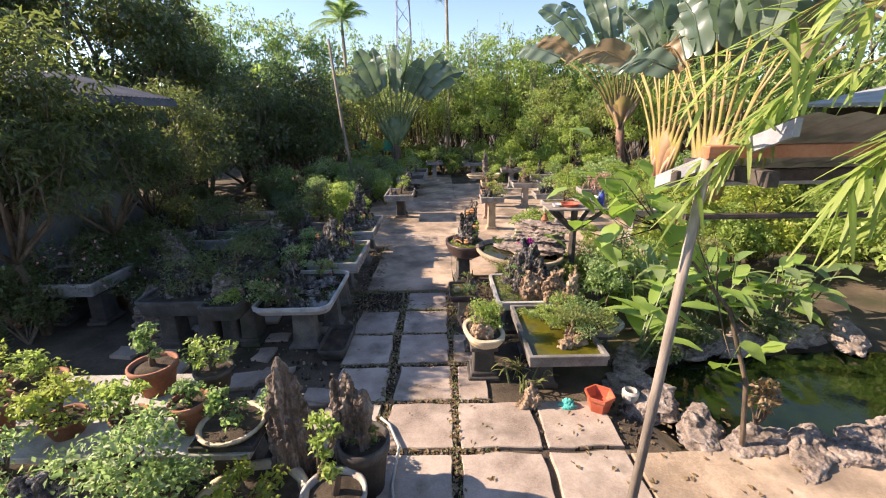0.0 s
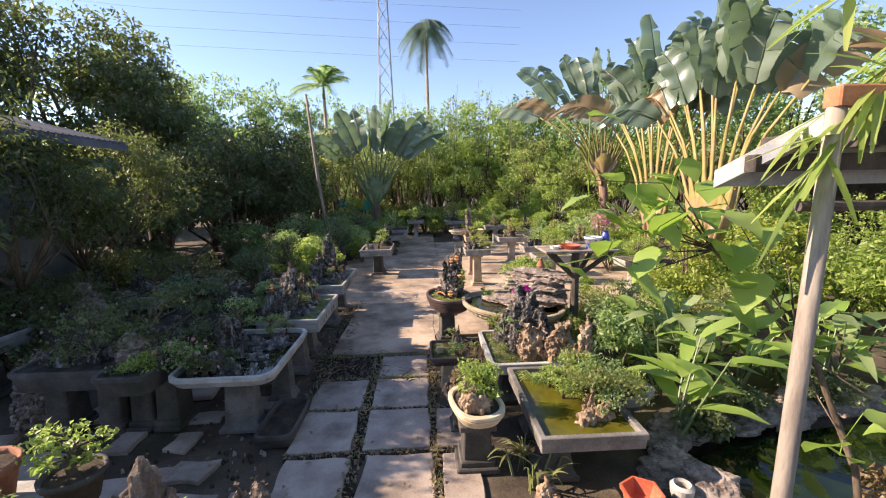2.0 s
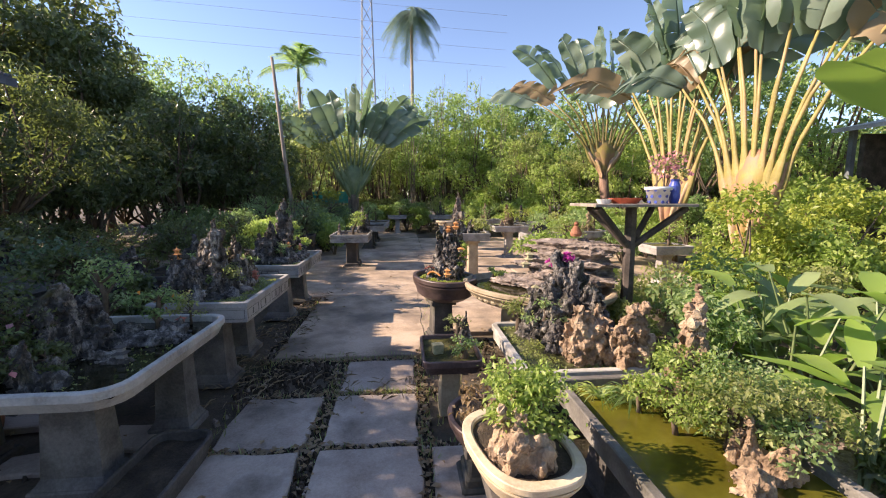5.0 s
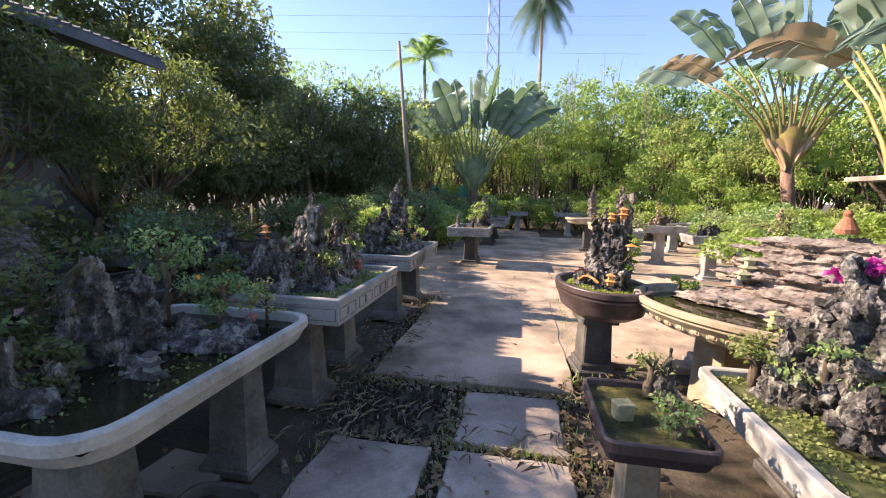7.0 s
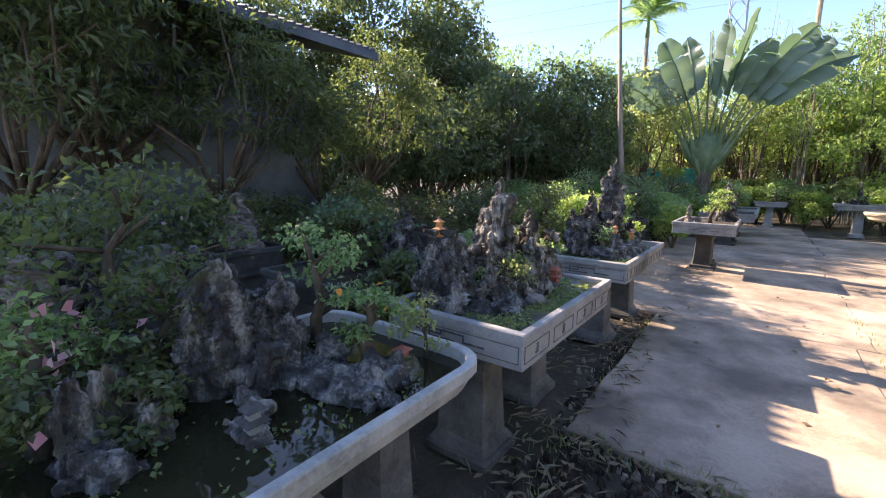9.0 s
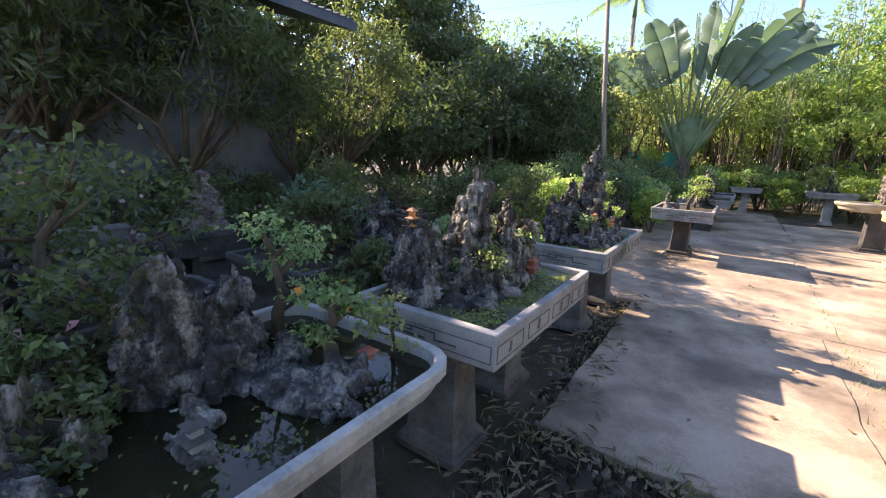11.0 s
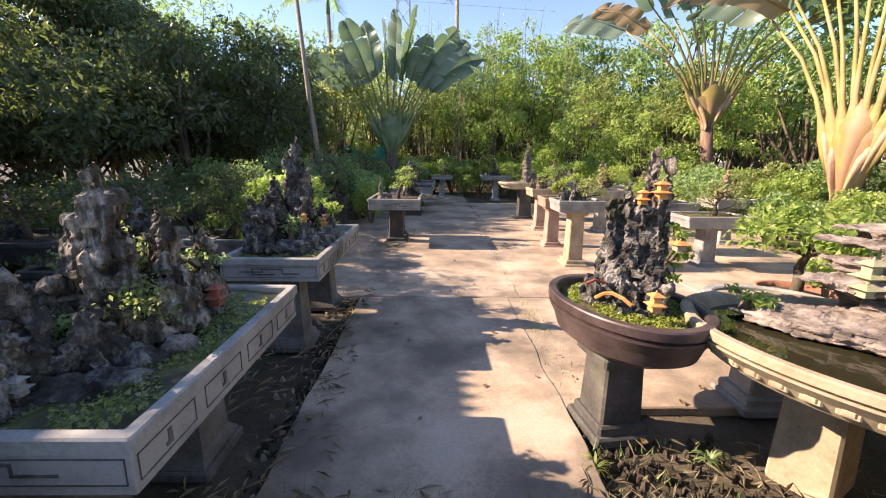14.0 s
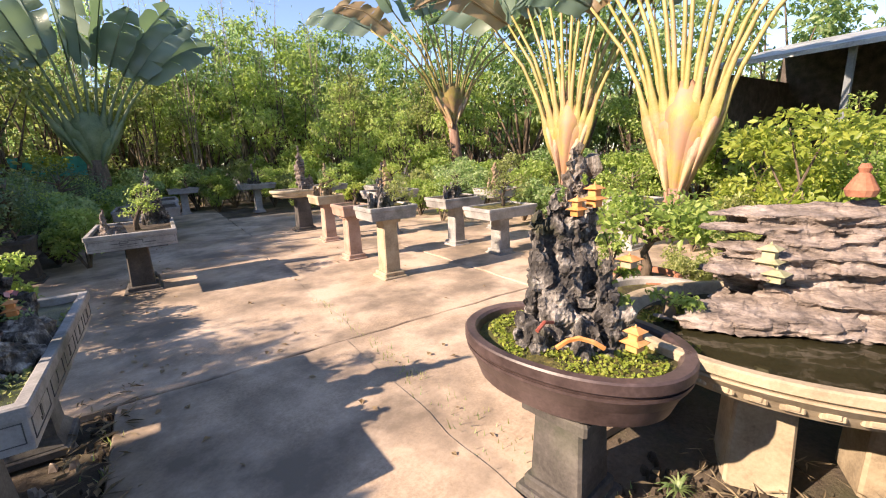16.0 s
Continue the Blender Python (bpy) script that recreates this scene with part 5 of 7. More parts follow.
for k in range(30):
    f = k / 29
    w, d = rngS.uniform(0.34, 0.72) * (1.05 - 0.25 * f), rngS.uniform(0.2, 0.34)
    rock_geo(ledge_geo, (rngS.uniform(-0.35, 0.35) * (1 - 0.25 * f) + 0.06 * f, -0.2 + 0.36 * f + rngS.uniform(-0.08, 0.08), 0.0 + 0.4 * f), (w / 2, d / 2, rngS.uniform(0.022, 0.04)), 251 + k, 3, 0.55, 2.1, False)
rock_geo(ledge_geo, (0.12, 0.16, 0.42), (0.4, 0.18, 0.04), 290, 3, 0.5, 2.0, False)
rock_geo(ledge_geo, (-0.05, 0.12, -0.02), (0.34, 0.13, 0.2), 280, 3, 0.4, 1.5, True)
rock_geo(ledge_geo, (0.22, 0.16, -0.02), (0.26, 0.12, 0.3), 281, 3, 0.4, 1.5, True)
single("layered_rock", fused("layered_rock", ledge_geo, 0.0105, 0.03, 0.02, "ledged"), M_ROCKPALE, "broad grey-tan rock of stacked thin ledges", "rock", 1.56, 6.84, 0.67, -46, "scholar rocks")
pagoda(1.3, 6.95, 0.9, 0.1, M_OLIVE, M_OLIVE, 2, "small olive stone pagoda on a rock ledge")
pagoda(1.24, 6.9, 0.87, 0.085, M_OLIVE, M_OLIVE, 1, "small olive stone gatehouse on a ledge")
pagoda(1.2, 6.42, 0.68, 0.085, M_OLIVE, M_OLIVE, 2, "small olive stone pagoda by the water")
bonsai(0.98, 7.2, 0.7, 0.1, 0.14, L_BRIGHT, 252, "low bright green plant at the basin's end", 260, 0.03, 5)
single("seated_figurine", Geo().lathe([(0.05, 0), (0.06, 0.03), (0.045, 0.06), (0.03, 0.09), (0.018, 0.105), (0.025, 0.125), (0.015, 0.145)], sides=14), M_TERRA, "small red clay seated statuette on the rock", "figurine", 1.72, 6.78, 1.2)
oval_bowl(1.36, 7.5, 0.66, 0.34, 0.26, 0.16, M_GREY, "grey oval pot with bright moss", M_MOSS, "moss", -20, 0.6)
pedestal(1.36, 7.5, 0.5, 0.2, 0.2, M_GREY)
bonsai(1.72, 7.75, 0.6, 0.5, 0.42, L_BRIGHT, 253, "spreading bright green bonsai with flat pads", 1500, 0.05, 16, 0.05, 0.03, low=0.68)
flower_pot(1.72, 7.75, 0.35, 0.2, 0.28, M_TERRA, "dark terracotta pot under a spreading bonsai")
pedestal(1.72, 7.75, 0.35, 0.24, 0.24, M_GREY)

# row of tall stands across the yard
STANDS = [(1.32, 10.78, 0.9, 0.62, 0.5, M_BUFF, M_GREY), (1.35, 12.0, 0.82, 0.4, 0.5, M_PINK, M_PINK), (1.55, 13.6, 0.85, 0.5, 0.6, M_PINK, M_BUFF), (3.0, 11.7, 0.8, 0.8, 0.6, M_GREY, M_GREY), (3.1, 10.75, 0.72, 0.9, 0.6, M_GREY, M_GREY), (2.7, 13.4, 0.85, 0.9, 0.7, M_GREY, M_GREY), (1.5, 19.6, 0.85, 1.0, 0.7, M_GREY, M_GREY), (-0.3, 20.8, 0.8, 0.8, 0.6, M_GREY, M_GREY), (4.4, 12.3, 0.8, 0.7, 0.6, M_GREY, M_GREY), (3.7, 15.6, 0.8, 0.9, 0.6, M_GREY, M_GREY), (4.6, 9.7, 0.75, 0.7, 0.6, M_GREY, M_GREY), (2.9, 17.4, 0.8, 0.9, 0.6, M_GREY, M_GREY)]
for i, (x, y, top, w, d, pm, tm) in enumerate(STANDS):
    pedestal(x, y, top - 0.15, 0.2, 0.22, pm, 1.55, {M_BUFF: "buff cement pillar stand with a stepped foot", M_PINK: "pinkish cement pillar stand", M_GREY: "grey cement pillar stand"}[pm])
    tray(x - w / 2, x + w / 2, y - d / 2, y + d / 2, top, 0.15, tm, "cement planting tray on a pillar stand", (M_MOSS, M_SOIL)[i % 2], ("moss", "soil")[i % 2], 0.02, 0.035, 0.02, False, taper=0.92)
    if i % 3 != 1:
        scholar_rock(x - 0.05, y, top - 0.04, [(0, 0, 0.16, 0.14, 0.5 if i > 4 else 0.26), (0.12, 0.04, 0.12, 0.12, 0.24), (-0.12, 0.02, 0.12, 0.12, 0.2)], (M_ROCK, M_ROCKPALE, M_ROCKWARM)[i % 3], 270 + i, "upright weathered rock in a stand tray")
    bonsai(x + 0.1, y + 0.05, top - 0.04, 0.3 if i < 2 else 0.45, w * 0.5, (L_OLIVE, L_YELLOW, L_BRIGHT, L_MID)[i % 4], 290 + i, ("olive-leaved bonsai on a stand", "yellowish bonsai on a stand", "bright green bonsai on a stand", "green bonsai on a stand")[i % 4], 600, 0.036, 8)
oval_bowl(1.55, 15.2, 0.88, 0.62, 0.36, 0.16, M_CREAM, "pale oval tray on a dark pillar", M_SOIL, "soil", 5, 0.7)
pedestal(1.55, 15.15, 0.72, 0.3, 0.26, M_DARKCON, 1.5)
scholar_rock(1.6, 15.2, 0.85, [(0, 0, 0.2, 0.2, 0.75), (0.16, 0, 0.16, 0.16, 0.3), (-0.2, 0.0, 0.2, 0.2, 0.2), (-0.35, 0, 0.16, 0.16, 0.14)], M_ROCKPALE, 310, "tall pale rock spire on an oval tray", 4, spire=0.6)


# ---- palms ----
def blade(geo, base, tip_dir, length, width, rng, strips=24, droop=0.35, twist=0.0):
    """A long banana-like blade, arched across its midrib and torn into strips."""
    d = Vector(tip_dir).normalized()
    side = d.cross(Vector((0, 0, 1)))
    side = side.normalized() if side.length > 1e-3 else Vector((1, 0, 0))
    side = (side * math.cos(twist) + d.cross(side) * math.sin(twist)).normalized()
    up = side.cross(d)
    def spine(t):
        return Vector(base) + d * (length * t) - Vector((0, 0, 1)) * (droop * length * t * t)
    def half(t):
        return width * 0.5 * math.sin(math.pi * min(1, t * 0.9 + 0.09)) ** 0.45
    fwd = d * length * 0.05
    for s in (-1, 1):
        i0 = 0
        while i0 < strips:
            i1 = min(strips, i0 + int(rng.integers(3, 13)))
            sag, rows = rng.uniform(0.0, 0.45), []
            for j in range(i0, i1 + 1):
                t = j / strips
                w = half(t) * rng.uniform(0.95, 1.03)
                back = d * length / strips * (0.35 if j == i1 else -0.1 if j == i0 else 0)
                ripple = up * 0.03 * width * math.sin(j * 0.9 + length * 5)
                rows.append((spine(t), spine(t) + side * s * w * 0.5 + up * 0.1 * width + fwd * 0.4 + ripple - back * 0.4, spine(t) + side * s * w + up * 0.06 * width + fwd + ripple - Vector((0, 0, sag * width * 0.35)) - back))
            geo.add([q for r in rows for q in r], [(3 * k + c, 3 * k + 3 + c, 3 * k + 4 + c, 3 * k + 1 + c) for k in range(len(rows) - 1) for c in (0, 1)])
            i0 = i1
    geo.tube([spine(0), spine(0.5), spine(1)], [0.022, 0.016, 0.005], 5)


def travellers_palm(label, x, y, base, stalk, blade_len, count, spread, yaw, seed, trunk=0.25, trunk_mat=None, stalk_mat=None, lean=(0, 0), blade_w=0.75, droop=0.35, dry=2, sheath=2.0, flat=0.56):
    """A flat fan: overlapping leaf bases packed into a solid wedge, thin stalks above it, torn paddle blades."""
    rng = np.random.default_rng(seed)
    t = thing("travellers_palm", label, "palm", x, y, 0, yaw, "fan palms")
    top = Vector((lean[0], lean[1], base))
    part("trunk", Geo().tube([(0, 0, -0.05), top * 0.5, top + Vector((0, 0, 0.12))], [trunk * 0.9, trunk * 0.75, trunk * 0.62], 12), trunk_mat or M_PINKBARK, t, shade=True)
    # the solid wedge of packed leaf bases, with dry outer sheaths at its edges
    tan0 = math.tan(radians(spread * flat))
    def wedge(z0, z1, x0, x1, thick, mat, name, steps=12, fold=0.0):
        rings = []
        for k in range(steps + 1):
            q = k / steps
            z = z0 + (z1 - z0) * q
            lo, hi = x0(z), x1(z)
            if q > 0.78:
                mid, k2 = (lo + hi) / 2, 1 - (q - 0.78) / 0.22 * 0.75
                lo, hi = mid + (lo - mid) * k2, mid + (hi - mid) * k2
            th = thick * (0.75 + 0.5 * math.sin(math.pi * min(1, q + 0.1))) * (1 if q < 0.8 else 0.75 if q < 0.99 else 0.15)
            rings.append([top + Vector((lo + (hi - lo) * u, v * th, z)) for u, v in ((0, 0), (0.12, -0.55), (0.3, -0.9), (0.5, -1 - fold), (0.7, -0.9), (0.88, -0.55), (1, 0), (0.88, 0.55), (0.7, 0.9), (0.5, 1 + fold), (0.3, 0.9), (0.12, 0.55))])
        part(name, Geo().loft(rings), mat, t, shade=True)
    edge = lambda z: 0.5 * trunk + max(0.0, z) * tan0
    pale, rim, core = stalk_mat or M_STALK, stalk_mat or M_STALKPINK, stalk_mat or M_WEDGE
    wedge(-0.1, sheath * 0.82, lambda z: -edge(z) * 0.9, lambda z: edge(z) * 0.9, 0.13, core, "leaf_base")
    wedge(-0.05, sheath * 0.94, lambda z: -edge(z) * 0.55, lambda z: edge(z) * 0.6, 0.15, core, "leaf_base", fold=0.1)
    for sgn in (-1, 1):
        wedge(-0.12, sheath * 0.8, lambda z: min(sgn * edge(z) * 0.72, sgn * edge(z) * 1.08), lambda z: max(sgn * edge(z) * 0.72, sgn * edge(z) * 1.08), 0.11, rim, "dry_sheath")
        wedge(-0.14, sheath * 0.52, lambda z: min(sgn * edge(z) * 0.3, sgn * edge(z) * 0.98), lambda z: max(sgn * edge(z) * 0.3, sgn * edge(z) * 0.98), 0.185, rim, "dry_sheath")
    for i in range(count):
        f = (i + 0.5) / count * 2 - 1
        a1 = radians(spread * f)
        a0 = a1 * flat
        low, d = Vector((math.sin(a0), 0, math.cos(a0))), Vector((math.sin(a1 + rng.normal() * 0.02), rng.normal() * 0.03, math.cos(a1)))
        sl = sheath * rng.uniform(0.92, 1.08) * (1 - 0.08 * abs(f))
        start = top + Vector((0.5 * f * trunk, 0, -0.05))
        depth = 0.05 * (1 if i % 2 else -1)
        wide = Vector((math.cos(a0), 0, -math.sin(a0)))
        rings = []
        for q, w in ((0.3, 0.06), (0.55, 0.1), (0.75, 0.1), (0.9, 0.065), (1.0, 0.045)):
            c = start + low * sl * q + Vector((0, depth, 0))
            rings.append([c + wide * w * u + Vector((0, v * 0.032, 0)) for u, v in ((-1, 0), (-0.75, -0.8), (0, -1), (0.75, -0.8), (1, 0), (0.75, 0.8), (0, 1), (-0.75, 0.8))])
        e0 = start + low * sl
        le = max(0.4, stalk - sl) * rng.uniform(0.9, 1.12)
        for q, w in ((0.15, 0.042), (0.5, 0.036), (1.0, 0.024)):
            c = e0 + low.lerp(d, q).normalized() * le * q + Vector((0, depth, 0))
            rings.append([c + wide * w * u + Vector((0, v * w * 0.75, 0)) for u, v in ((-1, 0), (-0.7, -0.7), (0, -1), (0.7, -0.7), (1, 0), (0.7, 0.7), (0, 1), (-0.7, 0.7))])
        e = e0 + d * le + Vector((0, depth, 0))
        part("leaf_stalk", Geo().loft(rings), pale, t, shade=True)
        b = Geo()
        bd = (d + Vector((0.15 * math.sin(a1), rng.normal() * 0.3, 0))).normalized()
        blade(b, e, bd, blade_len * rng.uniform(0.68, 1.1), blade_w * rng.uniform(0.8, 1.12), rng, 24, droop * (0.3 + abs(f)), rng.uniform(0.8, 2.3))
        part("leaf_blade", b, L_DRY if (dry and i in (1, count - 2)) else L_PALM, t, shade=True)
    return t


def feather_palm(label, x, y, h, frond, seed, count=14, r=0.09, droop=0.8, mat=None, up=0.5, leaflet=0.45):
    rng = np.random.default_rng(seed)
    t = thing("palm_tree", label, "palm", x, y, 0, 0, "slender palms")
    part("trunk", Geo().tube([(0, 0, -0.05), (0.05, 0, h * 0.5), (0, 0, h)], [r * 1.3, r, r * 0.8], 8), M_PALEBARK, t, shade=True)
    part("crownshaft", Geo().tube([(0, 0, h), (0, 0, h + 0.7)], [r * 0.95, r * 0.5], 8), M_STALKGREEN, t, shade=True)
    for i in range(count):
        a = 2 * math.pi * i / count + rng.normal() * 0.15
        el = rng.uniform(up - 0.85, up + 0.65)
        d = Vector((math.cos(a) * math.cos(el), math.sin(a) * math.cos(el), math.sin(el)))
        g = Geo()
        pts = []
        for k in range(9):
            f = k / 8
            pts.append(Vector((0, 0, h + 0.6)) + d * frond * f - Vector((0, 0, droop * frond * f * f)))
        g.tube(pts, [0.02 * (1 - k / 9.5) + 0.004 for k in range(9)], 4)
        for k in range(34):
            f = 0.12 + 0.88 * k / 34
            j = min(7, int(f * 8))
            p = pts[j].lerp(pts[j + 1], f * 8 - j)
            dd = (pts[j + 1] - pts[j]).normalized()
            s = dd.cross(Vector((0, 0, 1))).normalized()
            le = leaflet * (1 - 0.6 * abs(f - 0.4))
            for q in (-1, 1):
                e = p + (s * q * 0.85 + dd * 0.55 - Vector((0, 0, 0.25 + rng.uniform(0, 0.3)))).normalized() * le
                w = dd * 0.025
                g.add([p - w, p + w, e], [(0, 1, 2)])
        part("frond", g, mat or L_PALM, t)
    return t


travellers_palm("tall fan palm with torn green blades at the far end", -2.1, 20.5, 1.55, 2.5, 2.8, 12, 38, 5, 400, 0.34, M_BARK, M_STALKGREEN, droop=0.3, blade_w=0.95, dry=0, sheath=1.4, flat=0.75)
travellers_palm("fan palm with yellow stalks and torn grey-green blades", 6.5, 12.42, 0.85, 3.6, 2.6, 15, 33, -72, 401, 0.24, dry=1, blade_w=1.0, droop=0.55, sheath=1.7)
travellers_palm("fan palm with thick yellow stalks above a fibrous trunk", 6.4, 10.0, 0.62, 3.7, 2.7, 16, 32, -78, 402, 0.28, dry=1, blade_w=1.0, droop=0.55, sheath=1.95)
travellers_palm("leaning fan palm with brown torn blades and a red trunk", 7.6, 17.7, 2.4, 3.4, 2.6, 14, 52, -10, 403, 0.24, lean=(-0.3, 0), blade_w=0.9, dry=3, sheath=1.3, flat=0.6)
feather_palm("slender young areca palm with bright fronds", -4.75, 23.2, 6.8, 2.0, 410, 13, 0.09, 0.5, L_MID, 0.75, 0.75)
feather_palm("very tall thin palm with a drooping dark crown", 0.55, 30.0, 12.2, 1.9, 411, 30, 0.11, 0.85, L_PALM, 0.1, 0.8)

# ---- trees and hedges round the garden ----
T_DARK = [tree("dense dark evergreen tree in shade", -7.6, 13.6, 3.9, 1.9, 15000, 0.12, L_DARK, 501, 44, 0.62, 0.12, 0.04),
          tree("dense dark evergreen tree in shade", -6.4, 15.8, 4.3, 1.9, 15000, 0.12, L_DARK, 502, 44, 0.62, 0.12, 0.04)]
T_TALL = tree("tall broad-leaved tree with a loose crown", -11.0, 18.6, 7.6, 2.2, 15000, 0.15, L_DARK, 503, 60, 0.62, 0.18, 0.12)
T_MID = tree("green garden tree with an open crown", 12.6, 23.5, 7.4, 2.2, 7500, 0.165, L_MID, 504, 60, 0.5, 0.12, 0.08)
T_YEL = tree("yellow-green bushy tree in sun", -4.1, 20.8, 5.2, 1.5, 5000, 0.14, L_OLIVE, 505, 50, 0.45, 0.09, 0.05)
T_BRI = tree("bright green young tree in sun", 3.4, 24.4, 6.8, 2.0, 5800, 0.16, L_BRIGHT, 506, 50, 0.5, 0.1, 0.06)
T_LIGHT = tree("airy light green tree above the hedge", 1.0, 25.6, 7.4, 1.8, 7000, 0.15, L_MID, 507, 60, 0.5, 0.09, 0.1)


def again(ob, x, y, s, rz, sz=None):
    return copy_thing(ob, Matrix.Translation((x, y, 0)) @ Matrix.Rotation(radians(rz), 4, "Z") @ Matrix.Diagonal((s, s, sz or s, 1)))


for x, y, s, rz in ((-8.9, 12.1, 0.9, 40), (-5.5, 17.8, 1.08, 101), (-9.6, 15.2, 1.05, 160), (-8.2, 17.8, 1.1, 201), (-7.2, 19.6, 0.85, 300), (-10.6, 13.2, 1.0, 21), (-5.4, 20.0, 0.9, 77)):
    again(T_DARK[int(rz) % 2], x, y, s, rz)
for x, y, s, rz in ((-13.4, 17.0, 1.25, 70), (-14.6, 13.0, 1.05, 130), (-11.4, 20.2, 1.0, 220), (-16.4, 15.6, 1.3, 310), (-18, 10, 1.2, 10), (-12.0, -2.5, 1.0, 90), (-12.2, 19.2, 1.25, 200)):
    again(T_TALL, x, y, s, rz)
for x, y, s, rz in ((-8.4, 26.5, 0.55, 50), (-3.4, 26.2, 0.75, 140), (-5.4, 28.0, 0.75, 220), (6.6, 25.0, 1.0, 20), (9.4, 22.6, 1.1, 120), (11.6, 18.6, 1.1, 200), (13.5, 15.0, 1.1, 80), (16.5, 9.5, 1.1, 280), (15.5, 5.0, 1.0, 180), (11.5, 1.0, 1.0, 40), (-11.5, 29, 0.7, 10), (10.4, 15.6, 0.95, 300), (11, -3, 1.1, 60), (14.5, 12.2, 1.0, 250), (9.5, 3.0, 0.8, 160)):
    again(T_MID, x, y, s, rz)
for x, y, s, rz in ((-3.0, 22.6, 1.0, 80), (-5.2, 22.4, 0.8, 190), (-1.2, 23.4, 0.9, 290), (-4.4, 18.8, 0.62, 20), (5.6, 21.6, 0.9, 140), (8.0, 20.5, 0.85, 230), (-7.4, 21.5, 0.7, 60)):
    again(T_YEL, x, y, s, rz)
for x, y, s, rz in ((5.2, 26.0, 1.05, 80), (2.0, 23.2, 0.72, 190), (6.8, 22.4, 0.7, 290), (4.6, 20.4, 0.6, 20), (0.4, 24.8, 0.8, 140), (9.0, 25.0, 1.1, 230), (5.6, 18.4, 0.5, 310), (8.6, 18.6, 0.65, 60), (10.2, 12.6, 0.6, 30), (11.8, 20.6, 1.0, 100), (7.9, 8.0, 0.32, 75), (9.0, 6.9, 0.4, 15)):
    again(T_BRI, x, y, s, rz)
for x, y, s, rz in ((-0.6, 26.4, 1.0, 90), (-15.6, 33.5, 1.55, 40), (-13.0, 35.0, 1.55, 250), (-10.6, 34.0, 1.45, 310), (-18.4, 35.0, 1.7, 170), (-8.2, 35.5, 1.4, 100), (-5.6, 36.0, 1.3, 60), (2.6, 27.0, 1.1, 180), (4.4, 28.0, 1.15, 270), (7.0, 28.5, 1.2, 20), (-2.0, 27.6, 1.1, 130)):
    again(T_LIGHT, x, y, s, rz)
# crown colour darkened to deepen the shade beside the house
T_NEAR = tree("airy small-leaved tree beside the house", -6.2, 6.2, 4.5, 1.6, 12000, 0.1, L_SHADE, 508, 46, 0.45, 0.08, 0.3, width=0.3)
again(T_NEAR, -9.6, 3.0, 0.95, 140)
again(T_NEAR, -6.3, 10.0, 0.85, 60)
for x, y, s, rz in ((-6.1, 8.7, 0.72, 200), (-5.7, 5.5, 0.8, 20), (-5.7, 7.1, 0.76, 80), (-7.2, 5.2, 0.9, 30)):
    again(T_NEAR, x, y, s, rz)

# low hedge at the far end and beside the yard
S1 = shrub("dense green hedge shrub", -3.4, 18.0, 0, 0.9, 1.5, 2300, 0.1, L_MID, 520)
S2 = shrub("bright yellow-green hedge shrub in sun", 3.0, 20.6, 0, 1.0, 1.9, 2500, 0.11, L_BRIGHT, 521)
S3 = shrub("olive-green leafy shrub beside the yard", 1.2, 21.9, 0, 0.9, 1.6, 2300, 0.105, L_OLIVE, 522)
S4 = shrub("blue-green juniper shrub with spreading pads", -2.7, 14.6, 0, 0.8, 1.5, 3600, 0.05, L_BLUE, 523, width=0.3)


for k, (x, y, s, rz) in enumerate(((-4.6, 16.4, 1.0, 30), (-2.8, 19.2, 0.9, 90), (-2.95, 12.9, 0.75, 10), (-2.2, 14.9, 0.8, 70), (-1.95, 17.0, 0.85, 190), (-3.6, 15.6, 1.0, 250), (-5.6, 14.8, 1.0, 150), (-1.4, 21.8, 1.0, 210), (0.1, 22.4, 1.1, 270), (-3.8, 20.4, 1.1, 330), (4.4, 17.0, 0.8, 45), (5.2, 14.2, 0.9, 100), (5.0, 11.8, 0.7, 200), (6.2, 16.0, 1.0, 20), (8.6, 14.6, 1.2, 260), (8.9, 12.0, 1.1, 75), (8.2, 8.2, 0.9, 10))):
    again(S1, x, y, s, rz)
for k, (x, y, s, rz) in enumerate(((4.6, 19.2, 1.0, 30), (2.1, 22.4, 1.0, 90), (5.6, 20.2, 1.15, 150), (3.8, 22.4, 1.2, 210), (6.8, 18.6, 1.1, 300), (4.2, 13.9, 0.6, 45), (5.4, 7.2, 0.75, 130), (7.0, 7.0, 0.85, 240), (6.6, 5.6, 0.95, 10), (8.0, 5.0, 1.0, 70))):
    again(S2, x, y, s, rz)
for k, (x, y, s, rz) in enumerate(((-0.6, 22.6, 1.1, 30), (2.6, 19.8, 0.7, 90), (-2.4, 23.0, 1.2, 150), (5.0, 16.2, 0.7, 210), (7.4, 15.6, 0.9, 300), (3.2, 8.2, 0.32, 60), (4.4, 8.0, 0.45, 190), (5.6, 8.9, 0.5, 250))):
    again(S3, x, y, s, rz)
for k, (x, y, s, rz) in enumerate(((-3.9, 13.4, 0.8, 30), (-2.3, 17.6, 0.8, 90), (-4.8, 12.6, 0.7, 150))):
    again(S4, x, y, s, rz)

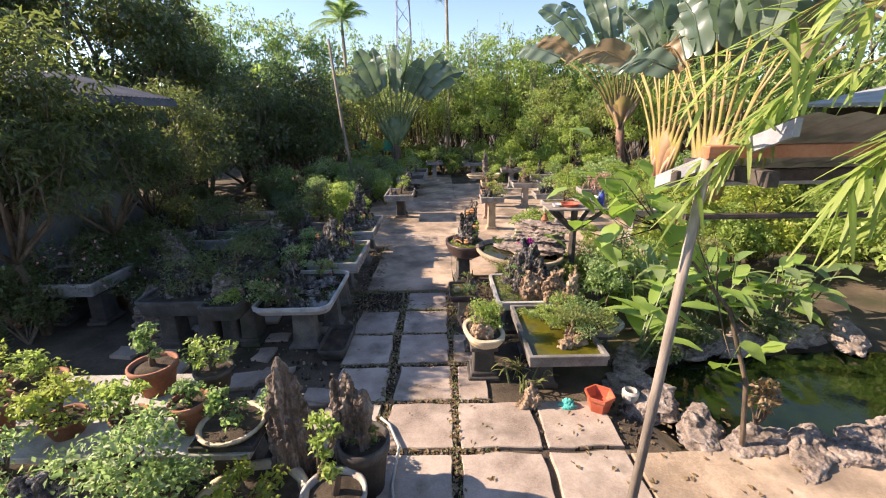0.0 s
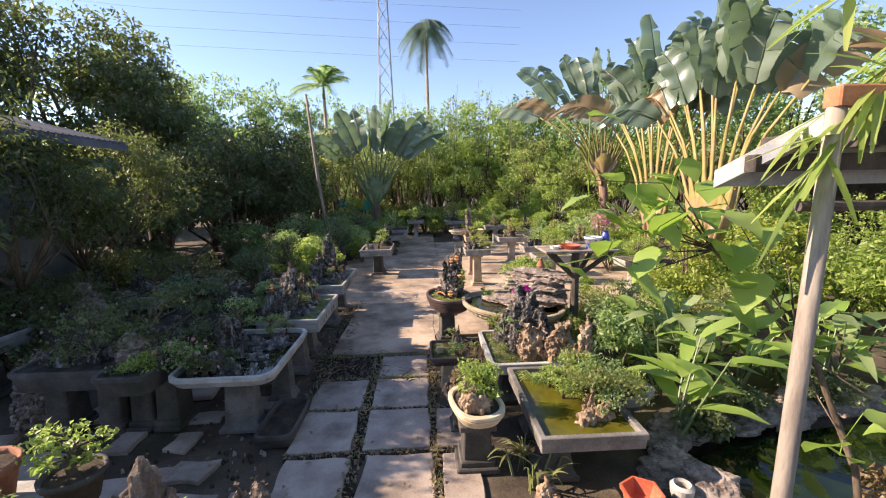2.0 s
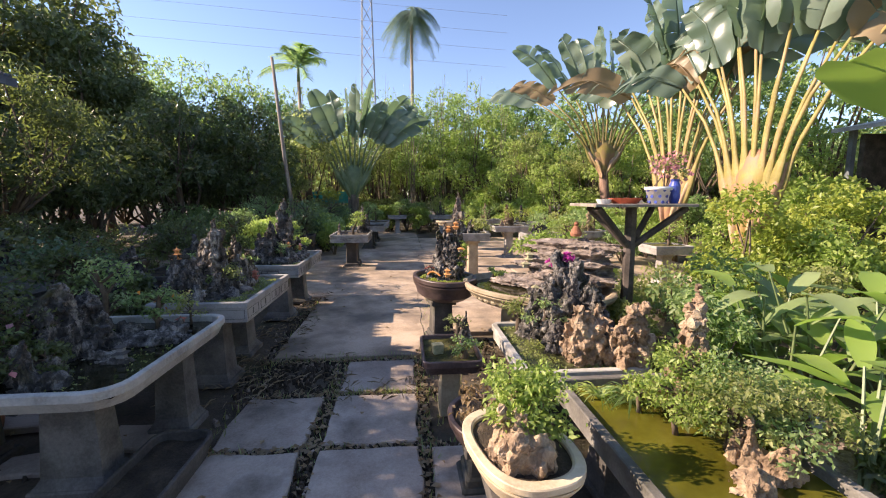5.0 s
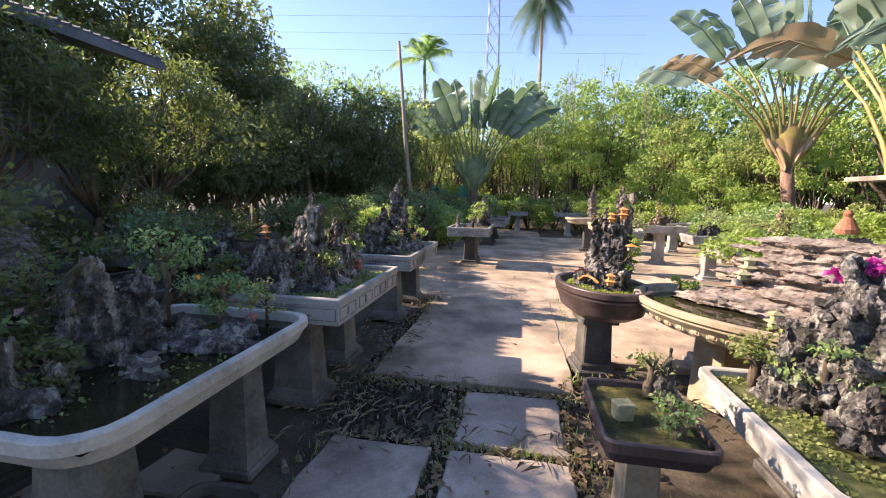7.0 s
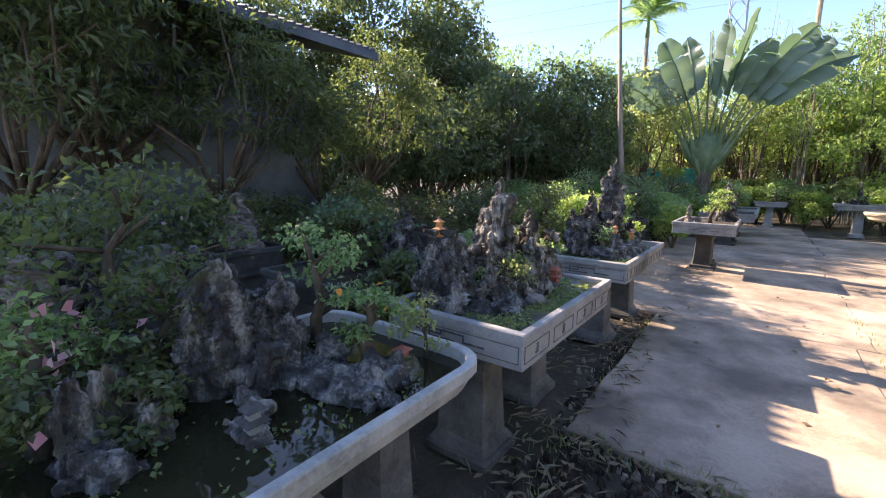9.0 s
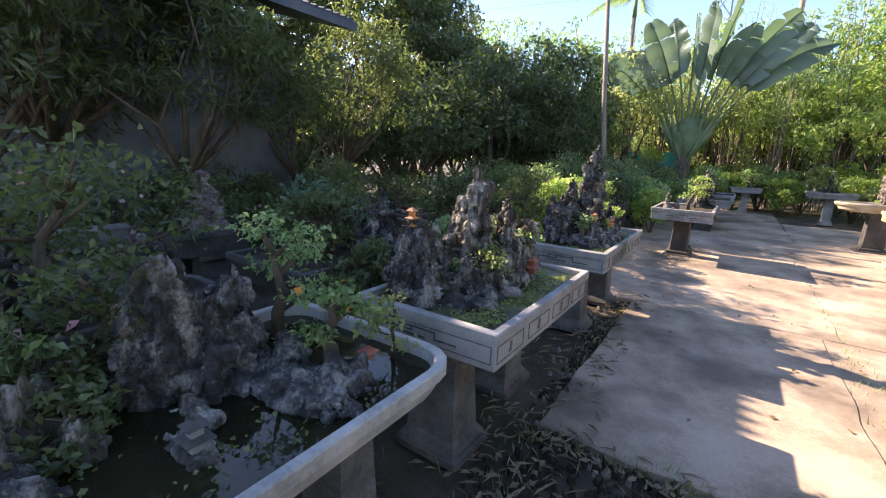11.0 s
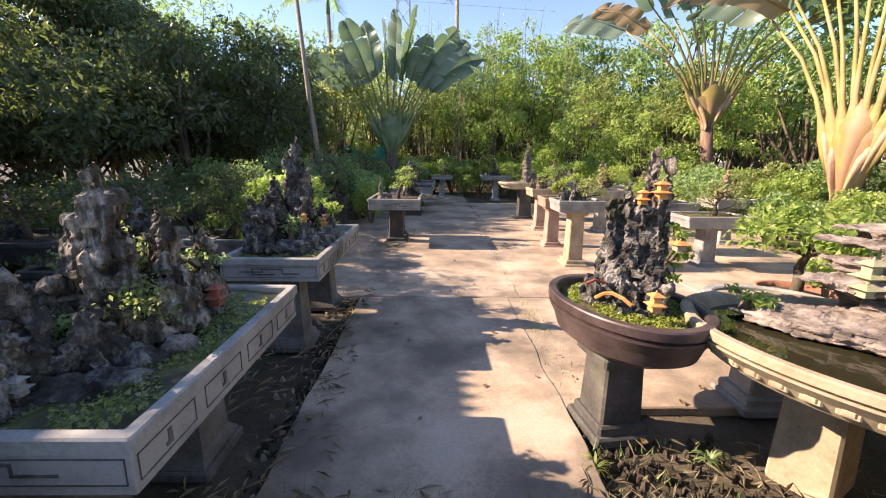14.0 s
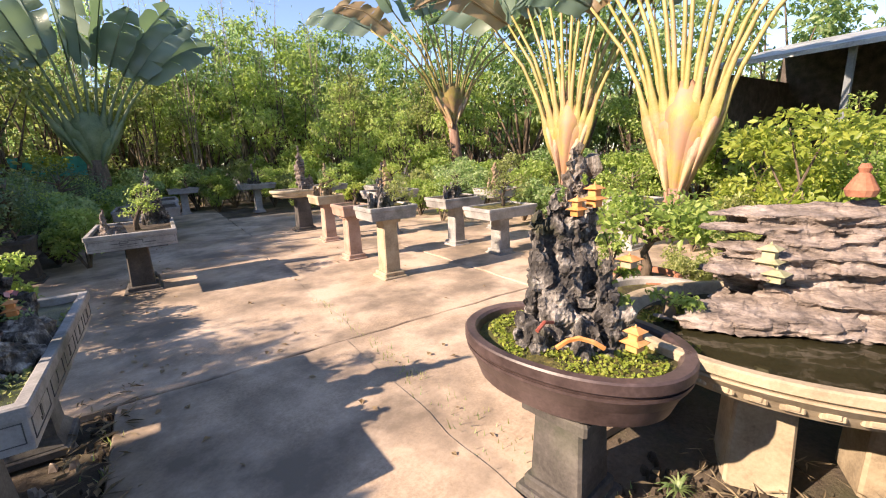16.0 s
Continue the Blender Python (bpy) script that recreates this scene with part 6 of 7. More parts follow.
# undergrowth whose leaf colour already carries the shade
SD = shrub("leafy undergrowth darkened for shade", -5.6, 6.8, 0, 0.8, 1.3, 3400, 0.06, L_SHADE, 524)
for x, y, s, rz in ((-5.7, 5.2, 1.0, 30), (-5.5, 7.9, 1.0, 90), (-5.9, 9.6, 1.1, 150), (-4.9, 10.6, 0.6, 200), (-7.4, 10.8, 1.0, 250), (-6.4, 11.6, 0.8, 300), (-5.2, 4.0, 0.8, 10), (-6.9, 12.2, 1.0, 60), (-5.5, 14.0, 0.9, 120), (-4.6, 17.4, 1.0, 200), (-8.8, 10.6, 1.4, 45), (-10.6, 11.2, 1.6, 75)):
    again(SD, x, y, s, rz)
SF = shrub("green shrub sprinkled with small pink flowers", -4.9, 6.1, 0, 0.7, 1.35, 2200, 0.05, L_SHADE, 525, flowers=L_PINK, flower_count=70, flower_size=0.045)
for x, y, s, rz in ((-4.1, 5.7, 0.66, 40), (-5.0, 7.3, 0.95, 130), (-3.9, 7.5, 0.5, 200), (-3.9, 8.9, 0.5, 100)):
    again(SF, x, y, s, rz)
for k in range(34):
    a = radians(-75 + 150 * k / 33)
    again((S1, S3, S2)[k % 3], 33 * math.sin(a) * 0.9, 3 + 29 * math.cos(a), 2.6, 37 * k, 3.6)
    again((S3, S2, S1)[k % 3], 35 * math.sin(a + 0.04) * 0.9, 3 + 31 * math.cos(a + 0.04), 2.8, 53 * k, 3.2)

SB = shrub("bushy bright green shrub behind the trays", -2.7, 10.9, 0, 0.6, 1.25, 2000, 0.08, L_BRIGHT, 526)
for x, y, s, rz in ((-2.75, 10.3, 0.7, 40), (-3.0, 12.0, 1.0, 130), (-2.2, 11.3, 0.7, 200), (-2.4, 15.2, 1.0, 270), (-1.9, 14.2, 0.8, 300), (-3.2, 17.0, 1.1, 20), (-2.0, 16.6, 0.85, 100), (-2.4, 18.6, 1.1, 160), (-1.7, 19.6, 0.9, 220), (3.9, 7.4, 0.5, 45), (5.0, 9.0, 0.65, 75), (3.4, 9.4, 0.4, 15), (5.4, 12.6, 1.0, 55), (6.0, 14.6, 1.1, 85), (3.9, 18.8, 1.2, 10), (2.2, 20.8, 1.1, 190), (0.6, 21.0, 1.0, 30), (-0.8, 21.3, 1.1, 80), (2.3, 17.9, 0.8, 130), (4.3, 15.0, 0.8, 170), (5.6, 11.2, 0.9, 210), (6.4, 13.2, 1.1, 250), (7.2, 11.6, 1.2, 290), (-3.3, 14.2, 0.9, 330), (-3.4, 11.2, 0.8, 10), (6.0, 16.9, 1.2, 60), (4.9, 17.8, 1.1, 95)):
    again(SB, x, y, s, rz)
for x, y, s, rz in ((8.3, 9.6, 1.5, 20), (8.6, 7.6, 1.6, 80), (8.4, 6.0, 1.4, 140), (8.9, 10.8, 1.8, 210), (7.6, 11.0, 1.2, 270)):
    again(SB, x, y, s, rz)
SY = shrub("spreading tree-like shrub with yellow-green leaves", 4.4, 7.9, 0, 1.0, 1.9, 3000, 0.09, L_YELLOW, 527)
for x, y, s, rz in ((5.9, 7.6, 1.0, 100), (3.6, 21.4, 1.2, 30), (-2.9, 20.8, 1.1, 200), (6.9, 9.0, 0.9, 250)):
    again(SY, x, y, s, rz)

# thin bare bamboo shoots above the far hedge
def bamboo(label, x, y, n, h, seed, mat=None, leafy=500):
    rng = np.random.default_rng(seed)
    t = thing("bamboo", label, "bamboo", x, y, 0, 0, "bamboo clumps")
    pts = []
    for i in range(n):
        a, k = rng.uniform(0, 6.28), rng.uniform(0, 0.5)
        bx, by = math.cos(a) * k, math.sin(a) * k
        hh = h * rng.uniform(0.7, 1.1)
        lx, ly = bx + rng.normal() * 0.5, by + rng.normal() * 0.5
        part("culm", Geo().tube([(bx, by, -0.05), (bx + (lx - bx) * 0.3, by + (ly - by) * 0.3, hh * 0.6), (lx, ly, hh)], [0.022, 0.016, 0.005], 5), M_PALEBARK, t)
        for _ in range(leafy // n):
            f = rng.uniform(0.45, 1.0)
            pts.append((bx + (lx - bx) * f + rng.normal() * 0.22, by + (ly - by) * f + rng.normal() * 0.22, hh * f + rng.normal() * 0.1))
    part("foliage", leaf_mesh("foliage", np.array(pts), 0.14, rng, 0.16, 0.6), mat or L_MID, t)
    return t


B1 = bamboo("thin feathery bamboo shoots above the hedge", 1.9, 24.0, 9, 7.2, 540)
for x, y, s, rz in ((-0.8, 24.6, 1.0, 40), (0.6, 23.6, 0.9, 100), (3.4, 25.6, 1.05, 200), (-2.6, 24.2, 0.95, 300), (-5.0, 24.6, 0.95, 20), (5.0, 24.0, 0.9, 150)):
    again(B1, x, y, s, rz)

# ---- house with a dark tiled roof, behind the trees ----
house = thing("house", "single-storey house with a dark tiled gable roof", "house", -9.5, 7.1, 0)
part("wall", Geo().block(-3.2, 3.0, -2.1, 2.0, 0, 3.2, 0.01), M_WALL, house)
roof_g = Geo()
roof_g.add([(3.85, -2.6, 3.3), (3.85, 2.55, 3.3), (0, 2.55, 4.3), (0, -2.6, 4.3), (-3.85, 2.55, 3.3), (-3.85, -2.6, 3.3), (3.85, -2.6, 3.18), (3.85, 2.55, 3.18), (0, 2.55, 4.18), (0, -2.6, 4.18), (-3.85, 2.55, 3.18), (-3.85, -2.6, 3.18)],
           [(0, 1, 2, 3), (3, 2, 4, 5), (6, 9, 8, 7), (9, 11, 10, 8), (0, 6, 7, 1), (1, 7, 8, 2), (2, 8, 10, 4), (4, 10, 11, 5), (5, 11, 9, 3), (3, 9, 6, 0)])
roof = part("roof", roof_g, M_TILE, house)
for i in range(40):
    yy = -2.55 + i * 0.128
    part("roof_tile", Geo().tube([(3.86, yy, 3.315), (0.02, yy, 4.31)], 0.028, 6), M_TILE, roof)
part("gable", Geo().add([(3.0, 2.0, 3.2), (-3.0, 2.0, 3.2), (0, 2.0, 4.0), (3.0, 1.9, 3.2), (-3.0, 1.9, 3.2), (0, 1.9, 4.0)], [(0, 2, 1), (3, 4, 5), (0, 3, 5, 2), (1, 2, 5, 4)]), M_WALL, house)

# ---- poles, tower, cables ----
single("lamp_post", Geo().tube([(0.6, -0.3, -0.05), (0.25, -0.12, 2.6), (0, 0, 5.3)], [0.06, 0.05, 0.04], 8), M_WOOD, "thin leaning grey wooden pole", "pole", -3.5, 14.85, 0, shade=True)
tower = thing("lattice_tower", "tall galvanised lattice power tower", "tower", -4.6, 62, 0)
def lattice():
    z = 0.0
    while z < 42:
        w0, w1 = 2.4 * (1 - z / 55), 2.4 * (1 - (z + 2.4) / 55)
        for sx, sy in ((-1, -1), (1, -1), (1, 1), (-1, 1)):
            part("leg", Geo().tube([(sx * w0 / 2, sy * w0 / 2, z), (sx * w1 / 2, sy * w1 / 2, z + 2.4)], 0.07, 4), M_STEEL, tower)
        for ax, ay, bx, by in ((-1, -1, 1, -1), (1, -1, 1, 1)):
            part("brace", Geo().tube([(ax * w0 / 2, ay * w0 / 2, z), (bx * w1 / 2, by * w1 / 2, z + 2.4)], 0.05, 4).tube([(bx * w0 / 2, by * w0 / 2, z), (ax * w1 / 2, ay * w1 / 2, z + 2.4)], 0.05, 4), M_STEEL, tower)
        z += 2.4
lattice()
for i in range(4):
    z0 = 21 + 2.2 * i
    single("power_line", Geo().tube([(-62, 0, z0 + 3.5), (-35, 0, z0 + 0.6), (-5, 0, z0 + 1.5 - 2.6), (14, 0, z0 - 2)], 0.014, 4), M_STEEL, "thin overhead power cable crossing the sky", "cable", 0, 61.2, 0, group="power lines")
single("shade_netting", Geo().block(-0.9, 0.9, -0.03, 0.03, 0, 0.5, 0.01), M_NET, "teal garden netting hung in the hedge", "netting", -3.0, 21.2, 1.3)

# ---- raised wooden table ----
table = thing("wooden_table", "wooden platform on a forked trunk with struts", "table", 2.08, 6.4, 0)
part("tabletop", Geo().block(-0.48, 0.46, -0.28, 0.28, 1.51, 1.535, 0.006), M_WOOD, table)
part("post", Geo().tube([(-0.02, 0, 0), (0, 0, 0.7), (0, 0, 1.5)], [0.07, 0.055, 0.05], 8), M_DARKWOOD, table)
for sx, sy in ((-0.42, -0.2), (0.44, -0.15), (-0.3, 0.25), (0.36, 0.25)):
    part("strut", Geo().tube([(0, 0, 1.12), (sx, sy, 1.5)], 0.032, 6), M_DARKWOOD, table)
flower_pot(2.28, 6.32, 1.535, 0.11, 0.15, M_WHITE, "white porcelain planter painted with blue patterns", "porcelain_pot")
for k, z in enumerate((1.55, 1.6, 1.655)):
    for i in range(9):
        a = 2 * math.pi * (i + 0.5 * k) / 9
        r = 0.079 + 0.3 * (z - 1.535) * 0.62
        ca, sa = math.cos(a), math.sin(a)
        porcelain = bpy.data.objects["porcelain_pot"]
        part("blue_motif", Geo().tube([((r - 0.004) * ca, (r - 0.004) * sa, z - 1.535), ((r + 0.006) * ca, (r + 0.006) * sa, z - 1.535)], 0.014, 7), M_BLUE, porcelain, "cobalt blue painted motif")
single("porcelain_vase", Geo().lathe([(0.035, 0), (0.05, 0.05), (0.05, 0.16), (0.035, 0.2), (0.04, 0.22)], sides=16), M_BLUE, "small blue and white porcelain vase", "vase", 2.46, 6.36, 1.535)
single("red_dish", Geo().lathe([(0.1, 0), (0.15, 0.05), (0.13, 0.05), (0.1, 0.02)], sides=16), M_REDPOT, "red plastic dish of garden things", "dish", 1.98, 6.34, 1.535)
single("white_dish", Geo().lathe([(0.05, 0), (0.07, 0.04), (0.06, 0.04), (0.05, 0.01)], sides=16), M_WHITE, "small white dish on the platform", "dish", 1.78, 6.34, 1.535)
shrub("pink-flowered stems above the platform", 2.42, 6.5, 1.535, 0.22, 0.75, 180, 0.04, L_OLIVE, 560, "flowering_plant", "plant", "flowering plants", 8, flowers=L_PINK, flower_count=220, flower_size=0.035)

# ---- pond with its rock edge ----
pond = Geo()
ring = [(2.3, 3.75), (2.6, 3.3), (3.2, 3.12), (4.0, 3.25), (5.0, 3.3), (6.0, 3.6), (6.1, 4.6), (5.2, 4.8), (4.2, 4.7), (3.2, 4.6), (2.5, 4.35)]
pond.v = [(x, y, -0.1) for x, y in ring]
pond.f = [tuple(range(len(ring)))]
single("pond_water", pond, M_POND, "still dark green pond water", "water", kind="structure")
rngR = random.Random(8)
for i, (x, y, w, d, h) in enumerate(((2.15, 3.7, 0.4, 0.5, 0.34), (2.45, 3.3, 0.5, 0.34, 0.24), (2.8, 3.08, 0.5, 0.36, 0.26), (3.2, 2.96, 0.56, 0.36, 0.3), (3.65, 2.98, 0.62, 0.42, 0.32), (4.15, 3.1, 0.6, 0.42, 0.36), (4.7, 3.05, 0.6, 0.4, 0.3), (5.3, 3.2, 0.6, 0.45, 0.3), (2.3, 4.5, 0.5, 0.4, 0.3), (2.8, 4.75, 0.6, 0.4, 0.26), (3.4, 4.85, 0.6, 0.4, 0.24), (4.0, 4.95, 0.7, 0.4, 0.28), (4.7, 5.0, 0.6, 0.4, 0.26), (5.4, 5.0, 0.6, 0.4, 0.3), (2.05, 4.1, 0.36, 0.4, 0.24), (6.2, 4.2, 0.6, 0.8, 0.3))):
    scholar_rock(x, y, -0.05, [(0, 0, w * 1.25, d, h * 0.5), (w * 0.4, d * 0.15, w * 0.8, d * 0.7, h * 0.62), (-w * 0.4, -d * 0.15, w * 0.8, d * 0.6, h * 0.4), (0.1 * w, 0.3 * d, w * 0.7, d * 0.5, h * 0.72)], M_ROCKPALE, 600 + i, "flat grey-tan layered boulder on the pond's edge", 3, 0.35, 1.4, "boulder", 0.15, rngR.uniform(0, 60), 0.6, "pond boulders", 0.02, 0.03, 0.012)
shrub("dry brown-leaved twig on the pond's edge", 2.85, 3.2, 0.15, 0.22, 0.5, 220, 0.06, L_DRY, 570, "withered_plant", "plant", "pond plants", 8)


def big_leaf(geo, base, direction, length, width, droop, rng, n=6):
    """A broad arching leaf with a channelled midrib and a wavy edge."""
    d = Vector(direction).normalized()
    side = d.cross(Vector((0, 0, 1))).normalized()
    rows = []
    for i in range(n + 1):
        t = i / n
        p = Vector(base) + d * (length * t) - Vector((0, 0, 1)) * (droop * length * t * t)
        w = width * 0.5 * (math.sin(math.pi * (0.06 + 0.94 * t) ** 0.8) ** 0.8) if i < n else 0.004
        up = Vector((0, 0, 0.18 * w + 0.03 * width * math.sin(t * 14 + length * 9)))
        rows += [p - side * w + up, p, p + side * w + up]
    geo.add(rows, [(3 * i + j, 3 * i + j + 1, 3 * i + j + 4, 3 * i + j + 3) for i in range(n) for j in range(2)])


def ginger(label, x, y, z, h, count, leaf_len, seed, mat=None, lw=0.17, name="leafy_plant"):
    rng = np.random.default_rng(seed)
    t = thing(name, label, "plant", x, y, z, 0, "pond plants")
    for i in range(count):
        a = rng.uniform(0, 6.28)
        k = rng.uniform(0, 0.18)
        b = Vector((math.cos(a) * k, math.sin(a) * k, 0))
        top = b + Vector((math.cos(a) * h * 0.3, math.sin(a) * h * 0.3, h * rng.uniform(0.5, 0.95)))
        part("stem", Geo().tube([b - Vector((0, 0, 0.03)), b.lerp(top, 0.5), top], [0.014, 0.011, 0.007], 5), M_STALKGREEN, t)
        for j in range(3):
            g = Geo()
            f = 0.45 + 0.27 * j
            aa = a + rng.normal() * 0.8 + (math.pi * 0.6 if j % 2 else 0)
            el = rng.uniform(0.1, 0.9)
            big_leaf(g, b.lerp(top, min(1, f)), (math.cos(aa) * math.cos(el), math.sin(aa) * math.cos(el), math.sin(el)), leaf_len * rng.uniform(0.7, 1.15), lw * rng.uniform(0.8, 1.2), rng.uniform(0.2, 0.6), rng, 8)
            part("leaf", g, mat or L_BIG, t, shade=True)
    return t


for i, (x, y, h, n, le) in enumerate(((2.75, 5.35, 1.0, 6, 0.55), (3.25, 5.6, 1.1, 6, 0.6), (3.75, 5.5, 1.0, 6, 0.6), (4.3, 5.7, 1.0, 6, 0.6), (2.3, 4.45, 1.25, 4, 0.62), (3.0, 5.8, 0.9, 6, 0.5), (4.7, 5.4, 0.9, 7, 0.55), (5.2, 5.7, 0.9, 6, 0.55), (4.0, 6.2, 0.8, 6, 0.5))):
    ginger("broad-leaved ginger plant beside the pond", x, y, 0, h, n, le, 610 + i, (L_BIG, L_MID)[i % 2])
for i, (x, y, r, h, m) in enumerate(((2.35, 5.6, 0.42, 1.05, L_MID), (1.95, 6.2, 0.36, 0.8, L_OLIVE), (2.75, 6.2, 0.6, 1.15, L_MID), (3.4, 6.8, 0.6, 0.9, L_BRIGHT), (2.6, 7.4, 0.5, 0.7, L_OLIVE), (4.6, 6.8, 0.6, 0.9, L_OLIVE), (3.4, 7.8, 0.5, 0.7, L_OLIVE), (1.95, 4.75, 0.22, 0.5, L_MID), (2.3, 6.9, 0.4, 0.6, L_YELLOW), (1.85, 5.7, 0.3, 0.6, L_OLIVE), (3.2, 4.9, 0.4, 0.35, L_DARK), (4.2, 5.0, 0.5, 0.4, L_DARK), (2.6, 4.55, 0.3, 0.3, L_DARK))):
    shrub(("leafy green shrub behind the troughs", "wiry olive shrub behind the troughs", "yellow-leaved shrub behind the troughs", "bright green shrub behind the troughs", "dark leafy plants in the pond's shade")[{L_MID: 0, L_OLIVE: 1, L_YELLOW: 2, L_BRIGHT: 3, L_DARK: 4}[m]], x, y, 0, r, h, 1500, 0.055, m, 630 + i)
oval_bowl(1.95, 4.72, 0.42, 0.3, 0.24, 0.14, M_GREY, "grey round pot beside the trough", M_SOIL, "soil", 0, 0.6)
pedestal(1.95, 4.72, 0.28, 0.2, 0.2, M_DARKCON)
bonsai(1.95, 4.72, 0.4, 0.22, 0.28, L_BRIGHT, 660, "flat spreading bright green bonsai", 800, 0.026, 7)

# big-leaved young tree by the troughs
def big_leaved(x, y, z):
    rng = np.random.default_rng(77)
    t = thing("young_tree", "young tree with large heart-shaped bright leaves", "tree", x, y, z, 0, "pond plants")
    g = Geo()
    tips = [(-1.5, 0.0, 2.4), (-1.35, 0.02, 2.22), (-1.15, -0.05, 2.08), (-0.95, 0.05, 2.4), (-0.8, 0.0, 2.2), (-0.6, 0.05, 2.24), (-0.85, -0.05, 1.96), (-0.55, 0.0, 1.9), (-0.25, 0.05, 2.05), (-1.35, 0.05, 1.94), (-0.3, 0.0, 1.55), (-1.0, 0.0, 2.2), (-0.1, 0.1, 1.75), (0.1, -0.4, 1.1), (-0.2, -0.45, 0.95), (-1.15, 0.1, 2.3)]
    g.tube([(0.1, -0.42, -0.05), (0.12, -0.26, 0.6), (0.0, -0.05, 1.2), (-0.4, 0.0, 1.68), (-0.75, 0.0, 2.0)], [0.024, 0.021, 0.018, 0.013, 0.008], 6)
    limbs(g, (-0.7, 0.0, 1.96), [q for q in tips if q[0] < -0.7], 0.007, rng)
    limbs(g, (-0.1, 0.0, 1.32), [q for q in tips if q[0] >= -0.7], 0.008, rng)
    part("trunk", g, M_BARK, t, shade=True)
    for tip in tips:
        for k in range(3):
            a = rng.uniform(0, 6.28)
            q = Geo()
            o = Vector(tip) + Vector(rng.normal(size=3) * 0.1)
            le = rng.uniform(0.15, 0.25)
            q.tube([Vector(tip), o], 0.003, 4)
            big_leaf(q, o, (math.cos(a), math.sin(a), rng.uniform(-0.7, 0.1)), le, le * 0.95, 0.35, rng, 9)
            part("leaf", q, L_BIG, t, shade=True)


big_leaved(2.55, 3.45, 0.0)
flower_pot(1.58, 3.62, 0, 0.14, 0.2, M_REDPOT, "empty red plastic hexagonal flower pot", "plastic_pot", 6, False)
single("tipped_pot", Geo().lathe([(0.05, -0.08), (0.08, 0.0), (0.085, 0.06), (0.06, 0.08), (0.045, 0.06), (0.06, 0.0)], sides=20), M_PALE, "small pale clay pot with a round mouth", "pot", 1.93, 3.7, 0.09)
scholar_rock(0.92, 3.72, 0.0, [(0, 0, 0.22, 0.2, 0.24), (-0.1, -0.04, 0.14, 0.14, 0.12)], M_ROCKWARM, 670, "holed tan stone on the ground beside the trough", 3, 0.5)
ginger("clump of strappy grass-like leaves", 0.92, 4.05, 0, 0.25, 8, 0.24, 671, L_OLIVE, 0.02, "strap_leaved_plant")
scholar_rock(1.28, 3.66, 0, [(0, 0, 0.2, 0.16, 0.12)], M_NET, 672, "crumpled teal plastic bag on the ground", 3, 0.3, name="plastic_bag", group="clutter")

# ---- shelter at the start ----
shelter = thing("shelter", "open shelter with sheet roof, orange beams and a leaning pole", "shelter", 0, 0, 0)
part("pole", Geo().tube([(1.28, 2.28, -0.03), (1.4, 2.35, 1.3), (1.53, 2.44, 2.64)], [0.034, 0.032, 0.03], 10), M_WOOD, shelter, "round grey wooden pole wound with wire", True)
part("beam", Geo().block(1.5, 4.6, 2.4, 2.47, 2.63, 2.7, 0.006), M_REDBEAM, shelter, "orange painted steel beam")
part("beam", Geo().block(1.62, 4.6, 2.9, 2.97, 2.42, 2.5, 0.006), M_DARKWOOD, shelter)
part("beam", Geo().block(1.7, 1.77, 2.2, 2.98, 2.5, 2.58, 0.006), M_DARKWOOD, shelter)
part("rail", Geo().tube([(1.48, 2.5, 2.28), (4.6, 2.5, 2.26)], 0.02, 8), M_DARKWOOD, shelter)
rs = Geo()
for i in range(34):
    x = 1.64 + i * 0.1
    z = 0.02 * (i % 2)
    rs.v += [(x + 0.1, 2.15, 2.85 + z), (x, 3.15, 2.44 + z)]
rs.f = [(2 * i, 2 * i + 2, 2 * i + 3, 2 * i + 1) for i in range(33)]
part("fascia", Geo().loft([[(x + dx, y, z + dz) for dx, dz in ((0, -0.045), (0.035, -0.045), (0.035, 0.045), (0, 0.045))] for x, y, z in ((1.74, 2.15, 2.8), (1.62, 3.17, 2.39))]), M_FLASH, shelter, "folded pale sheet-metal flashing")
part("fascia", Geo().block(1.66, 4.8, 3.17, 3.2, 2.35, 2.43, 0.004), M_FLASH, shelter, "folded pale sheet-metal flashing")
part("roof_sheet", rs, M_TIN, shelter, "rusty corrugated roof sheet")

# bamboo sprays hanging into view near the shelter
def spray(x, y, z, direction, length, seed, count=60, le=0.3):
    rng = np.random.default_rng(seed)
    t = thing("bamboo_spray", "arching bamboo branch with long bright leaves", "bamboo", x, y, z, 0, "overhanging bamboo")
    d = Vector(direction).normalized()
    pts = [d * length * f - Vector((0, 0, 0.35 * length * f * f)) for f in (0, 0.25, 0.5, 0.75, 1)]
    part("stem", Geo().tube(pts, [0.009, 0.008, 0.006, 0.004, 0.002], 5), M_STALK, t)
    g = Geo()
    for i in range(count):
        f = rng.uniform(0.1, 1.0) * 4
        j = min(3, int(f))
        p = pts[j].lerp(pts[j + 1], f - j)
        dd = (d + Vector(rng.normal(size=3) * 0.55) - Vector((0, 0, 0.5))).normalized()
        big_leaf(g, p, dd, le * rng.uniform(0.6, 1.2), 0.028, 0.2, rng, 3)
    part("foliage", g, L_BRIGHT, t)


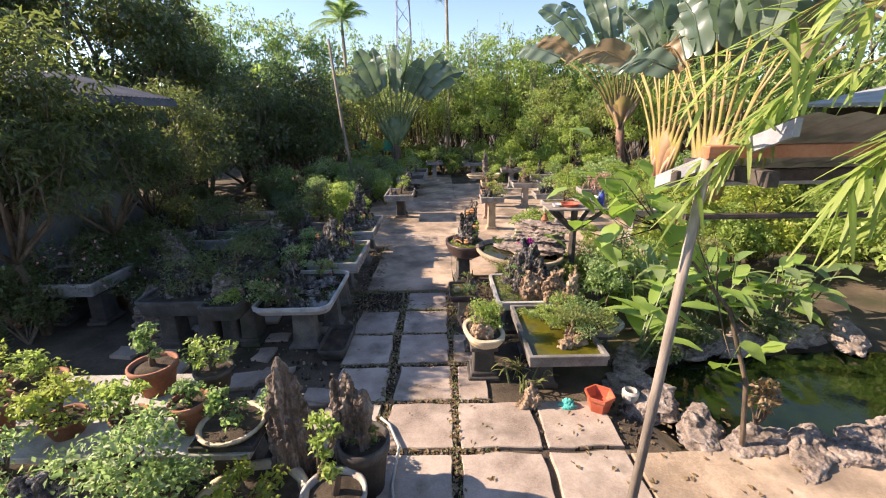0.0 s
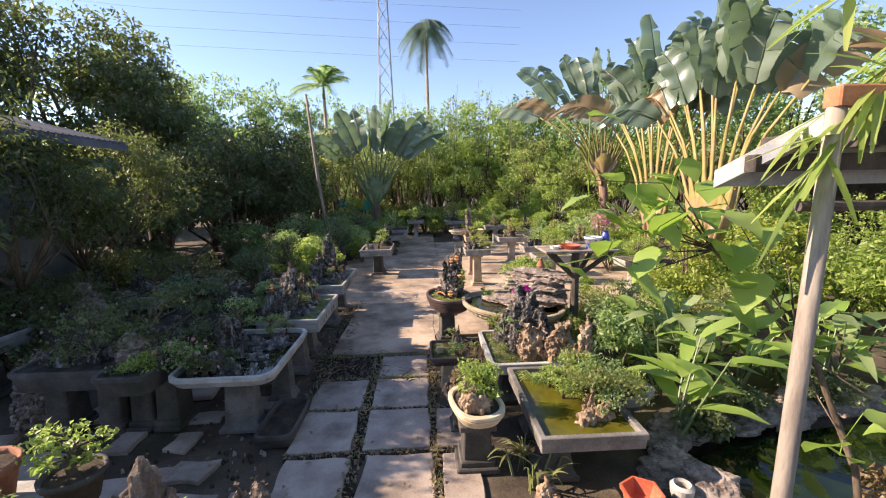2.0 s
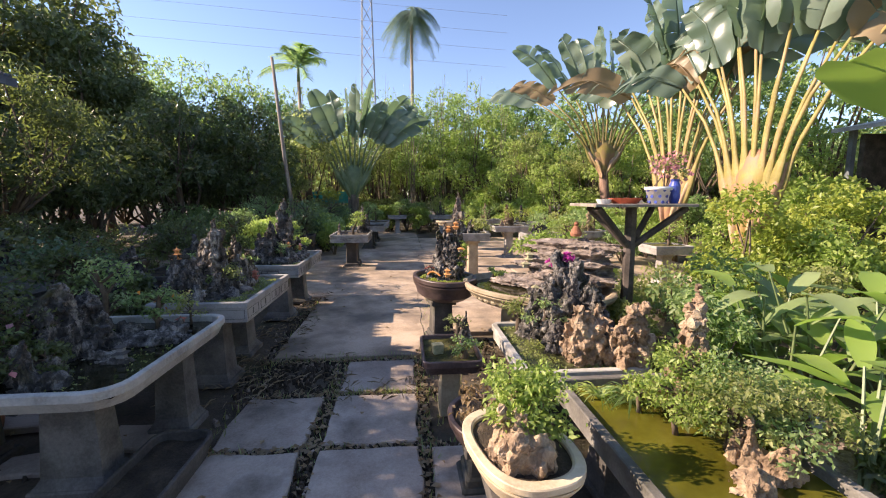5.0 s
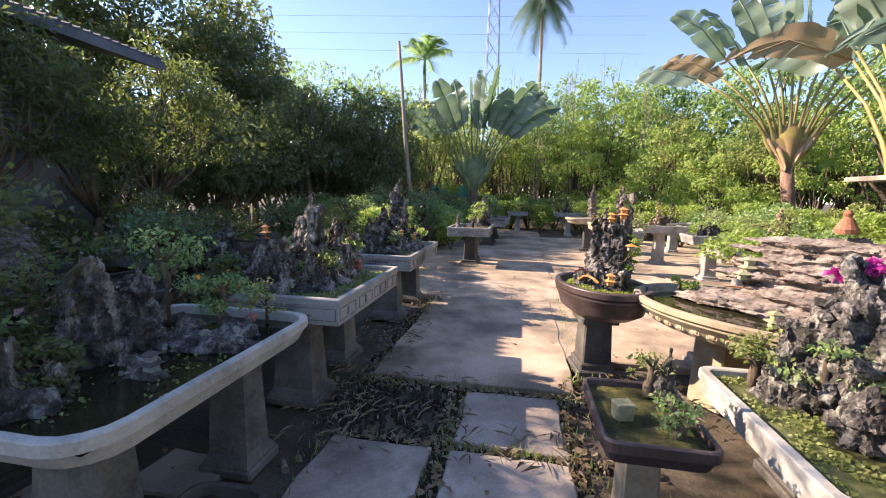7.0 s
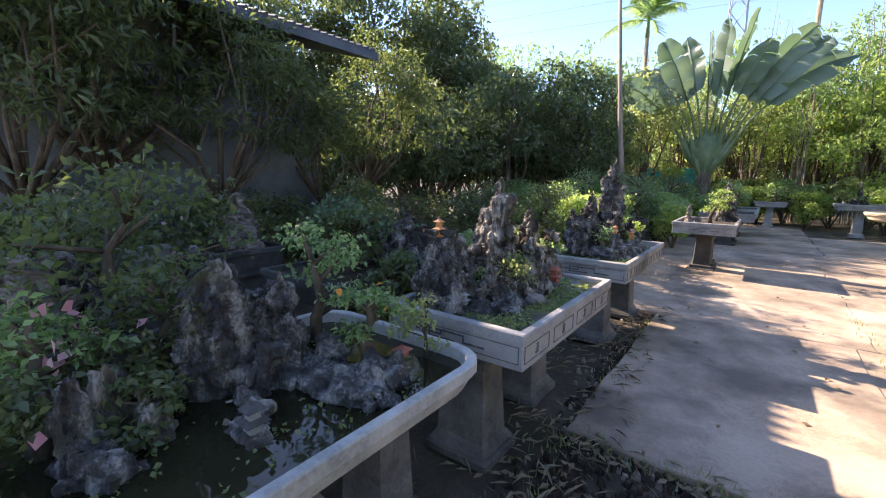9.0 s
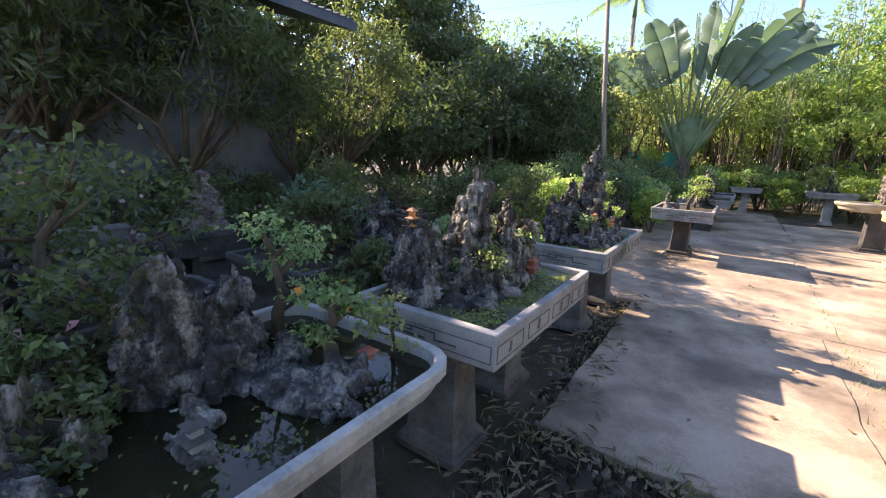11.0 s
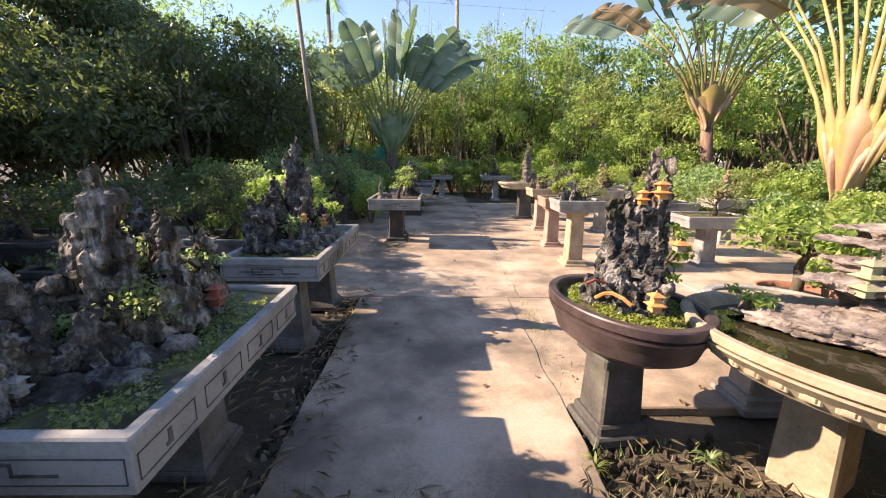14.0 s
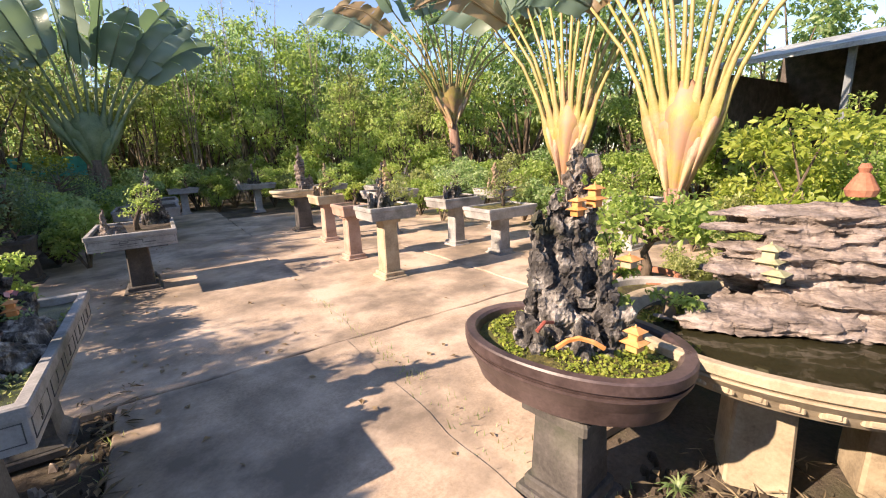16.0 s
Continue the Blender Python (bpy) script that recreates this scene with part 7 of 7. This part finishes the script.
for i, (x, y, z, d, le) in enumerate(((3.0, 2.6, 3.3, (-1, 0.1, -0.2), 1.4), (3.2, 2.1, 3.3, (-1, -0.2, -0.15), 1.5), (2.6, 2.0, 3.5, (-1, 0.2, -0.1), 1.3), (2.9, 1.6, 3.4, (-0.9, 0.2, -0.3), 1.2), (3.3, 2.4, 3.6, (-0.8, -0.5, -0.1), 1.6), (2.2, 2.5, 3.2, (-0.8, -0.1, -0.5), 0.9), (3.4, 1.9, 3.0, (-1, 0.0, -0.1), 1.5), (2.4, 1.7, 3.6, (-0.9, 0.4, -0.1), 1.2))):
    spray(x, y, z, d, le, 680 + i)

# ---- big shed beyond the basin ----
shed = thing("shed", "open garden shed with a grey sheet roof", "shed", 0, 0, 0)
part("roof", Geo().add([(9.0, 4.0, 3.0), (9.0, 11.0, 3.0), (13.5, 11.0, 3.9), (13.5, 4.0, 3.9), (9.0, 4.0, 2.92), (9.0, 11.0, 2.92), (13.5, 11.0, 3.82), (13.5, 4.0, 3.82)], [(0, 3, 2, 1), (4, 5, 6, 7), (0, 1, 5, 4), (1, 2, 6, 5), (2, 3, 7, 6), (3, 0, 4, 7)]), M_TIN, shed)
for y in (4.3, 6.5, 8.7, 10.8):
    part("post", Geo().block(9.25, 9.35, y - 0.05, y + 0.05, 0, 3.0, 0.005), M_WALL, shed)
part("back_wall", Geo().block(13.2, 13.35, 4.0, 11.0, 0, 3.6, 0.01), M_DARKWOOD, shed)
part("end_wall", Geo().block(9.6, 13.2, 10.8, 10.92, 0, 2.9, 0.01), M_DARKWOOD, shed)

# ---- pots on the terrace beside the steps ----
for x0, x1, y0, y1, z in ((-4.4, -2.2, 3.12, 3.62, 0.52), (-4.2, -1.45, 2.58, 3.02, 0.5)):
    b = thing("plank_bench", "low bench of pale concrete planks", "bench", 0, 0, 0, 0, "plank benches")
    part("plank", Geo().block(x0, x1, y0, y1, z - 0.05, z, 0.008), M_PALE, b)
    for x in (x0 + 0.25, (x0 + x1) / 2, x1 - 0.25):
        part("leg", Geo().block(x - 0.08, x + 0.08, y0 + 0.05, y1 - 0.05, 0, z - 0.05, 0.008), M_DARKCON, b)
POTS = ((-2.62, 3.37, 0.52, 0.19, 0.28, M_TERRA, 0.42, 0.16, L_MID, 420), (-3.02, 2.85, 0.5, 0.15, 0.16, M_TERRA, 0.34, 0.36, L_YELLOW, 900), (-2.02, 2.88, 0.5, 0.14, 0.27, M_TERRA, 0.2, 0.16, L_MID, 300), (-3.67, 3.35, 0.52, 0.2, 0.14, M_TERRA, 0.3, 0.22, L_BRIGHT, 420), (-3.6, 2.8, 0.5, 0.2, 0.3, M_TERRA, 0.3, 0.26, L_YELLOW, 500),
        (-1.66, 2.8, 0.5, 0.24, 0.12, M_CREAM, 0.3, 0.2, L_MID, 420), (-2.1, 2.22, 0.15, 0.28, 0.3, M_DARKCON, 0.62, 0.5, L_MID, 1500), (-2.45, 2.2, 0.0, 0.25, 0.3, M_DARKCON, 0.5, 0.4, L_MID, 900), (-0.78, 2.36, 0.0, 0.22, 0.36, M_PALE, 0.75, 0.16, L_BRIGHT, 420), (-1.36, 2.3, 0.0, 0.38, 0.34, M_CREAM, 0.3, 0.26, L_YELLOW, 500), (-0.62, 2.72, 0.0, 0.19, 0.5, M_DARKCON, 0.16, 0.14, L_OLIVE, 260), (-2.1, 3.4, 0.52, 0.16, 0.2, M_DARKCON, 0.34, 0.24, L_BRIGHT, 420), (-2.5, 2.85, 0.5, 0.13, 0.16, M_TERRA, 0.34, 0.26, L_BRIGHT, 600), (-1.3, 2.98, 0.2, 0.18, 0.2, M_DARKCON, 0.4, 0.26, L_MID, 600), (-4.1, 3.3, 0.52, 0.18, 0.16, M_TERRA, 0.3, 0.3, L_YELLOW, 600), (-1.75, 2.15, 0.0, 0.26, 0.3, M_DARKCON, 0.5, 0.36, L_MID, 1000), (-2.9, 2.3, 0.0, 0.28, 0.4, M_TERRA, 0.5, 0.4, L_MID, 1000))
for i, (x, y, z, r, h, m, lh, lr, lm, n) in enumerate(POTS):
    flower_pot(x, y, z, r, h, m, {M_TERRA: "terracotta flower pot with a plain rim", M_DARKCON: "dark cement flower pot", M_CREAM: "shallow cream clay pot with sandy soil", M_PALE: "pale cement flower pot with a round rim"}[m])
    bonsai(x, y, z + h * 0.85, lh, lr, lm, 700 + i, {L_MID: "small green bonsai cutting in a pot", L_YELLOW: "yellow-green sunlit bonsai in a pot", L_BRIGHT: "bright green leafy bonsai in a pot", L_OLIVE: "sparse olive plant in a tall pot"}[lm], n, 0.045, 9)
single("stone_block", Geo().block(-0.2, 0.2, -0.2, 0.2, 0, 0.2, 0.012), M_DARKCON, "rough dark cement block under a flower pot", "block", -1.3, 2.98, 0)
single("stone_block", Geo().block(-0.35, 0.35, -0.22, 0.22, 0, 0.15, 0.012), M_DARKCON, "rough dark cement block under a flower pot", "block", -2.1, 2.22, 0)
tray(-1.92, -1.42, 2.6, 3.0, 0.55, 0.05, M_DARKCON, "square black tray under a shallow pot", M_SOIL, "soil", 0.02, 0.02, 0.01, False, name="square_tray")
scholar_rock(-1.18, 2.68, 0.0, [(0, 0, 0.22, 0.15, 1.14), (0.1, 0.02, 0.18, 0.14, 1.02), (-0.07, 0, 0.18, 0.14, 0.9), (0.0, 0, 0.3, 0.18, 0.5)], M_ROCKDRIFT, 720, "upright weathered slab of dark stone like driftwood", 4, 0.25, 1.4, "standing_stone", 0.2, crag=0.04, pits=0.03)
scholar_rock(-0.7, 2.74, 0.3, [(0, 0, 0.16, 0.13, 0.74), (0.1, -0.04, 0.14, 0.12, 0.6), (-0.09, 0.02, 0.14, 0.12, 0.68)], M_ROCKDRIFT, 721, "jagged dark brown stump standing in a pot", 3, 0.3, 1.6, "standing_stone", 0.2, crag=0.045, pits=0.03)
scholar_rock(-2.5, 2.05, 0.0, [(0, 0, 0.5, 0.36, 0.8), (0.22, 0.0, 0.4, 0.3, 0.72), (-0.2, 0, 0.3, 0.3, 0.6)], M_ROCK, 722, "dark rounded stone at the terrace edge", 4, 0.35, 1.6, "standing_stone", 0.3)
single("garden_hose", Geo().tube([(-0.35, 2.3, 0.05), (-0.42, 2.7, 0.05), (-0.4, 3.1, 0.06), (-0.52, 3.4, 0.05), (-0.62, 3.5, 0.05)], 0.014, 6), M_HOSE, "grey garden hose lying beside the slabs", "hose", shade=True)
